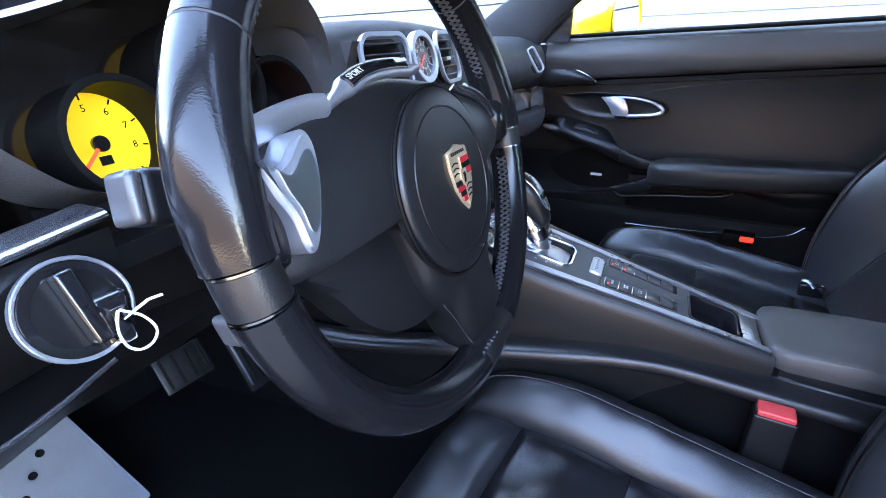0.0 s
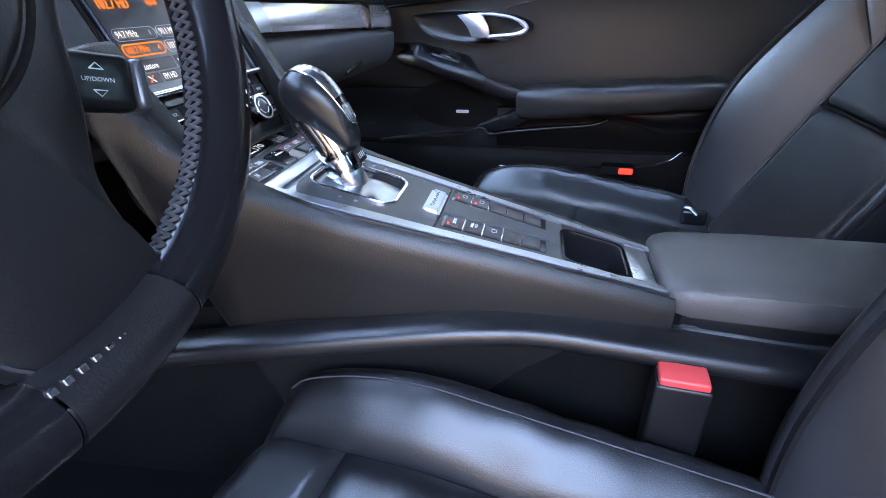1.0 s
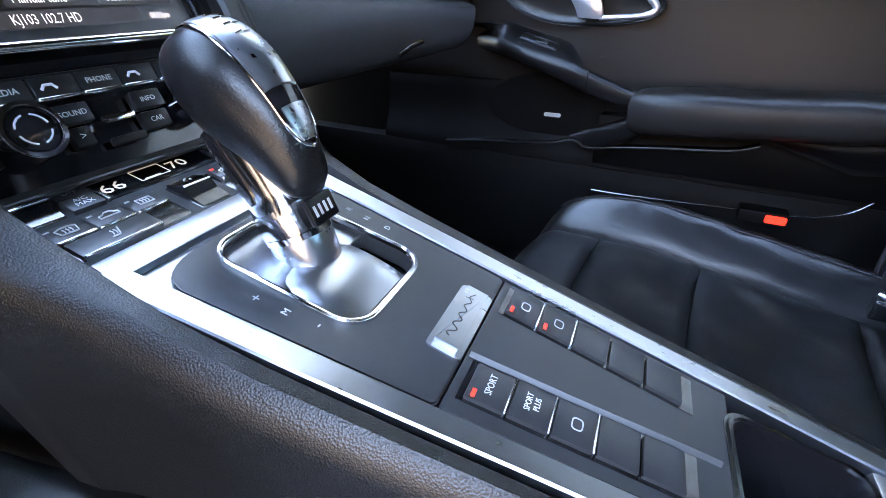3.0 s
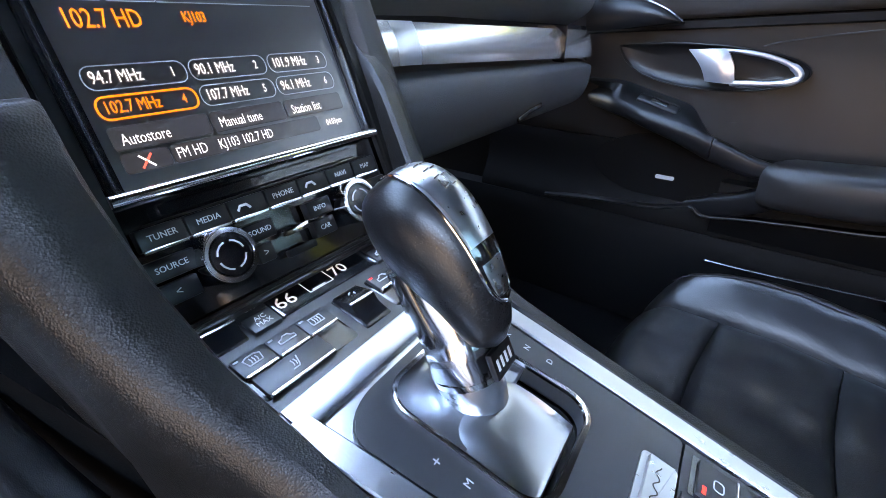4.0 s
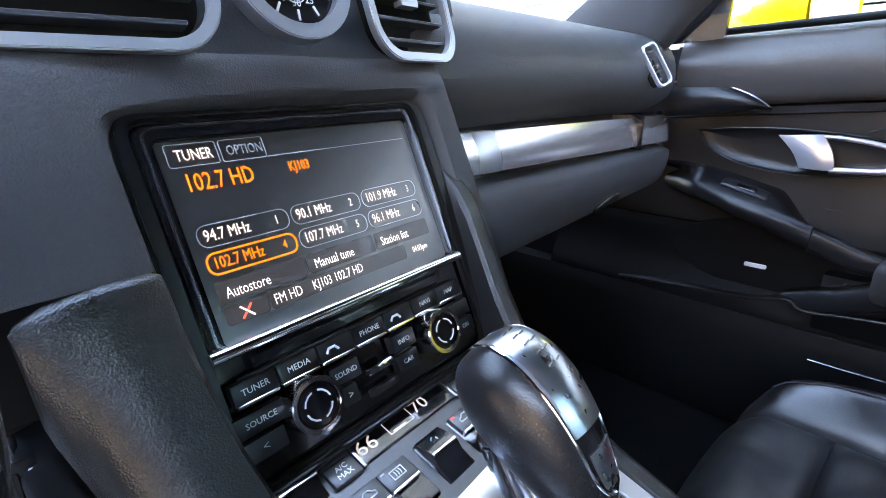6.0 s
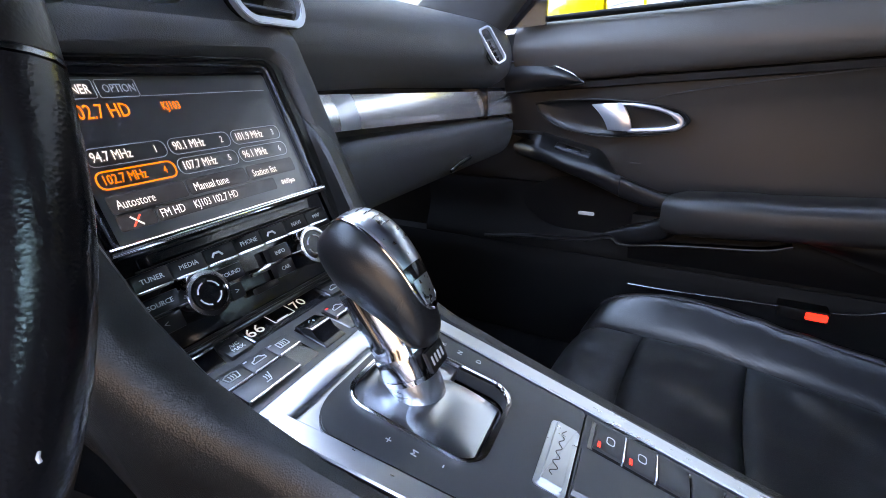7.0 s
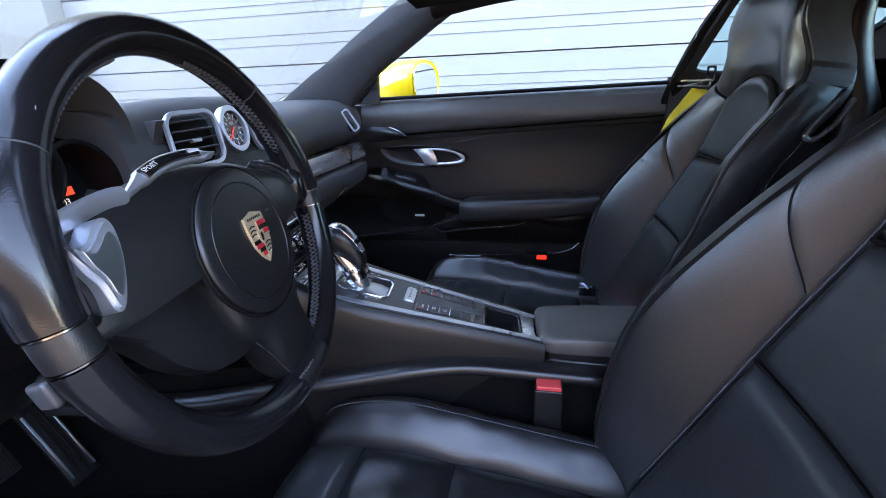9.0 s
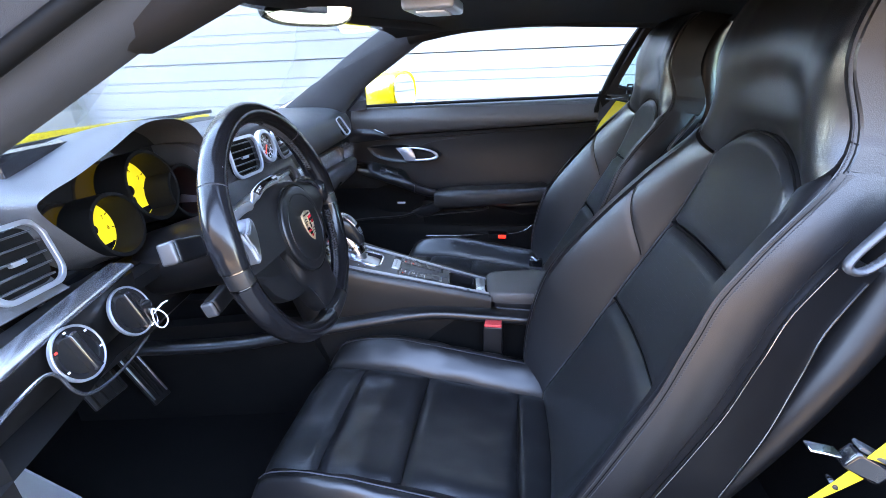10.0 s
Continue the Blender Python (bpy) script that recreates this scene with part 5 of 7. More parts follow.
# leather flanks that sweep up into the dash, then the tunnel below
for sgn in (-1, 1):
    rings = []
    for y, z, w, t in [(-0.245, 0.561, 0.0465, 0.014), (-0.2, 0.573, 0.050, 0.015), (-0.1, 0.597, 0.0585, 0.017), (0.0, 0.621, 0.0680, 0.020), (0.06, 0.636, 0.0735, 0.022),
                       (0.11, 0.650, 0.0775, 0.023), (0.15, 0.664, 0.081, 0.026 if sgn < 0 else 0.025), (0.185, 0.687, 0.089, 0.032 if sgn < 0 else 0.025), (0.213, 0.719, 0.096, 0.037 if sgn < 0 else 0.026), (0.237, 0.757, 0.101, 0.040 if sgn < 0 else 0.026), (0.246, 0.772, 0.102, 0.046 if sgn < 0 else 0.026)] + ([(0.250, 0.780, 0.1025, 0.050), (0.254, 0.788, 0.103, 0.051), (0.2565, 0.7900, 0.103, 0.049), (0.2585, 0.7902, 0.104, 0.046)] if sgn < 0 else [(0.258, 0.786, 0.103, 0.026), (0.285, 0.806, 0.104, 0.026)]):
        a = CX + 0.012 * max(0, (y - 0.1) / 0.15)
        low = 0.30 if y < 0.15 else 0.30 + (y - 0.15) * (3.4 if sgn < 0 else 0.6)
        prof = [(w, -0.030), (w, -0.004), (w + 0.003, 0.001), (w + t * 0.5, 0.002), (w + t * 0.85, -0.004), (w + t, -0.016), (w + t - 0.001, -0.05)]
        soft = 0.35 if sgn < 0 and y > 0.249 else 1.0
        ring = [(a + sgn * px, y - pz * 0.15 * max(0, (y - 0.1) * 8), z + (pz * soft if pz > -0.02 else pz)) for px, pz in prof]
        ring += [(a + sgn * (w + t - 0.020), y, low), (a + sgn * (w + t - 0.040), y + 0.03, low)]
        rings.append(ring)
    part("flank", loft(rings), FLANK, console, "black leather flank")
    part("tunnel_side", tube(curve([(CX + sgn * 0.125, 0.80, 0.42), (CX + sgn * 0.125, 0.42, 0.45), (CX + sgn * 0.118, 0.2, 0.495), (CX + sgn * 0.096, 0.02, 0.522), (CX + sgn * 0.086, -0.06, 0.531), (CX + sgn * 0.0755, -0.13, 0.529), (CX + sgn * 0.074, -0.25, 0.521), (CX + sgn * 0.080, -0.5, 0.51)], 40),
                             0.024, 0.014, power=0.8), LEATHER, console, "rounded black edge of the tunnel")
    part("tunnel_panel", sheet(lambda u, v: (CX + sgn * (0.066 + 0.048 * max(0, 1 - u * 1.9) + 0.010 * v), 0.90 - 1.43 * u, 0.51 - 0.06 * max(0, 1 - u * 2) - 0.30 * v), 16, 6, (-sgn * 0.04, 0, 0)), CARPET, console)
part("rear_body", block((CX - 0.060, -0.75, 0.30), (CX + 0.09, -0.25, 0.535), 0.02, 3), ANTHRA, console)
def rest(rows, shape):
    return loft([[(CX + 0.012 + x * w * 0.86, y, z0 + zz * h) for x, zz in shape] for y, w, z0, h in rows])


part("armrest_body", rest([(-0.250, 0.060, 0.500, 0.040), (-0.256, 0.070, 0.495, 0.050), (-0.275, 0.076, 0.490, 0.056), (-0.35, 0.080, 0.488, 0.058), (-0.62, 0.080, 0.488, 0.058)], ((-0.9, 0), (-0.97, 0.5), (-1, 1), (1, 1), (0.97, 0.5), (0.9, 0))), LEATHER, console, "dark padded body of the armrest")
part("armrest_lid", rest([(-0.236, 0.050, 0.553, 0.014), (-0.239, 0.064, 0.548, 0.023), (-0.246, 0.074, 0.546, 0.029), (-0.262, 0.080, 0.545, 0.033), (-0.35, 0.084, 0.545, 0.036), (-0.50, 0.086, 0.545, 0.037), (-0.60, 0.084, 0.545, 0.036), (-0.62, 0.075, 0.547, 0.028)],
                         ((-0.96, 0), (-1.0, 0.25), (-1.0, 0.6), (-0.95, 0.85), (-0.85, 0.96), (-0.5, 1.02), (0, 1.05), (0.5, 1.02), (0.85, 0.96), (0.95, 0.85), (1.0, 0.6), (1.0, 0.25), (0.96, 0))), TAUPE, console, "padded leather armrest lid")

# climate panel, a little below the console's rails
climate = thing("climate_panel", "grey climate control panel with lit digits and toggle keys", "climate control", DR)
QM = KM @ Matrix.Translation((0.012, 0, -0.008))
part("panel_base", plate([(-0.090, 0.160), (0.090, 0.160), (0.094, 0.200), (0.093, 0.2485), (-0.0885, 0.2485), (-0.0930, 0.200)], 0.014, QM @ Matrix.Translation((0, 0, -0.014)), 0.002), ANTHRA, climate, "satin grey panel")
disp = part("display", block((-0.0385, 0.2112, -0.001), (0.0390, 0.2355, 0.0014), 0.001, 1, QM), GLOSS, climate, "black display strip")
letters("66", 0.0135, QM @ Matrix.Translation((-0.0305, 0.2205, 0.0015)), LCD, disp, align="CENTER", wide=1.1)
letters("70", 0.0125, QM @ Matrix.Translation((0.0145, 0.2222, 0.0015)), LCD, disp, align="CENTER", wide=1.1)
part("fan_box", ringband(rounded(-0.0145, 0.2165, 0.0055, 0.2300, 0.0005, 1), rounded(-0.0139, 0.2171, 0.0049, 0.2294, 0.0004, 1), 0.0002, QM @ Matrix.Translation((0, 0, 0.0014)), 0), LCD, disp)
part("fan_bar", block((-0.0115, 0.2174, 0.0014), (-0.001, 0.2182, 0.0017), 0, 1, QM), LCD, disp)
CARET = {"screen": ((-0.0040, -0.0026), (-0.0050, 0.0022), (-0.0022, 0.0034), (0.0022, 0.0034), (0.0050, 0.0022), (0.0040, -0.0026), (-0.0040, -0.0026)),
         "car": ((-0.0052, -0.0016), (-0.0050, 0.0006), (-0.0026, 0.0012), (-0.0010, 0.0028), (0.0020, 0.0028), (0.0036, 0.0010), (0.0052, 0.0004), (0.0052, -0.0016), (-0.0052, -0.0016)),
         "pane": ((-0.0042, -0.0026), (-0.0042, 0.0026), (0.0042, 0.0026), (0.0042, -0.0026), (-0.0042, -0.0026)),
         "seat": ((-0.0034, -0.0030), (0.0006, -0.0030), (0.0014, -0.0014), (0.0030, 0.0036))}


def mark(kind, x, y, parent, z=0.0033):
    part("mark", tube([QM @ Vector((x + c, y + q, z)) for c, q in CARET[kind]], 0.00042, n=6), GREYPRINT, parent)
    if kind in ("screen", "pane"):
        for k in (-1, 0, 1):
            part("mark", tube([QM @ Vector((x + 0.0018 * k, y - 0.0016, z)), QM @ Vector((x + 0.0018 * k + 0.0004, y, z)), QM @ Vector((x + 0.0018 * k, y + 0.0018, z))], 0.00035, n=6), GREYPRINT, parent)
    if kind == "seat":
        for k in (0, 1):
            part("mark", tube([QM @ Vector((x - 0.0016 + 0.0018 * k, y - 0.0014, z)), QM @ Vector((x - 0.0010 + 0.0018 * k, y + 0.0006, z)), QM @ Vector((x - 0.0014 + 0.0018 * k, y + 0.0026, z))], 0.00035, n=6), GREYPRINT, parent)


for sgn in (-1, 1):
    tx, ax = sgn * 0.0743, sgn * 0.0505
    part("toggle_well", block((tx - 0.0122, 0.2100, -0.003), (tx + 0.0122, 0.2362, 0.0008), 0.002, 2, QM), GLOSS, climate)
    tg = part("temperature_toggle", loft([[(tx - 0.0110, y, -0.002), (tx + 0.0110, y, -0.002), (tx + 0.0110, y, z), (tx - 0.0110, y, z)] for y, z in ((0.2110, 0.0012), (0.2175, 0.0030), (0.2215, 0.0068), (0.2235, 0.0072), (0.2350, 0.0030))]), GLOSS, climate, "gloss black rocker")
    tg.matrix_local = QM
    part("toggle_edge", block((tx - 0.0108, 0.2212, 0.0060), (tx + 0.0108, 0.2232, 0.0078), 0.0007, 2), CHROME, tg)
    letters("TEMP", 0.0058, frame_of((tx, 0.2296, 0.0053), (1, 0, 0), (0, 1, -0.36)), WHITE, tg, align="CENTER")
    kk = key_cap(ax - 0.0090, 0.2232, ax + 0.0090, 0.2362, "A/C\nOFF" if sgn < 0 else "AUTO", 0.0046, QM, climate, ink=WHITE)
    kk = key_cap(ax - 0.0090, 0.2095, ax + 0.0090, 0.2224, "A/C\nMAX" if sgn < 0 else "", 0.0046, QM, climate, ink=WHITE)
    if sgn > 0:
        mark("car", ax, 0.216, kk)
    part("display_edge", block((sgn * 0.0395 - 0.0011, 0.2100, 0), (sgn * 0.0395 + 0.0011, 0.2365, 0.0030), 0.0006, 2, QM), DARKSIL, climate, "bright divider")
    part("key_bed", block((sgn * 0.0503 - 0.0335, 0.1708, -0.003), (sgn * 0.0503 + 0.0335, 0.2036, 0.0006), 0.003, 2, QM), GLOSS, climate)
    for k, kind in enumerate(("screen", "car", "pane") if sgn < 0 else ("seat", "screen", "car")):
        x = sgn * (0.0716 - 0.0210 * k)
        kk = key_cap(x - 0.0102, 0.1885, x + 0.0102, 0.2020, "", 0.005, QM, climate, foot=True)
        mark(kind, x, 0.1955, kk)
        part("key_lamp", block((x - 0.0090, 0.1992, 0.0028), (x - 0.0060, 0.2004, 0.0033), 0.0002, 1, QM), REDLED if sgn > 0 else GREYPRINT, kk)
    kk = key_cap(sgn * 0.0585 - 0.0215, 0.1722, sgn * 0.0585 + 0.0215, 0.1866, "", 0.005, QM, climate, foot=True)
    mark("seat", sgn * 0.0585, 0.1795, kk)
part("toggle_well", block((-0.0115, 0.1712, -0.003), (0.0115, 0.2030, 0.0008), 0.002, 2, QM), GLOSS, climate)
fan = part("fan_toggle", loft([[(-0.0100, y, -0.002), (0.0100, y, -0.002), (0.0100, y, z), (-0.0100, y, z)] for y, z in ((0.1722, 0.0012), (0.1820, 0.0030), (0.1870, 0.0070), (0.1892, 0.0074), (0.2020, 0.0028))]), GLOSS, climate, "gloss black fan rocker")
fan.matrix_local = QM
part("toggle_edge", block((-0.0098, 0.1866, 0.0062), (0.0098, 0.1890, 0.0080), 0.0008, 2), CHROME, fan)
for k in range(3):
    part("mark", tube([(0.0022 * math.cos(g + 0.5 * d), 0.1955 + 0.0022 * math.sin(g + 0.5 * d), 0.0052) for g in (2.1 * k,) for d in (-1, 0, 1)], 0.0005, n=6), GREYPRINT, fan)

# ---- gear selector ----
sel = thing("gear_selector", "black leather gear selector on a chrome stem", "gear selector", DK @ Matrix.Translation((CX + 0.004, 0.097, 0.632)))
lean = curve([(0, 0.000, -0.004), (0, 0.004, 0.014), (0, 0.010, 0.030), (0, 0.020, 0.048), (0, 0.033, 0.068), (0, 0.040, 0.080)], 26)
part("stem_collar", tube(lean[:8], [0.0200, 0.0200, 0.0198, 0.0196, 0.0194, 0.0190, 0.0186, 0.0180], 0.0185, up=(1, 0, 0), n=32), ALU, sel, "satin metal collar")
part("stem_ring", tube(lean[7:9], 0.0200, 0.0190, up=(1, 0, 0), n=32), CHROME, sel)
part("stem", tube(lean[8:], [0.0195] * 2 + [0.0188] * 3 + [0.0180] * 13, [0.0182] * 5 + [0.0165] * 13, up=(1, 0, 0), n=28, power=0.85), POLISHED, sel, "polished chrome stem")
part("stem_ring", tube(lean[11:13], 0.0198, 0.0186, up=(1, 0, 0), n=32), DARKSIL, sel)
for sgn in (-1, 1):
    part("stem_inlay", tube([p + np.array((sgn * 0.0152, 0.004, 0.001)) for p in lean[13:24]], [0.003] + [0.0056] * 10, 0.0022, up=(1, 0, 0), n=12), GLOSS, sel, "black slot in the stem")
tag = part("position_tag", block((-0.0105, -0.0075, 0), (0.0105, 0.0075, 0.004), 0.0015, 2, frame_of((-0.002, -0.0105, 0.040), (1, 0, 0), (0, 0.42, 0.9))), PANEL, sel, "small black tag below the knob")
for k in range(4):
    part("mark", block((-0.0078 + 0.0042 * k, -0.003, 0.004), (-0.0060 + 0.0042 * k, 0.003, 0.0043), 0, 1, frame_of((-0.002, -0.0105, 0.040), (1, 0, 0), (0, 0.42, 0.9))), GREYPRINT, tag, smooth=False)

# the knob's section from its tail up to the brow: upper line, lower line, half width
KTOP = curve([(0, 0.012 + (y - 0.012) * 0.78, 0.046 + (z - 0.044) * 0.97) for _, y, z in [(0, -0.0195, 0.0500), (0, -0.0205, 0.0590), (0, -0.0175, 0.0710), (0, -0.0100, 0.0870), (0, 0.0020, 0.1040), (0, 0.0180, 0.1190), (0, 0.0370, 0.1280), (0, 0.0550, 0.1290), (0, 0.0690, 0.1220), (0, 0.0755, 0.1150)]], 64)
KLOW = curve([(0, 0.012 + (y - 0.012) * 0.78, 0.046 + (z - 0.044) * 0.97) for _, y, z in [(0, -0.0130, 0.0440), (0, 0.0000, 0.0430), (0, 0.0140, 0.0490), (0, 0.0290, 0.0570), (0, 0.0450, 0.0640), (0, 0.0595, 0.0720), (0, 0.0715, 0.0820), (0, 0.0795, 0.0940), (0, 0.0805, 0.1050), (0, 0.0785, 0.1110)]], 64)
KWID = [float(w[0]) for w in curve([(0.0050, 0, 0), (0.0130, 0, 0), (0.0160, 0, 0), (0.0185, 0, 0), (0.0215, 0, 0), (0.0238, 0, 0), (0.0240, 0, 0), (0.0212, 0, 0), (0.0150, 0, 0), (0.0040, 0, 0)], 64)]


def knob_pt(u, a, out=0.0):
    """A point of the knob: u from tail (0) to brow (1), a the angle from its upper line."""
    k = min(max(u, 0), 1) * 63
    i = min(int(k), 62)
    f = k - i
    t, l = KTOP[i] + (KTOP[i + 1] - KTOP[i]) * f, KLOW[i] + (KLOW[i + 1] - KLOW[i]) * f
    w = KWID[i] + (KWID[i + 1] - KWID[i]) * f
    d = (t - l) / 2
    h = float(np.linalg.norm(d))
    return Vector(tuple((t + l) / 2 + d * math.cos(a) * (1 + out / h))) + Vector((math.sin(a) * (w + out), 0, 0))


knob = part("knob", loft([[knob_pt(k / 63, 2 * math.pi * j / 36) for j in range(36)] for k in range(64)]), KNOB, sel, "smooth black leather knob")
INL0, INL1 = 0.235, 0.93
inw = lambda u: 0.53 * math.sqrt(max(0.0, 1 - max(0, (INL0 + 0.13 - u) / 0.13) ** 2.4)) * (1 + 0.10 * math.sin(math.pi * (u - INL0) / (INL1 - INL0)))


def on_knob(u0, u1, scale, out, n=24):
    return sheet(lambda u, v: knob_pt(u0 + (u1 - u0) * u, (2 * v - 1) * inw(u0 + (u1 - u0) * u) * scale, out), n, 12, (0, 0.004, -0.004))


part("inlay_bed", on_knob(INL0 + 0.002, INL1, 0.96, 0.0004), GLOSS, knob, "gloss black inlay bed")
part("knob_inlay", on_knob(0.43, INL1, 0.88, 0.0016), ALU, knob, "curved metal inlay with faint print")
part("release_button", on_knob(0.262, 0.375, 0.74, 0.0012), ALU, knob, "silver release button")
edge = [knob_pt(u, -inw(u), 0.0006) for u in np.linspace(INL1, INL0 + 0.0004, 40)] + [knob_pt(u, inw(u), 0.0006) for u in np.linspace(INL0 + 0.0004, INL1, 40)]
part("inlay_frame", tube(edge, 0.0009, n=8), CHROME, knob, "thin chrome edge")
for k in range(5):
    for sx in (-1, 1):
        u0 = 0.60 + 0.045 * k
        part("mark", tube([knob_pt(u0, sx * 0.10 - 0.10, 0.0019), knob_pt(u0 + 0.004, sx * 0.10 + 0.06, 0.0019)], 0.0005, 0.0003, n=6), UIG, knob)

# ---- steering wheel ----
WT = radians(13.9)
WC = Vector((-0.373, 0.083, 0.858))
WM = Matrix.Translation(WC) @ Matrix.Rotation(radians(3.9), 4, "Z") @ Matrix(((1, 0, 0, 0), (0, math.sin(WT), -math.cos(WT), 0), (0, math.cos(WT), math.sin(WT), 0), (0, 0, 0, 1)))
wheel = thing("steering_wheel", "black leather three-spoke steering wheel with silver inlays", "steering wheel", WM)
RW = 0.189


def rim_pt(a):
    """A point of the rim's middle line; a in degrees from the right, anticlockwise; the foot is slightly flat."""
    r = RW - 0.004 * max(0, math.cos(radians(a - 270))) ** 6
    return (r * math.cos(radians(a)), r * math.sin(radians(a)), 0)


def rim_piece(a0, a1, n, thick):
    path = [rim_pt(a0 + (a1 - a0) * k / n) for k in range(n + 1)]
    ra = [thick(a0 + (a1 - a0) * k / n) for k in range(n + 1)]
    return tube(path, [r * 1.0 for r in ra], [r * 1.12 for r in ra], up=(0, 0, 1), n=20)


grip = lambda a: 0.0172 + 0.0034 * math.exp(-((a - 166) / 16) ** 2) + 0.0030 * math.exp(-((a - 12) / 16) ** 2)
part("rim_top", rim_piece(46, 145.5, 50, grip), RIM, wheel, "smooth black leather rim")
part("rim_left", rim_piece(146, 179.5, 24, grip), RIM, wheel)
part("rim_right", rim_piece(0, 45.5, 30, grip), RIM, wheel)
part("rim_lower_left", rim_piece(187.5, 268, 44, grip), RIM, wheel)
part("rim_lower_right", rim_piece(290, 353, 34, grip), RIM, wheel)
for a0, a1 in ((180.3, 186.7), (353.6, 359.4), (268.6, 289.4)):
    cl = part("rim_clasp", rim_piece(a0, a1, 8, lambda a: 0.0172), HUBM, wheel, "black clasp with thin silver edges")
    for a in (a0 - 0.3, a1 + 0.3):
        part("clasp_edge", rim_piece(a - 0.18, a + 0.18, 2, lambda q: 0.0174), DULLRING, cl)
for a in (45.75, 145.75):
    part("rim_joint", rim_piece(a - 0.2, a + 0.2, 2, lambda q: 0.0178), THREAD, wheel)
for sgn in (-1, 1):
    part("grip_root", tube(curve([(sgn * 0.190, 0.050, 0.0), (sgn * 0.182, 0.032, 0.000), (sgn * 0.174, 0.016, -0.002), (sgn * 0.174, 0.000, -0.004), (sgn * 0.184, -0.016, -0.006)], 16), [0.004, 0.008, 0.012] + [0.016] * 10 + [0.012, 0.008, 0.005], [0.006, 0.010, 0.013] + [0.016] * 10 + [0.012, 0.008, 0.005], n=16), RIM, wheel, "leather thumb rest beside the rim")


def stitch_row(a0, a1, n, parent):
    """Crossed stitches along the inner side of the rim."""
    bm = bmesh.new()
    for k in range(n):
        a = a0 + (a1 - a0) * k / n
        for s in (-1, 1):
            p0 = Vector(rim_pt(a)) * (1 - 0.0168 / RW) + Vector((0, 0, 0.0052 * s))
            p1 = Vector(rim_pt(a + (a1 - a0) / n)) * (1 - 0.0168 / RW) + Vector((0, 0, -0.0052 * s))
            tb = tube([p0 * 0.996, (p0 + p1) / 2 * 0.990, p1 * 0.996], 0.0012, n=6)
            me = bpy.data.meshes.new("stitch")
            tb.to_mesh(me)
            tb.free()
            bm.from_mesh(me)
            bpy.data.meshes.remove(me)
    ob = part("stitching", bm, THREAD, parent, "dark crossed stitching")
    ob["kind"] = "stuff"


stitch_row(75, 12, 34, wheel)
stitch_row(292, 350, 31, wheel)
stitch_row(105, 145, 22, wheel)


def shield(w, h, n=12):
    """Outline of a soft shield: broad and round at the top, drawn in at the foot."""
    out = []
    for k in range(40):
        a = 2 * math.pi * k / 40
        s = math.sin(a)
        out.append((w * math.cos(a) * (1 - 0.06 * max(0, -s)), h * s))
    return out


for a, rr, w in ((-30.9, 0.0005, 0.0012), (-33.5, 0.0004, 0.0007), (138, 0.0003, 0.0022)):
    p = Vector(rim_pt(a))
    side = p.normalized()
    c = p + Vector((0, 0, 1)) * 0.0183 + side * 0.0035
    part("scuff", tube([c - side.cross(Vector((0, 0, 1))) * w, c + Vector((0, 0, 0.0002)), c + side.cross(Vector((0, 0, 1))) * w * 0.7 + side * 0.0006], rr, 0.0005, n=8), GREYPRINT, wheel, "pale scuff in the leather")


# hub: body, airbag lid with its round seam
def dome(w, h, z0, z1, ease=2.2):
    rings = []
    for f, q in ((1.0, 0.0), (1.0, 0.60), (0.99, 0.76), (0.97, 0.86), (0.93, 0.93), (0.75, 0.98), (0.4, 1.0), (0.05, 1.01)):
        rings.append([(x * f, y * f, z0 + (z1 - z0) * q) for x, y in shield(w, h)])
    return loft(rings)


# the hub's outline: upper edge from the left spoke over to the right one, then the right leg and the lower left
HUB = [(-0.172, 0.052), (-0.140, 0.062), (-0.105, 0.068), (-0.055, 0.0745), (-0.015, 0.0752), (0.046, 0.066), (0.096, 0.050), (0.140, 0.037), (0.172, 0.017), (0.176, -0.003), (0.150, -0.014), (0.110, -0.026),
       (0.092, -0.050), (0.080, -0.085), (0.066, -0.122), (0.070, -0.158), (0.074, -0.178), (0.020, -0.184), (-0.006, -0.165), (-0.021, -0.124), (-0.046, -0.094), (-0.056, -0.055), (-0.068, -0.026),
       (-0.100, -0.018), (-0.152, -0.019), (-0.176, -0.022), (-0.178, 0.010)]
HCEN = np.array((0.0, -0.015))


def hub_ring(f, z, sag):
    out = []
    for p in curve([(*q, 0) for q in HUB + HUB[:1]], 109)[:-1]:
        d = p[:2] - HCEN
        r = float(np.hypot(*d))
        g = f if f < 0.6 else 1 - (1 - f) * 0.13 / max(r, 0.05)
        q = HCEN + d * g
        out.append((q[0], q[1], z - sag * min(1, (r * g / 0.17) ** 2)))
    return out


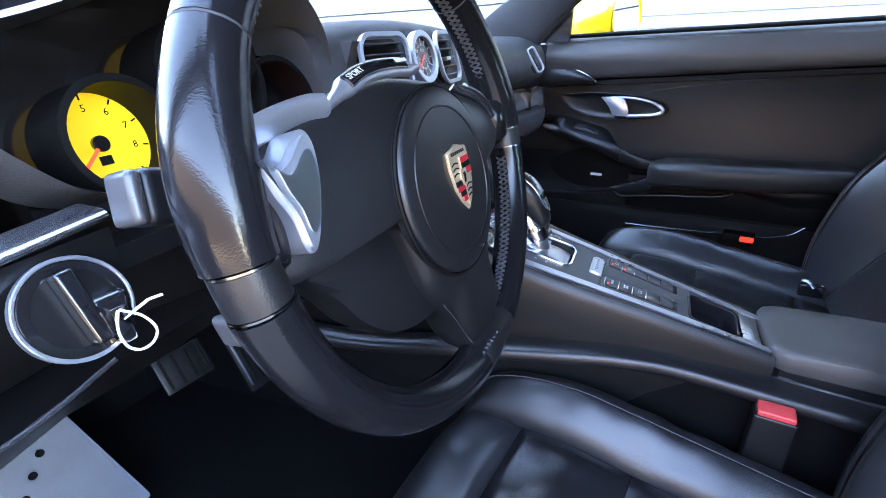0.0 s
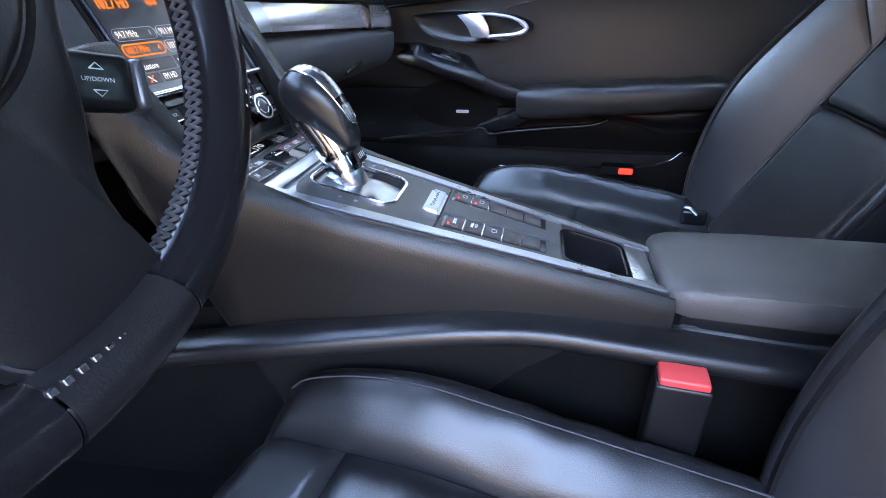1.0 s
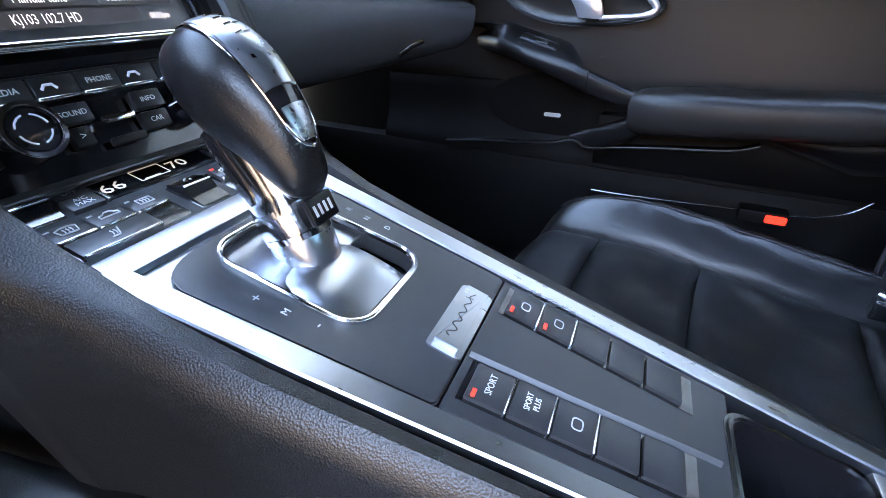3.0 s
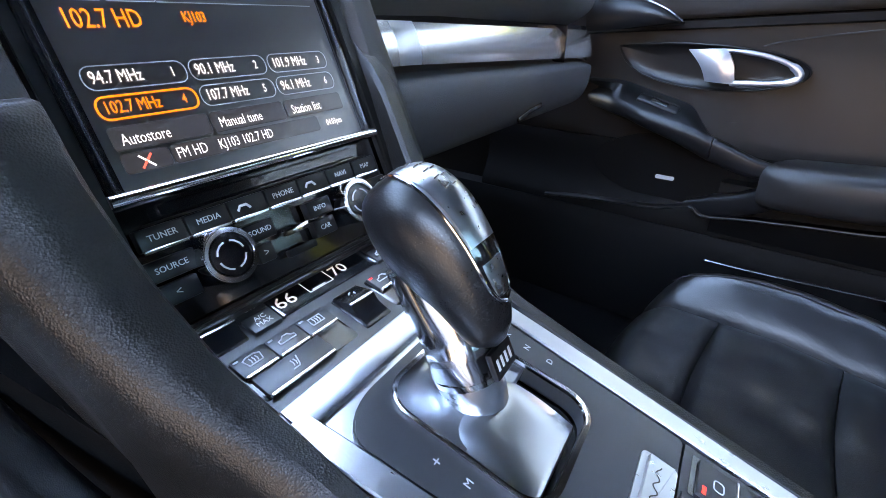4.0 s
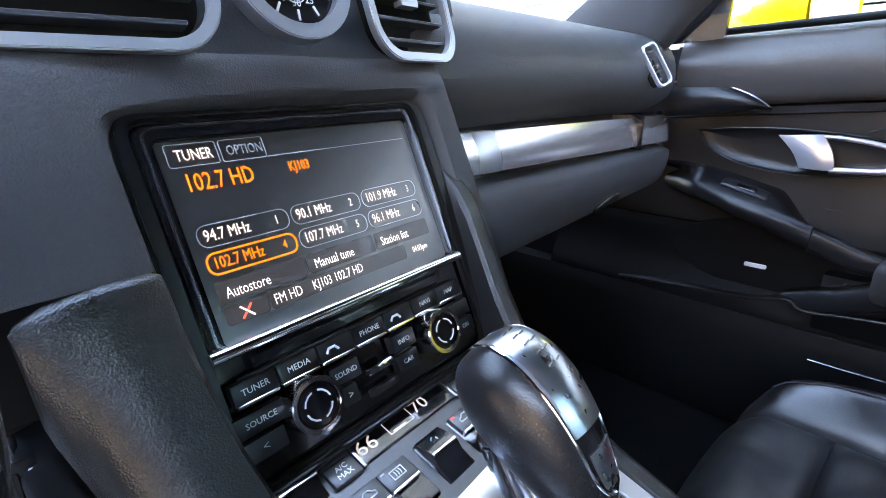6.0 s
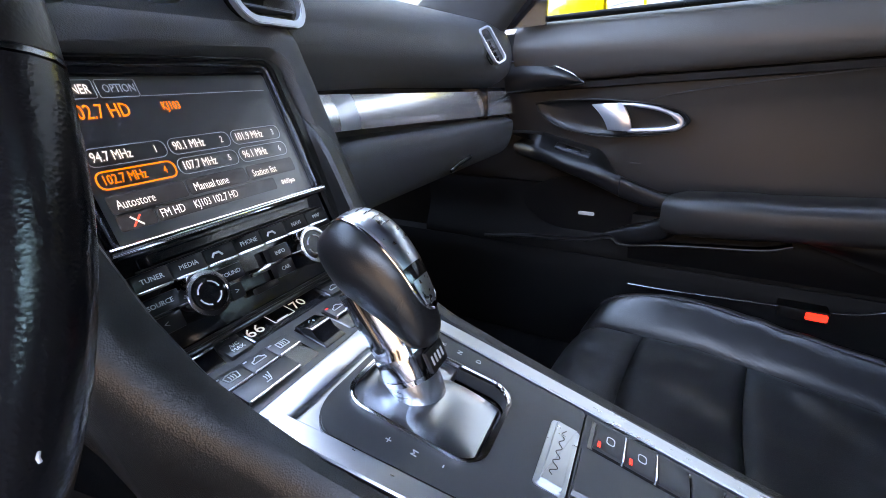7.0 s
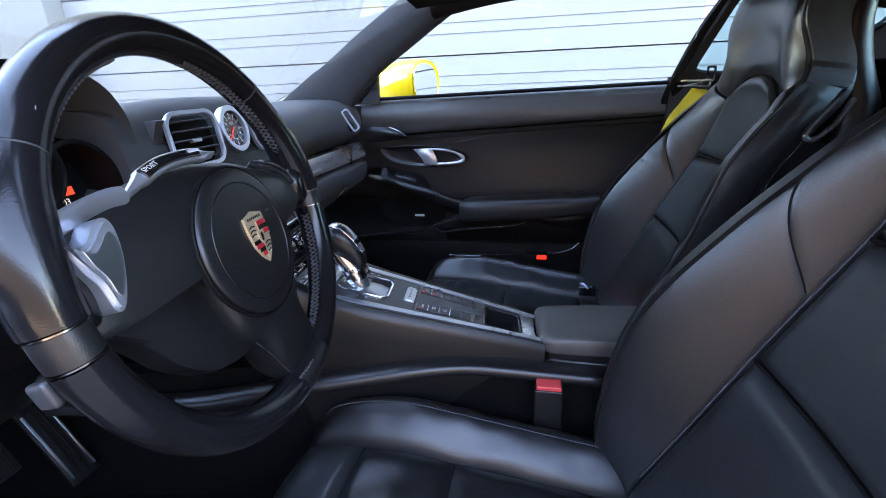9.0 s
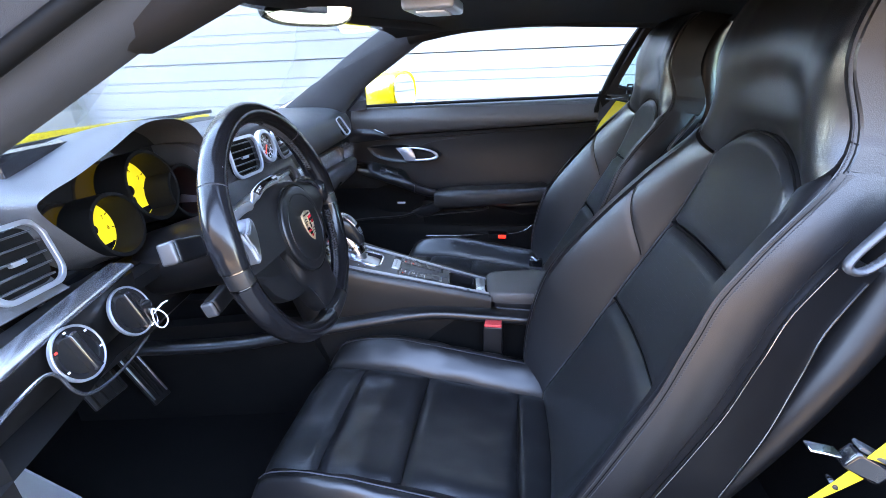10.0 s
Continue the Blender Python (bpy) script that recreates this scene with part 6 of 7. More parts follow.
hub = part("hub", loft([hub_ring(0.90, -0.034, 0.0), hub_ring(0.97, -0.026, 0.0), hub_ring(1.0, -0.006, 0.006), hub_ring(0.985, 0.004, 0.008), hub_ring(0.94, 0.011, 0.011), hub_ring(0.86, 0.016, 0.013), hub_ring(0.72, 0.020, 0.014), hub_ring(0.5, 0.022, 0.014), hub_ring(0.05, 0.023, 0.0)]), HUBM, wheel, "black hub with broad side spokes")
LOWER = [(-0.168, -0.018), (-0.060, -0.010), (-0.030, -0.060), (-0.020, -0.112), (-0.042, -0.118), (-0.082, -0.106), (-0.112, -0.080), (-0.134, -0.046)]
part("hub_lower_shell", loft([[(-0.085 + (p[0] + 0.085) * f, -0.06 + (p[1] + 0.06) * f, z) for p in curve([(*q, 0) for q in LOWER + LOWER[:1]], 57)[:-1]] for f, z in ((0.92, -0.040), (1.0, -0.030), (1.0, -0.018), (0.96, -0.010), (0.8, -0.006), (0.05, -0.004))]), HUBM, wheel, "recessed black shell below the side spoke")
part("back_cover", loft([[(x * f - 0.02, y * f - 0.03, z) for x, y in shield(0.105, 0.075)] for f, z in ((0.8, -0.070), (1.0, -0.050), (1.0, -0.036), (0.9, -0.025))]), HUBM, wheel, "black cover behind the hub")
lid = part("airbag_lid", dome(0.0740, 0.0740, -0.012, 0.0015), HUBM, wheel, "round black airbag lid")
lid.location = Vector((-0.002, -0.013, 0.0265))
part("lid_groove", tube([(0.0585 * math.cos(a), 0.0585 * math.sin(a), 0.0012) for a in np.linspace(0, 2 * math.pi, 65)[:-1]], 0.0010, closed=True, n=6), PANEL, lid)
part("lid_gap", tube([(-0.002 + 0.0752 * math.cos(a), -0.013 + 0.0752 * math.sin(a), 0.0225) for a in np.linspace(0, 2 * math.pi, 73)[:-1]], 0.0016, closed=True, n=6), RUBBER, wheel)
crest_o = [(-0.015, 0.020), (-0.0075, 0.0215), (0, 0.0235), (0.0075, 0.0215), (0.015, 0.020), (0.0158, 0.008), (0.0135, -0.006), (0.008, -0.016), (0, -0.0235), (-0.008, -0.016), (-0.0135, -0.006), (-0.0158, 0.008)]
CRM = Matrix.Translation((0.007, -0.0130, 0.0275)) @ Matrix.Scale(1.15, 4)
crest = part("crest", plate(crest_o, 0.0025, CRM, 0.0008), GOLD, wheel, "small gold, red and black shield badge")
for x0, y0, x1, y1, mt in ((0.0010, 0.0098, 0.0142, 0.0136, ENRED), (0.0010, 0.0055, 0.0146, 0.0096, ENBLK), (0.0010, 0.0012, 0.0146, 0.0053, ENRED), (-0.0132, -0.0046, -0.0010, -0.0010, ENBLK),
                           (-0.0118, -0.0084, -0.0010, -0.0048, ENRED), (-0.0094, -0.0122, -0.0010, -0.0086, ENBLK), (-0.0062, -0.0162, -0.0010, -0.0124, ENRED), (-0.0005, -0.0200, 0.0005, 0.0142, GOLD), (-0.0145, -0.0005, 0.0145, 0.0006, GOLD)):
    part("field", block((x0, y0, 0.0024), (x1, y1, 0.0030), 0, 1, CRM), mt, crest, smooth=False)
for x0, y0, sg in ((-0.0128, 0.0030, 1), (0.0020, -0.0145, 1)):
    for k in range(3):
        part("antler", tube(curve([(x0, y0 + 0.0036 * k, 0.0027), (x0 + 0.004, y0 + 0.0012 + 0.0036 * k, 0.0027), (x0 + 0.009 - 0.002 * (y0 < 0) * (2 - k), y0 + 0.0004 + 0.0036 * k, 0.0027)], 8), 0.0006, 0.0004, n=6), ENBLK, crest).matrix_local = CRM
inner = part("inner_shield", plate([(0.0048, 0.0058), (-0.0048, 0.0058), (-0.0050, 0.0), (-0.0030, -0.0045), (0.0, -0.0070), (0.0030, -0.0045), (0.0050, 0.0)], 0.0012, CRM @ Matrix.Translation((0, 0, 0.0026)), 0.0003), GOLD, crest, "small gold middle shield")
part("mark", plate([(0.0008, 0.0042), (-0.0016, 0.0030), (-0.0014, 0.0), (-0.0022, -0.0032), (-0.0004, -0.0040), (0.0012, -0.0020), (0.0020, 0.0010)], 0.0003, CRM @ Matrix.Translation((0, 0, 0.0038)), 0), ENBLK, inner)
for k in range(7):
    part("bar", block((-0.0105 + 0.0031 * k, 0.0165, 0.0022), (-0.0087 + 0.0031 * k, 0.0188, 0.0030), 0, 1, CRM), ENBLK, crest, smooth=False)


def spoke(sgn):
    """The silver inlay of the left spoke and the shift button of either side."""
    if sgn < 0:
        out = [(-0.176, 0.050), (-0.163, 0.041), (-0.143, 0.0545), (-0.1345, 0.049), (-0.1365, 0.030), (-0.146, 0.008), (-0.156, -0.006), (-0.1635, -0.004), (-0.1655, 0.014), (-0.171, 0.028)]
        cl = [tuple(p) for p in curve([(*p, 0) for p in out] + [(*out[0], 0)], 50)][:-1]
        sp = part("spoke_inlay", plate([(p[0], p[1]) for p in cl], 0.020, Matrix.Translation((0, 0, 0.002)), 0.003), SILVER, wheel, "silver inlay of the side spoke")
        cl2 = [(-0.150 + (p[0] + 0.150) * 0.68, 0.024 + (p[1] - 0.024) * 0.70) for p in cl]
        part("inlay_face", plate([(p[0], p[1]) for p in cl2], 0.002, Matrix.Translation((0, 0, 0.0208)), 0.001), ALU, sp)
        part("spoke_bridge", tube(curve([(-0.176, 0.052, 0.0), (-0.150, 0.060, 0.004), (-0.118, 0.064, 0.006), (-0.100, 0.062, 0.008)], 14), [0.004] + [0.009] * 12 + [0.004], 0.003, up=(0, -0.5, 1), n=12), SILVER, sp)
    pp = curve([(0.022, 0.0755, 0.006), (-0.020, 0.0795, 0.006), (-0.062, 0.0765, 0.006), (-0.104, 0.0610, 0.006)] if sgn < 0 else [(0.086, 0.056, 0.000), (0.115, 0.048, 0.003), (0.140, 0.036, 0.003), (0.166, 0.012, 0.002)], 20)
    sb = part("shift_button", tube(pp, [0.001, 0.0025, 0.004] + [0.0075 if sgn < 0 else 0.0055] * 13 + [0.005, 0.004, 0.003, 0.001], 0.0050, up=(0, 0.6, 0.8), n=14), SILVER if sgn < 0 else DARKSIL, wheel, "slim silver shift button")
    part("button_face", tube([p + np.array((0, 0.0032, 0.0042)) for p in pp[4:16]], 0.0055 if sgn < 0 else 0.0040, 0.002, up=(0, 0.6, 0.8), n=10), GLOSS, sb)
    if sgn < 0:
        letters("SPORT", 0.0062, frame_of((-0.070, 0.0790, 0.0130), (1, 0.24, 0), (0, 0.8, -0.6)), GREYPRINT, sb, align="CENTER")
        part("mark", block((-0.008, -0.0018, 0), (0.008, 0.0018, 0.0002), 0, 1, frame_of((-0.012, 0.0835, 0.0130), (1, 0.0, 0), (0, 0.8, -0.6))), GREYPRINT, sb, smooth=False)


spoke(1)
spoke(-1)
for k in range(6):
    part("mark", block((-0.006 + 0.0062 * k, -0.1765, 0.0120), (-0.0025 + 0.0062 * k, -0.1720, 0.0156), 0.0004, 1), DARKSIL, wheel, smooth=False)
part("spoke_edge", tube(curve([(-0.036, -0.107, 0.006), (-0.019, -0.133, 0.004), (-0.003, -0.163, 0.002), (0.012, -0.178, 0.002)], 10), 0.0009, n=6), DARKSIL, wheel)

column = thing("steering_column", "black steering column cover with two stalks", "steering column", WM)
part("cover", loft([[(x * f, y * f - 0.01, z) for x, y in shield(0.075, 0.062)] for f, z in ((0.85, -0.06), (1.0, -0.065), (1.05, -0.12), (0.95, -0.26))]), PANEL, column)


def stalk(a, b, w, h, name, txt=""):
    a, b = Vector(a), Vector(b)
    st = part(name, tube([a, a + (b - a) * 0.55], 0.010, 0.008, n=12), PANEL, column, "black control stalk")
    d = (b - a).normalized()
    m = frame_of(a + (b - a) * 0.5, d, (0, 1, 0))
    n = (b - a).length * 0.5
    part("stalk_head", block((0, -h, -w), (n, h, w), 0.006, 3, m), PANEL, st)
    part("stalk_tip", block((n - 0.001, -h * 0.95, -w * 0.95), (n + 0.008, h * 0.95, w * 0.95), 0.005, 3, m), TIPGREY, st)
    return st, m @ Matrix.Translation((n, 0, w))


WL = WM.inverted()
stalk((-0.05, 0.012, -0.10), tuple(WL @ Vector((-0.556, 0.166, 0.878))), 0.013, 0.017, "indicator_stalk")
stalk((-0.05, -0.05, -0.09), tuple(WL @ Vector((-0.528, 0.148, 0.777))), 0.011, 0.013, "cruise_stalk")
st, m = stalk((0.06, -0.045, -0.075), tuple(WL @ Vector((-0.222, 0.122, 0.772))), 0.009, 0.016, "trip_stalk")
letters("UP/DOWN", 0.0034, m @ Matrix.Translation((-0.020, 0.0, 0.0003)), GREYPRINT, st, align="CENTER")
for s in (-1, 1):
    tri = [(-0.0235, s * 0.0058), (-0.0165, s * 0.0058), (-0.020, s * 0.0092)]
    part("mark", tube([m @ Vector((x, y, 0.0003)) for x, y in tri + tri[:1]], 0.0004, n=6), GREYPRINT, st)

# ---- seats ----
seat = thing("car_seat", "driver seat in black leather with high bolsters and fixed headrest", "car seat", (-0.335, 0.002, 0.006), "front seats")
ZS = [0.34, 0.40, 0.50, 0.62, 0.70, 0.80, 0.88, 0.95, 1.02, 1.10, 1.17, 1.205]
YC = [-0.375, -0.405, -0.460, -0.521, -0.562, -0.612, -0.640, -0.655, -0.648, -0.650, -0.672, -0.705]
PR = [0.030, 0.065, 0.115, 0.148, 0.145, 0.118, 0.080, 0.042, 0.018, 0.008, 0.004, 0.0]
HW = [0.215, 0.225, 0.236, 0.242, 0.240, 0.231, 0.216, 0.199, 0.180, 0.168, 0.160, 0.140]
IN = [0.160, 0.162, 0.163, 0.162, 0.160, 0.154, 0.142, 0.124, 0.106, 0.096, 0.088, 0.07]


def back_pt(s, z):
    """The front of the backrest: s from -1 to 1 across, z up."""
    c, p, w, i = smooth_table(ZS, YC, z), max(0.0, smooth_table(ZS, PR, z)), smooth_table(ZS, HW, z), smooth_table(ZS, IN, z)
    p *= smooth_table([0.34, 0.50, 0.60, 0.70, 0.78, 0.85, 1.21], [0.55, 0.46, 0.44, 0.48, 0.64, 0.80, 0.80], z) if s < 0 else 1.0
    a = abs(s)
    if a < 0.6:
        x, y = i * a / 0.6, c + 0.010 * (a / 0.6) ** 2
    else:
        f = (a - 0.6) / 0.4
        sharp = 0.55 + 0.45 * max(0.0, min(1.0, (z - 0.62) / 0.20))      # how squarely the bolster ends at its stitched edge
        x = i + (w - i) * (1 - (1 - f) ** (1.35 - 0.33 * sharp))
        rise = math.sin(min(1, f / (0.82 + 0.18 * sharp)) * math.pi / 2) ** 1.05
        fall = max(0, (f - 0.72) / 0.28) * (1 - sharp)
        flat = max(0.0, 1 - p / 0.08)
        y = c + 0.010 + p * (rise - 0.12 * fall * fall) - 0.012 * fall * fall - 0.004 * f * f * flat - 0.030 * f * f * math.exp(-((z - 1.005) / 0.06) ** 2)
    return Vector((math.copysign(x, s), y, z))


def patch(s0, s1, z0, z1, nu, nv, puff, name, material, label="", zt=None, back=(0, -0.05, -0.01), dip=0.005):
    """An upholstery panel between seams, slightly stuffed."""
    def fn(u, v):
        s = s0 + (s1 - s0) * u
        top = z1 if zt is None else zt(s)
        low = z0(s) if callable(z0) else z0
        z = low + (top - low) * v
        e = min(1, min(u, 1 - u) * 13) * min(1, min(v, 1 - v) * 13)
        q = back_pt(s, z)
        e = 1 - (1 - e) ** 2
        q.y += puff * e - dip * (1 - e)
        return q
    return part(name, sheet(fn, nu, nv, back), material, seat, label)


arch = lambda s: 0.988 - 0.058 * (min(abs(s), 0.6) / 0.6) ** 2.6
patch(-0.6, 0.6, 0.36, 0.622, 34, 26, 0.012, "lower_back_panel", PERF, "perforated black leather panel")
patch(-0.6, 0.6, 0.626, 0.796, 34, 26, 0.012, "middle_back_panel", PERF, "perforated black leather panel")
patch(-0.6, 0.6, 0.800, 0.985, 34, 26, 0.012, "upper_back_panel", PERF, "perforated black leather panel", arch)
for sgn in (-1, 1):
    a, b = (0.605, 1.0) if sgn > 0 else (-1.0, -0.605)
    diag = lambda s: 0.705 + 0.150 * min(1, (abs(s) - 0.6) / 0.30) ** 0.8
    patch(a, b, 0.36, 0.838, 26, 30, 0.003, "back_bolster", LEATHER, "black leather side bolster", diag, dip=0.0)
    part("bolster_seam", tube([back_pt(sgn * q, diag(q) + 0.001) + Vector((0, 0.0006, 0)) for q in np.linspace(0.62, 0.99, 28)], 0.0011, n=6), RUBBER, seat)
    patch(a, b, lambda s: diag(s) + 0.002, 0.95, 26, 22, 0.003, "shoulder_bolster", LEATHER, "", lambda s: arch(0.6) + 0.045 * (abs(s) - 0.6) / 0.4, dip=0.0)
    seam = [back_pt(sgn * 0.605, z) + Vector((0, 0.001, 0)) for z in np.linspace(0.40, 0.94, 30)]
    part("seam_piping", tube(seam, 0.0016, n=6), THREAD, seat)


for z in (0.624, 0.798):
    part("panel_seam", tube([back_pt(q, z) + Vector((0, 0.001, 0)) for q in np.linspace(-0.6, 0.6, 24)], 0.0028, n=6), RUBBER, seat)
part("arch_seam", tube([back_pt(q, arch(q) + 0.001) + Vector((0, 0.001, 0)) for q in np.linspace(-0.6, 0.6, 30)], 0.0018, n=6), RUBBER, seat)


def head_pt(u, v):
    """The headrest above the arch: a scoop at the neck, a lip over it, then the padded head."""
    s = -1 + 2 * u
    k = abs(s)
    low = arch(s) + 0.002 if k < 0.6 else arch(0.6) + 0.002 + 0.045 * (k - 0.6) / 0.4
    z = low + (1.205 - low) * v
    q = back_pt(s, z)
    mid = (1 - min(1, k / 0.72) ** 2) if k < 0.72 else 0.0
    lip = 1.068 + 0.024 * (1 - min(1, k / 0.6) ** 2)
    scoop = 0.005 * mid * math.exp(-((z - lip + 0.030) / 0.026) ** 2)
    pad = 0.009 * (0.5 + 0.5 * mid) / (1 + math.exp(-(z - lip) * 75)) * (1 - max(0, (z - 1.15) / 0.055) ** 2)
    roll = 0.004 * math.exp(-((k - 0.80) / 0.16) ** 2) * math.exp(-((z - 1.03) / 0.07) ** 2)
    e = min(1, min(v, 1 - v) * 14) * min(1, min(u, 1 - u) * 20)
    q.y += pad + roll - scoop - 0.007 * (1 - e)
    return q


part("headrest", sheet(head_pt, 56, 48, (0, -0.07, -0.012)), LEATHER, seat, "tall black leather headrest")
# side bands, shields and the back shell
for sgn in (-1, 1):
    def band_pt(u, v):
        """The leather side: u up the backrest, v from the stitched edge backwards."""
        z = 0.375 + 0.825 * u
        e = back_pt(sgn, z)
        deep = 0.092 - 0.030 * max(0, (z - 0.95) / 0.25)
        return Vector((e.x + sgn * (0.011 * (1 - 0.75 * max(0, min(1, (z - 0.90) / 0.15))) * math.sin(math.pi * min(1, v * 0.85 + 0.05)) - 0.006 * v - 0.003), e.y + 0.003 - deep * v, z - 0.018 * v))
    part("side_band", sheet(lambda u, v: tuple(band_pt(u, v)), 60, 14, (-sgn * 0.02, 0, 0)), LEATHER, seat, "leather side of the backrest")
    bm = bmesh.new()
    for k in range(230):
        for v in (0.03, 0.12):
            p0, p1 = band_pt(0.02 + 0.96 * k / 230, v), band_pt(0.02 + 0.96 * (k + 0.6) / 230, v)
            o = Vector((sgn * 0.0014, 0.0008, 0))
            w = Vector((0, 0.0007, 0))
            vs = [bm.verts.new(q) for q in (p0 + o - w, p0 + o + w, p1 + o + w, p1 + o - w)]
            lo = [bm.verts.new(q.co - o * 1.5) for q in vs]
            bm.faces.new(vs)
            for i in range(4):
                bm.faces.new((vs[i], lo[i], lo[(i + 1) % 4], vs[(i + 1) % 4]))
    ob = part("stitching", bm, THREAD, seat, "double row of dark stitches", smooth=False)
    ob["kind"] = "stuff"
    part("band_groove", tube([band_pt(u, 0.075) + Vector((sgn * 0.0002, 0, 0)) for u in np.linspace(0.02, 0.98, 60)], 0.0008, n=6), RUBBER, seat)
    part("band_crease", tube([band_pt(u, 0.74) + Vector((sgn * 0.0002, 0, 0)) for u in np.linspace(0.03, 0.66, 40)], 0.0009, n=6), RUBBER, seat)
    part("neck_seam", tube([band_pt(0.765 - 0.02 * v, v) + Vector((sgn * 0.0002, 0, 0)) for v in np.linspace(0.0, 0.95, 12)], 0.0009, n=6), RUBBER, seat)

    def shield_pt(u, v, out=0.0):
        z = 0.465 + 0.440 * u
        e = band_pt((z - 0.375) / 0.825, 0.90)
        wide = 0.086 * math.sqrt(min(1, 0.12 + u / 0.10)) * (1 - 0.50 * u)
        return Vector((e.x + sgn * (0.003 - 0.007 * v + out), e.y + 0.002 - wide * v, z - 0.018 - 0.045 * v * (1 - 0.5 * u)))
    sh = part("side_shield", sheet(lambda u, v: tuple(shield_pt(u, v)), 36, 8, (-sgn * 0.02, 0, 0)), PANEL, seat, "black plastic side shield")
    part("shield_edge", tube([shield_pt(u, 0.93, 0.0012) for u in np.linspace(0.97, 0.03, 30)] + [shield_pt(0.015, v, 0.0012) for v in np.linspace(0.88, 0.18, 8)], 0.0011, n=6), DARKSIL, sh, "thin bright edge")
    part("shield_edge", tube([shield_pt(u, 0.04, 0.0012) for u in np.linspace(0.10, 0.97, 30)], 0.0008, n=6), DARKSIL, sh, "thin bright edge")
rings = []
for z in np.linspace(0.34, 1.20, 26):
    e = back_pt(1, z)
    deep = 0.060 - 0.018 * max(0, (z - 0.95) / 0.25)
    rings.append([((e.x - 0.008) * math.copysign(abs(math.cos(g)) ** 0.7, math.cos(g)), back_pt(0, z).y - 0.048 + 0.02 * max(0, (z - 0.95) / 0.25) - deep + deep * math.sin(g), z - 0.02) for g in [2 * math.pi * k / 40 for k in range(40)]])
part("back_shell", loft(rings), PANEL, seat, "black plastic back shell")
for sgn in (-1, 1):
    part("tilt_lever", tube(curve([(sgn * 0.222, -0.700, 0.962), (sgn * 0.236, -0.676, 0.935), (sgn * 0.240, -0.650, 0.900), (sgn * 0.243, -0.645, 0.886), (sgn * 0.243, -0.662, 0.884), (sgn * 0.240, -0.690, 0.912), (sgn * 0.230, -0.712, 0.948)], 30), 0.0045, 0.0060, up=(1, 0, 0), n=12), TIPGREY, seat, "grey backrest release loop")


# cushion
def cush_pt(s, t):
    """The top of the cushion: s across from -1 to 1, t from the front (0) to the back (1)."""
    y = 0.192 - 0.602 * t
    a = abs(s)
    z = 0.408 - 0.085 * max(0, t - 0.35) - 0.060 * max(0, 1 - t / 0.10) ** 2
    hw = 0.245 - 0.02 * max(0, 1 - t / 0.3)
    if a < 0.62:
        x = 0.155 * a / 0.62
        z += -0.012 * math.cos(a / 0.62 * math.pi / 2)
    else:
        f = (a - 0.62) / 0.38
        x = 0.155 + (hw - 0.155) * (1 - (1 - f) ** 1.3)
        up = 0.058 * math.sin(min(1, t / 0.30 + 0.12) * math.pi / 2) * (1 - 0.25 * t)
        z += up * math.sin(min(1, f / 0.6) * math.pi / 2) - 0.10 * max(0, (f - 0.6) / 0.4) ** 2
    return Vector((math.copysign(x, s), y - 0.03 * a * a * (1 - t), z))


def cush(s0, s1, t0, t1, nu, nv, puff, name, material, label=""):
    def fn(u, v):
        e = min(1, min(u, 1 - u) * 9) * min(1, min(v, 1 - v) * 9)
        e = 1 - (1 - e) ** 2
        q = cush_pt(s0 + (s1 - s0) * u, t0 + (t1 - t0) * v)
        q.z += puff * e - 0.005 * (1 - e)
        w = noise.noise(Vector((q.x * 14, q.y * 14, 3))) * 0.0042 + noise.noise(Vector((q.x * 38, q.y * 30, 7))) * 0.0021
        q.z += w * e
        return q
    return part(name, sheet(fn, nu, nv, (0, -0.005, -0.05)), material, seat, label)


for t0, t1, nm in ((0.0, 0.215, "front_cushion_panel"), (0.217, 0.485, "middle_cushion_panel"), (0.487, 0.845, "rear_cushion_panel"), (0.847, 1.0, "tail_cushion_panel")):
    cush(-0.615, 0.615, t0, t1, 26, 18, 0.006, nm, PERF if nm[0] == "f" else LEATHER, "black leather cushion panel, creased by use")
for sgn in (-1, 1):
    a, b = (0.62, 1.0) if sgn > 0 else (-1.0, -0.62)
    cush(a, b, 0.02, 1.0, 20, 40, 0.003, "cushion_bolster", LEATHER, "raised leather side bolster")
    part("cushion_seam", tube([cush_pt(sgn * 0.80, t) + Vector((0, 0, 0.0045)) for t in np.linspace(0.06, 0.98, 40)], 0.0012, n=6), THREAD, seat)
part("cushion_base", loft([[(x, y, z) for x, y in rounded(-0.215 * f, -0.42, 0.215 * f, 0.150, 0.05, 5)] for z, f in ((0.20, 0.92), (0.26, 1.0), (0.345, 1.0))]), PANEL, seat, "black seat base")
seat2 = copy_thing(seat, Matrix.Translation((0.412, -0.036, -0.012)))
seat2["label"] = "passenger seat in black leather with high bolsters and fixed headrest"

hinge = part("hinge_cover", block((0.148, -0.372, 0.370), (0.166, -0.322, 0.402), 0.006, 3, Matrix.Identity(4)), GLOSS, seat2, "black hinge cover with a bright cap")
part("hinge_cap", tube([(0.147, -0.352, 0.396), (0.158, -0.338, 0.406), (0.166, -0.330, 0.404)], 0.007, 0.005, n=12), DARKSIL, hinge)

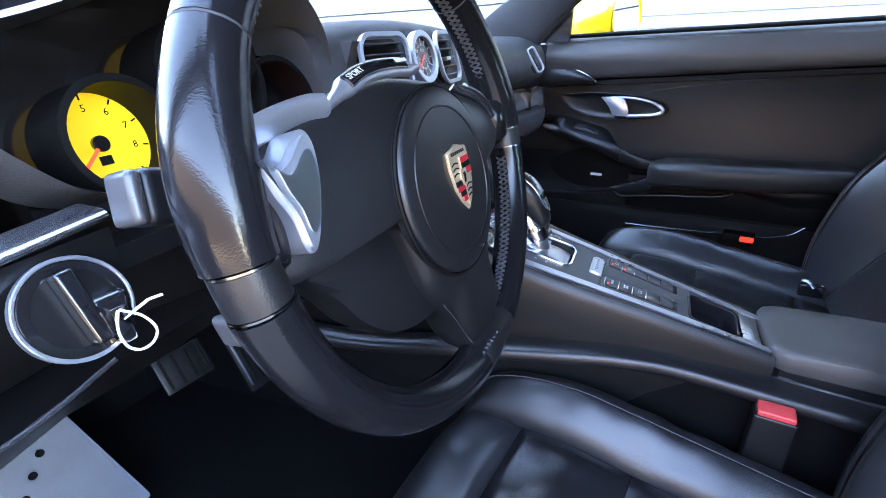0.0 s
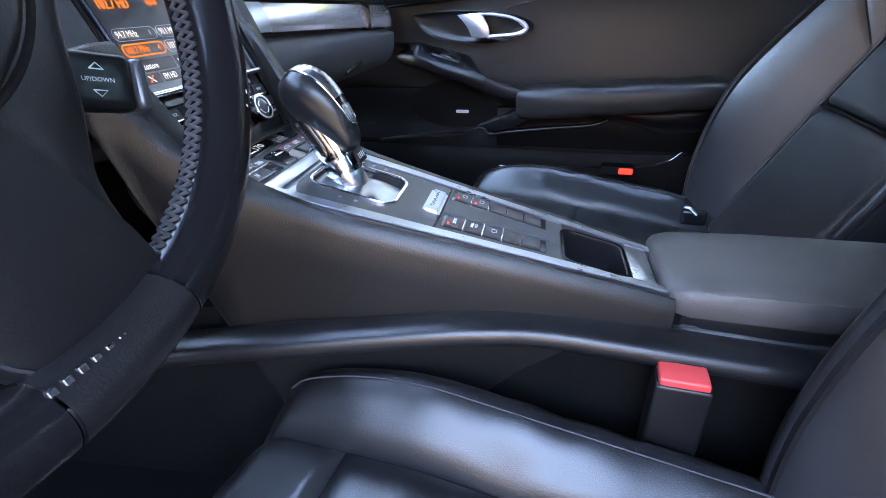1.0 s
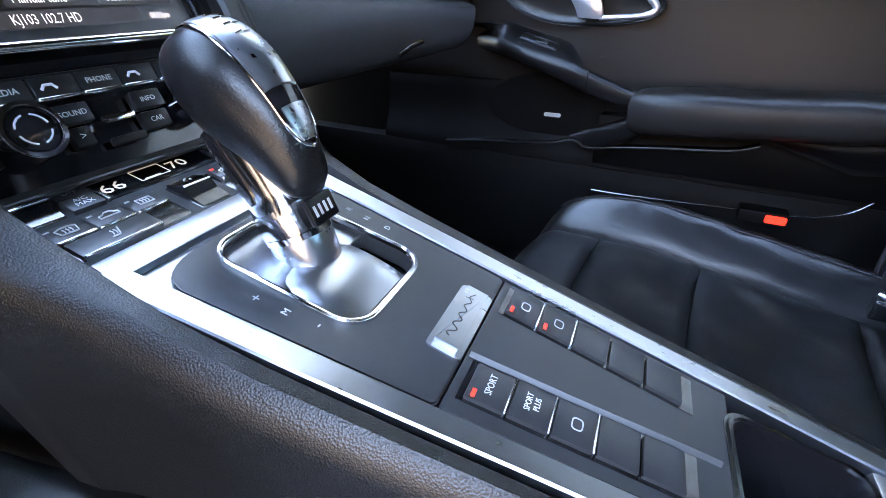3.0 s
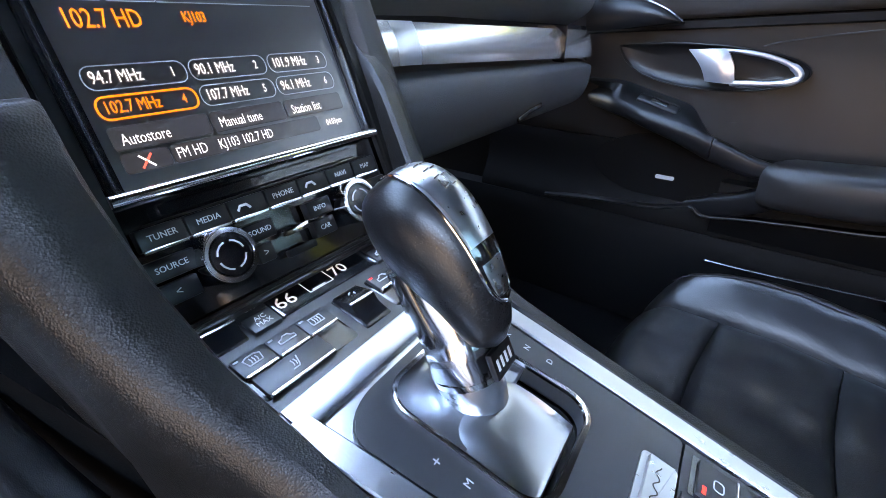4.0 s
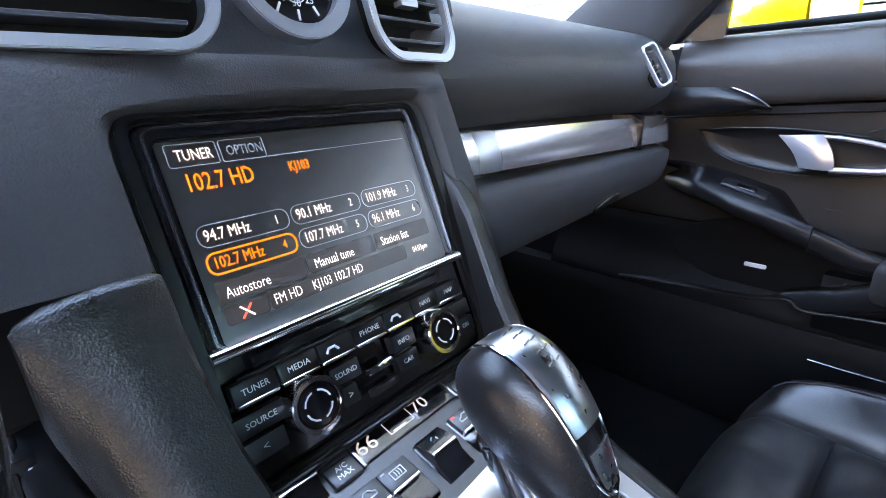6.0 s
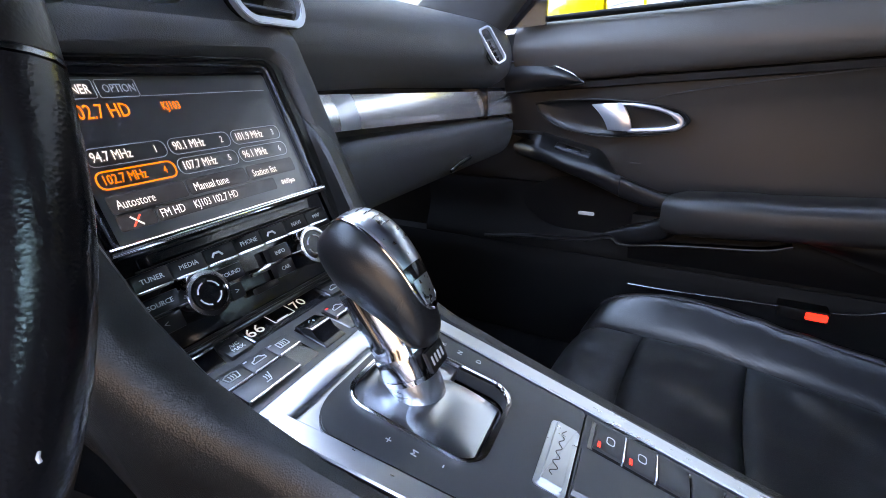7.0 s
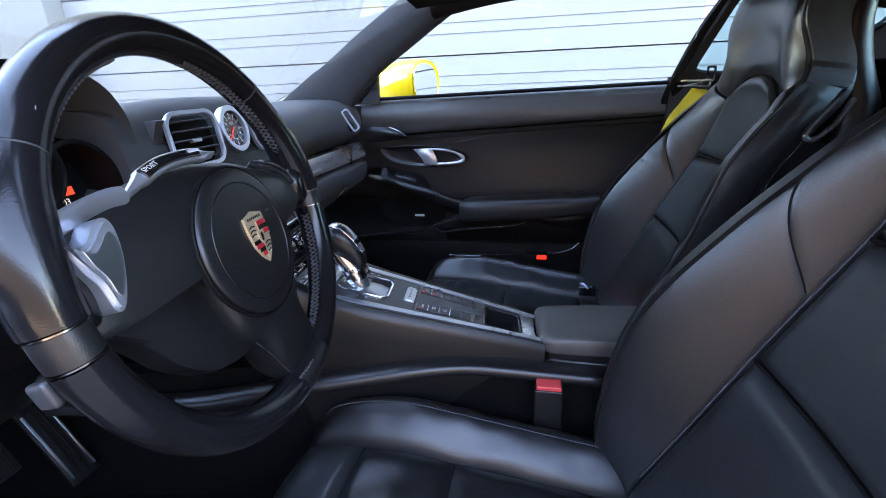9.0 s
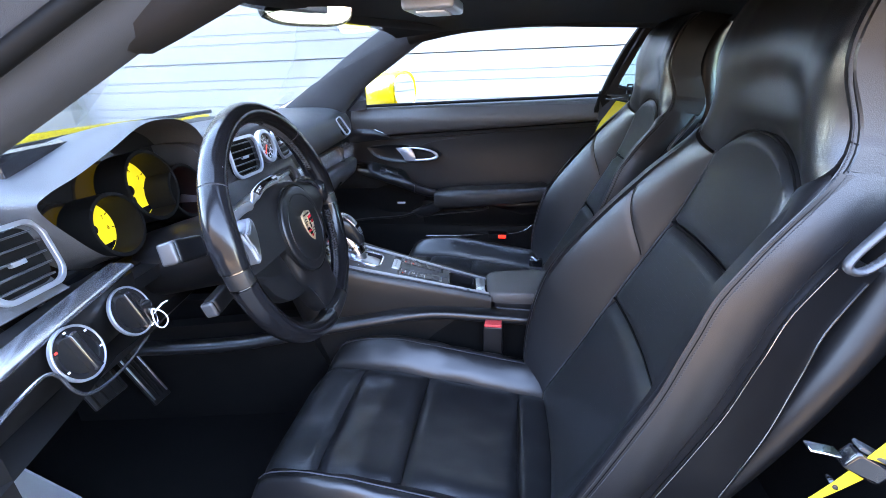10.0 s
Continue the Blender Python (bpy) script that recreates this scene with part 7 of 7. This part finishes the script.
# ---- belts and buckles ----
for x, lab in ((CX - 0.078, "red seat belt buckle beside the driver seat"), (CX + 0.145, "seat belt buckle beside the passenger seat")):
    bk = thing("belt_buckle", lab, "seat belt buckle", (x, -0.252, 0.412 if x < 0 else 0.345))
    part("housing", block((-0.012, -0.024, -0.06), (0.018, 0.024, 0.087), 0.004, 3), PANEL, bk)
    part("button", block((-0.0100, -0.021, 0.083), (0.016, 0.021, 0.094), 0.003, 3), RED, bk, "red release button")
    part("stalk", block((-0.003, -0.014, -0.2), (0.006, 0.014, -0.05), 0.002), RUBBER, bk)


def webbing(points, wdir, w=0.024):
    rings = []
    for p in points:
        p, d = Vector(tuple(p)), Vector(wdir)
        n = Vector((1, 0, 0)) if abs(wdir[0]) < 0.5 else Vector((0, 1, 0))
        rings.append([p + d * w + n * 0.0007, p - d * w + n * 0.0007, p - d * w - n * 0.0007, p + d * w - n * 0.0007])
    return loft(rings)


pb = thing("seat_belt", "yellow seat belt hanging behind the passenger seat", "seat belt")
part("strap", webbing(curve([(0.731, -0.673, 0.940), (0.738, -0.645, 0.895), (0.744, -0.617, 0.845), (0.748, -0.600, 0.74), (0.75, -0.60, 0.33)], 16), (0.86, 0.50, 0.08), 0.034), BELT, pb, "yellow webbing")
GM = frame_of((0.742, -0.655, 0.957), (-0.075, -0.074, 0), (0, 0, 1))
part("guide", ringband(rounded(-0.056, -0.010, 0.054, 0.010, 0.006), rounded(-0.050, -0.005, 0.048, 0.004, 0.003), 0.012, GM), GLOSS, pb, "black belt guide")
part("slot", tube([GM @ Vector((x, -0.004 + 0.004 * math.sin(x * 60), 0.010)) for x in np.linspace(-0.04, 0.03, 12)], 0.0022, n=8), TIPGREY, pb)
part("tongue", ringband(rounded(-0.012, -0.020, 0.012, 0.020, 0.005), rounded(-0.007, -0.013, 0.007, 0.014, 0.003), 0.004, frame_of((0.728, -0.692, 0.982), (-0.6, -0.8, 0), (0, 0.1, 1))), GLOSS, pb)
db = thing("seat_belt", "yellow seat belt with its tongue beside the driver seat", "seat belt")
part("strap", webbing(curve([(-0.745, -0.665, 0.95), (-0.735, -0.625, 0.83), (-0.720, -0.595, 0.74), (-0.70, -0.565, 0.66), (-0.68, -0.54, 0.50), (-0.675, -0.52, 0.30)], 18), (0, 0.75, -0.6), 0.023), BELT, db, "yellow webbing")
TM = frame_of((-0.724, -0.602, 0.773), (0, 0.86, 0.50), (0, -0.50, 0.86))
tongue = part("tongue", block((-0.020, -0.011, -0.008), (0.018, 0.009, 0.008), 0.004, 3, TM), GLOSS, db, "black tongue with a metal blade")
part("tongue_bar", block((-0.018, 0.010, -0.006), (0.020, 0.014, 0.006), 0.0015, 2, TM), TIPGREY, tongue)
part("blade", block((0.024, 0.004, -0.006), (0.050, 0.0062, 0.006), 0.0006, 1, TM @ Matrix.Rotation(-0.35, 4, "Z")), CHROME, tongue)
part("stop_stud", disc(0.007, 0.004, frame_of((-0.718, -0.590, 0.742), (0, 0.55, 0.83), (1, 0, 0)), 16), GLOSS, db, "black stop stud on the webbing")

# ---- pedals and mat ----
for x, y, z, w, h, lab in ((-0.235, 0.640, 0.390, 0.027, 0.085, "accelerator"), (-0.37, 0.60, 0.46, 0.042, 0.032, "brake")):
    m = frame_of((x, y, z), (1, -0.05, 0), (0.52 if lab == "accelerator" else 0, 0.55, 1))
    pd = thing("pedal", "dark metal " + lab + " pedal with raised ribs in the footwell", "pedal", m)
    part("plate", block((-w, -h, 0), (w, h, 0.008), 0.004, 2), PANEL, pd)
    for k in range(4):
        xx = -w * 0.75 + 1.5 * w * k / 3
        part("rib", block((xx - 0.0025, -h * 0.85, 0.008), (xx + 0.0025, h * 0.85, 0.011), 0.001, 1), ALU if k in (0, 3) and lab == "accelerator" else RUBBER, pd)
    back = m.inverted() @ Vector((x, 0.96, 0.66))
    part("arm", tube(curve([(0, h * 0.3, 0.0), (0, h * 1.2, -0.05), tuple(back * 0.6 + Vector((0, 0.03, 0))), tuple(back)], 12), 0.009), PANEL, pd)
fr = thing("foot_rest", "pale metal foot plate on the footwell floor", "foot rest", frame_of((-0.568, 0.70, 0.335), (0.97, 0.2, 0), (0, 0.75, 0.8)))
part("plate", block((-0.075, -0.13, 0), (0.075, 0.085, 0.006), 0.008, 2), BLIND, fr)
part("foot", block((-0.06, -0.12, -0.09), (0.06, 0.07, 0.002), 0.004, 1), RUBBER, fr)
for k in range(3):
    part("stud", disc(0.006, 0.003, Matrix.Translation((0.015 - 0.026 * k, 0.045 - 0.022 * k, 0.006)), 14, 0), RUBBER, fr)
